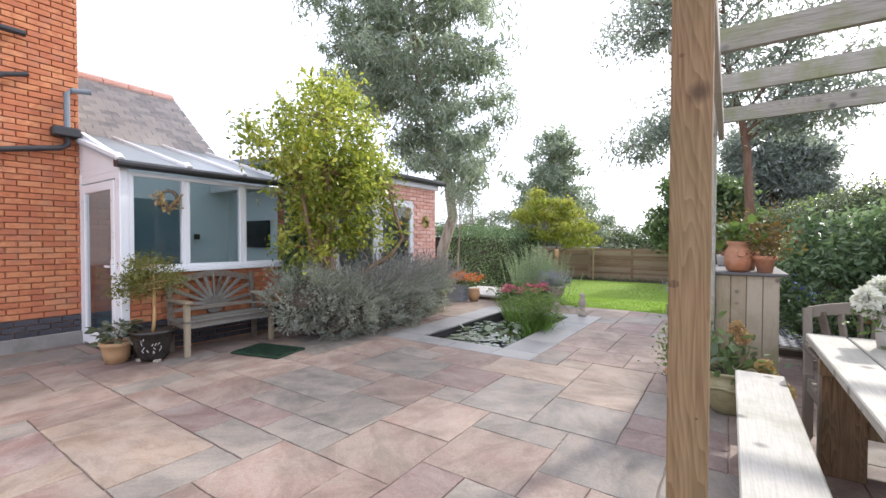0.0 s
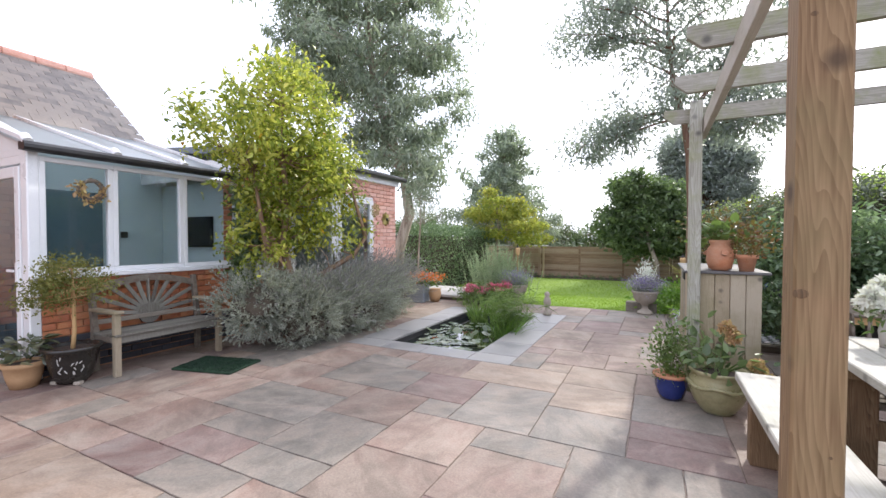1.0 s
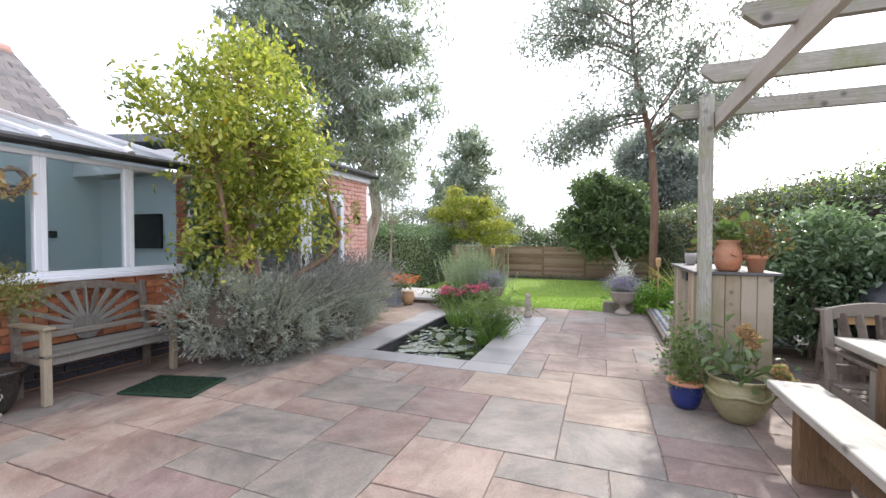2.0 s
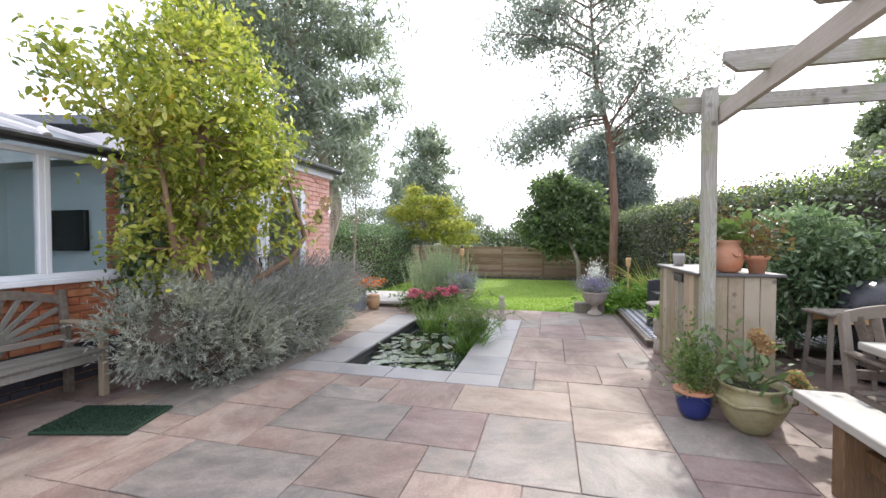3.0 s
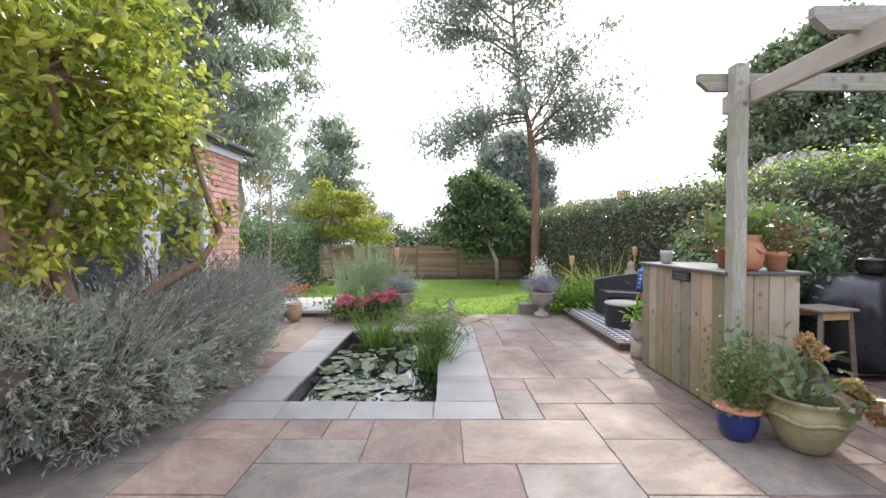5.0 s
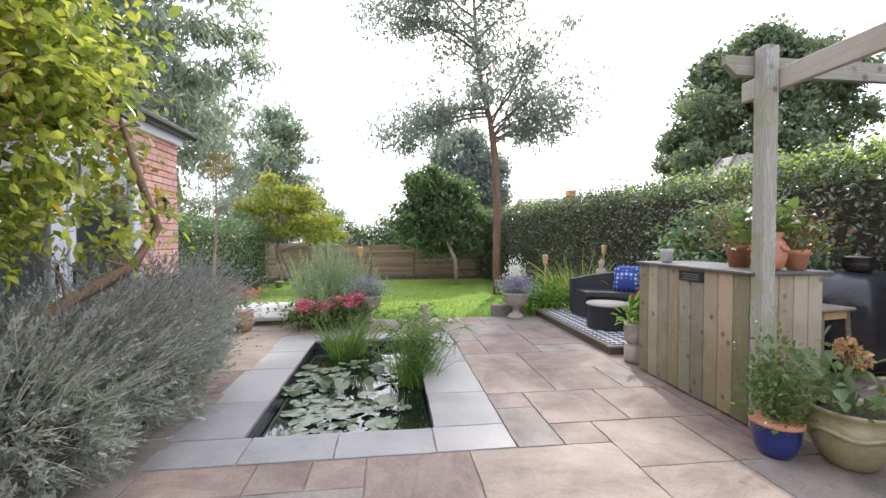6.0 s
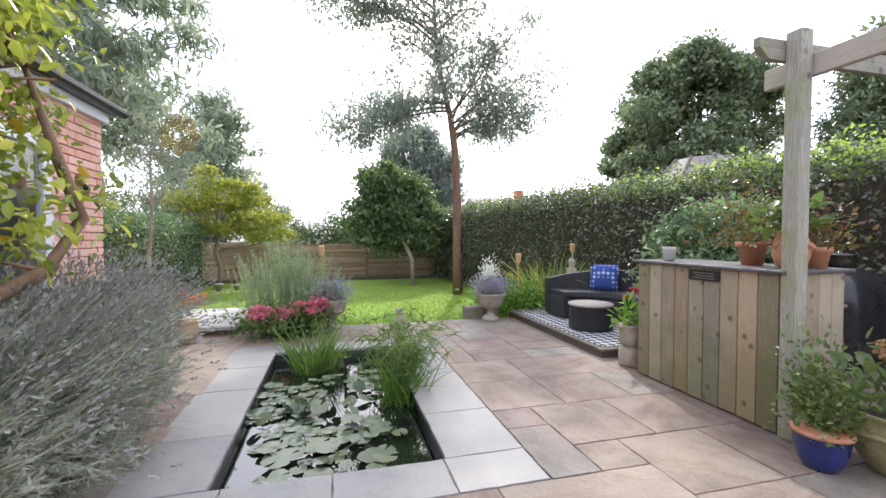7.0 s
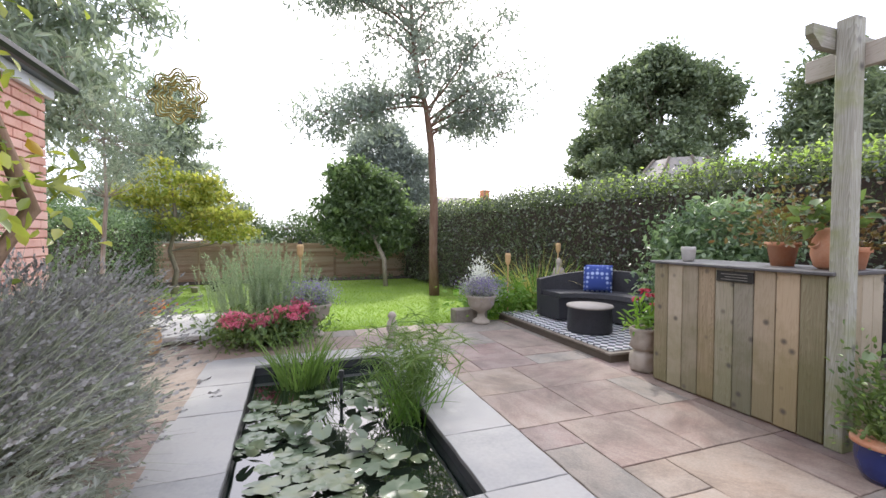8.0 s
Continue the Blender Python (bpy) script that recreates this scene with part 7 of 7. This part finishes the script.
part("boss", lathe(B(), [(0.03, 0.0), (0.028, 0.02), (0.001, 0.03)], 12), "iron", plaque, "dark centre boss", smooth=True).matrix_basis = pose(0.022, 0, 0, 0, 90, 0)

sensor = thing("outdoor_sensor", (CX + 0.02, CY0 + 2.27, 1.62), 0, "small round black sensor on the window frame", "sensor")
part("body", lathe(B(), [(0.02, -0.02), (0.03, -0.01), (0.03, 0.015), (0.015, 0.03), (0.001, 0.032)], 12), "black_plastic", sensor, smooth=True)
switch = thing("wall_switch", (CX - 2.43, CY0 + 2.0, 1.45), 0, "small black switch on the inside wall", "switch")
part("plate", box(B(), 0, 0.02, -0.05, 0.05, -0.05, 0.05, 0.004), "black_plastic", switch)
leanto = thing("log_store", (-6.3, 19.7, -0.36), 0, "low timber log store with a pale sloping roof", "shelter")
part("roof", box(B(), -1.3, 1.5, -0.4, 0.35, 1.42, 1.46, 0.005), "pale_stone", leanto, "pale roof edge")
for x in (-1.2, 0.1, 1.4):
    part("post", box(B(), x - 0.03, x + 0.03, -0.35, -0.29, 0, 1.42), "fence", leanto)
for k, (x, y, r) in enumerate(((-6.4, 17.0, 0.13), (-5.9, 17.1, 0.1), (-5.4, 17.3, 0.14))):
    pot("clay_pot", (x, y, -0.36), [(r * 0.7, 0), (r, r * 1.4), (r * 1.1, r * 1.45), (r * 1.1, r * 1.7), (r * 0.9, r * 1.7)], "glaze_black" if k == 2 else "stone_urn", "dark plant pot under the maple" if k == 2 else "pale stone plant pot under the maple", "pot", (r * 0.9, r * 1.6))

# house pipes
pipes = thing("drainpipe", (HX + 0.05, 1.0, 0), 0, "black drainpipes and hopper on the brick wall", "drainpipe")
part("hopper", box(B(), -0.03, 0.13, 0.72, 1.0, 2.72, 2.84, 0.015), "black_plastic", pipes)
part("outlet", tube(B(), [(0.05, 0.88, 2.72), (0.05, 0.88, 2.62), (0.05, 0.8, 2.57), (0.05, -0.6, 2.28)], 0.035, 10), "black_plastic", pipes)
part("downpipe", tube(B(), [(0.04, 0.88, 2.84), (0.04, 0.88, 3.28), (0.04, 0.93, 3.34), (0.08, 1.12, 3.36)], 0.034, 10), "greyblue", pipes)
part("waste_pipe", tube(B(), [(0.04, 0.5, 3.9), (0.04, 0.2, 3.9)], 0.04, 10), "black_plastic", pipes)
part("waste_pipe", tube(B(), [(0.04, 0.52, 3.42), (0.04, 0.3, 3.35), (0.04, 0.1, 3.2)], 0.03, 10), "black_plastic", pipes)

# beyond the hedges
pav = thing("garden_pavilion", (5.2, 10.4, -0.02), 20, "timber pavilion with a faceted grey roof behind the hedge", "pavilion")
bm = B()
rim = [bm.verts.new((1.0 * math.cos(a), 1.0 * math.sin(a), 2.55)) for a in [math.pi / 4 * k for k in range(8)]]
top_ = [bm.verts.new((0.55 * math.cos(a), 0.55 * math.sin(a), 3.1)) for a in [math.pi / 4 * k for k in range(8)]]
for k in range(8):
    bm.faces.new((rim[k], rim[(k + 1) % 8], top_[(k + 1) % 8], top_[k]))
bm.faces.new(top_)
bm.faces.new(rim)
part("roof", bm, "slate", pav, "grey faceted roof")
for k in range(8):
    a = math.pi / 4 * k
    part("rib", tube(B(), [(1.02 * math.cos(a), 1.02 * math.sin(a), 2.55), (0.56 * math.cos(a), 0.56 * math.sin(a), 3.12)], 0.03, 6), "wood_old", pav)
    part("post", tube(B(), [(0.95 * math.cos(a), 0.95 * math.sin(a), -0.3), (0.95 * math.cos(a), 0.95 * math.sin(a), 2.55)], 0.05, 6), "wood_old", pav)


def far_house(at, w, d, h, rh, rz, label):
    f = thing("far_house", at, rz, label, "house")
    part("wall", box(B(), -w / 2, w / 2, -d / 2, d / 2, 0, h), "brick_annex", f)
    bm = B()
    v = [bm.verts.new(p) for p in ((-w / 2 - 0.2, -d / 2 - 0.2, h), (w / 2 + 0.2, -d / 2 - 0.2, h), (w / 2 + 0.2, d / 2 + 0.2, h), (-w / 2 - 0.2, d / 2 + 0.2, h), (-w / 2 - 0.2, 0, h + rh), (w / 2 + 0.2, 0, h + rh))]
    for q_ in ((0, 1, 5, 4), (2, 3, 4, 5), (0, 4, 3), (1, 2, 5), (0, 3, 2, 1)):
        bm.faces.new([v[i] for i in q_])
    part("roof", bm, "slate", f)
    part("chimney", box(B(), w / 2 - 0.9, w / 2 - 0.3, -0.3, 0.3, h, h + rh + 0.7), "brick_house", f)


far_house((10.6, 36.0, -0.5), 5.0, 4.5, 3.8, 1.3, 5, "distant house with a dark roof and brick chimney")
far_house((-11.5, 36.0, -0.6), 8, 6, 1.6, 1.6, 70, "distant low house with a slate roof")
far_house((-9.6, 25.0, -0.6), 2.6, 3, 1.7, 0.6, 10, "brick outbuilding behind the maple")
rng = np.random.default_rng(81)
for k, (x, y, r, z) in enumerate(((-9.2, 21.5, 1.2, 1.5), (-5.0, 24.0, 1.4, 1.9), (-3.2, 23.5, 1.5, 2.1), (-1.8, 24.5, 1.5, 2.0), (3.2, 24.0, 1.8, 2.0), (-12.5, 23.0, 2.0, 3.0), (-14.5, 17.0, 2.6, 2.6), (6.0, 27.0, 2.2, 2.6))):
    tree("garden_shrub", (x, y, -0.4), [(0, 0, 0), (0, 0, z * 0.4), (0, 0, z)], [0.07, 0.05, 0.02], [(0, 0, z * 0.6, r, r * 0.8, z * 0.5), (r * 0.3, 0, z * 0.95, r * 0.5, r * 0.5, z * 0.35)], 110, 45, 0.24, 0.13, "leaf_oak" if k % 2 else "leaf_dark", "bark", "green shrub beyond the fence", "shrub", seed=82 + k, aspect=0.45, every=5, group="shrubs beyond the fence")
tree("spruce_tree", (-11.5, 20.0, -0.4), [(0, 0, 0), (0, 0, 2), (0, 0, 4.2)], [0.12, 0.08, 0.02], [(0, 0, 1.4, 1.0, 1.0, 1.0), (0, 0, 2.5, 0.7, 0.7, 0.8), (0, 0, 3.5, 0.35, 0.35, 0.7)], 110, 50, 0.16, 0.12, "leaf_dark", "bark", "small dark conifer beyond the hedge", seed=95, aspect=0.2, every=5)
edging = thing("border_plants", (-3.0, 19.6, -0.36), 0, "row of small dark plants along the fence foot", "plants", kind="stuff")
q = np.random.default_rng(96)
bx = np.repeat(np.arange(-3.0, 3.6, 0.36), 60)
leaves("foliage", np.stack([bx + q.normal(0, 0.07, len(bx)), q.normal(0, 0.08, len(bx)), np.abs(q.normal(0.08, 0.06, len(bx)))], axis=1), 0.07, "leaf_dark", edging, 0.4, rng=q)
border = thing("soil_bed", (-2.5, 19.75, -0.37), 0, "dark soil bed along the fence", "soil", kind="structure")
part("bed", box(B(), -5.0, 4.2, -0.5, 0.5, -0.05, 0.03, 0.01), "soil", border)

# ---- bricks ----
brng = random.Random(9)
bricks(house_wall, (0, -2.0, 0), (0, 1, 0), 2.0, 0.17, 0.4, (1, 0, 0), "brick_blue_black", brng)
bricks(house_wall, (0, -1.05, 0), (0, 1, 0), 1.05, 0.4, 5.2, (1, 0, 0), "brick_house", brng)
# annex return in darker red brick than the front, its shade put into the colour
bricks(annex_wall, (-0.9, 0.012, 0), (1, 0, 0), 0.89, 0.02, 2.3, (0, -1, 0), "brick_house", brng)
# near-black lower courses: the shade under the bench put into the brick colour
bricks(cons_wall, (-0.008, 0.09, 0), (0, 1, 0), L - 0.09, 0.02, 0.36, (1, 0, 0), "brick_blue_black", brng)
bricks(cons_wall, (-0.008, 0.09, 0), (0, 1, 0), L - 0.09, 0.395, 0.98, (1, 0, 0), "brick_house", brng)
bricks(annex_wall, (-0.008, 0, 0), (0, 1, 0), AL, 0.02, 2.46, (1, 0, 0), "brick_annex", brng, holes=((D0 - 0.03, D1 + 0.03, 0, DH),))
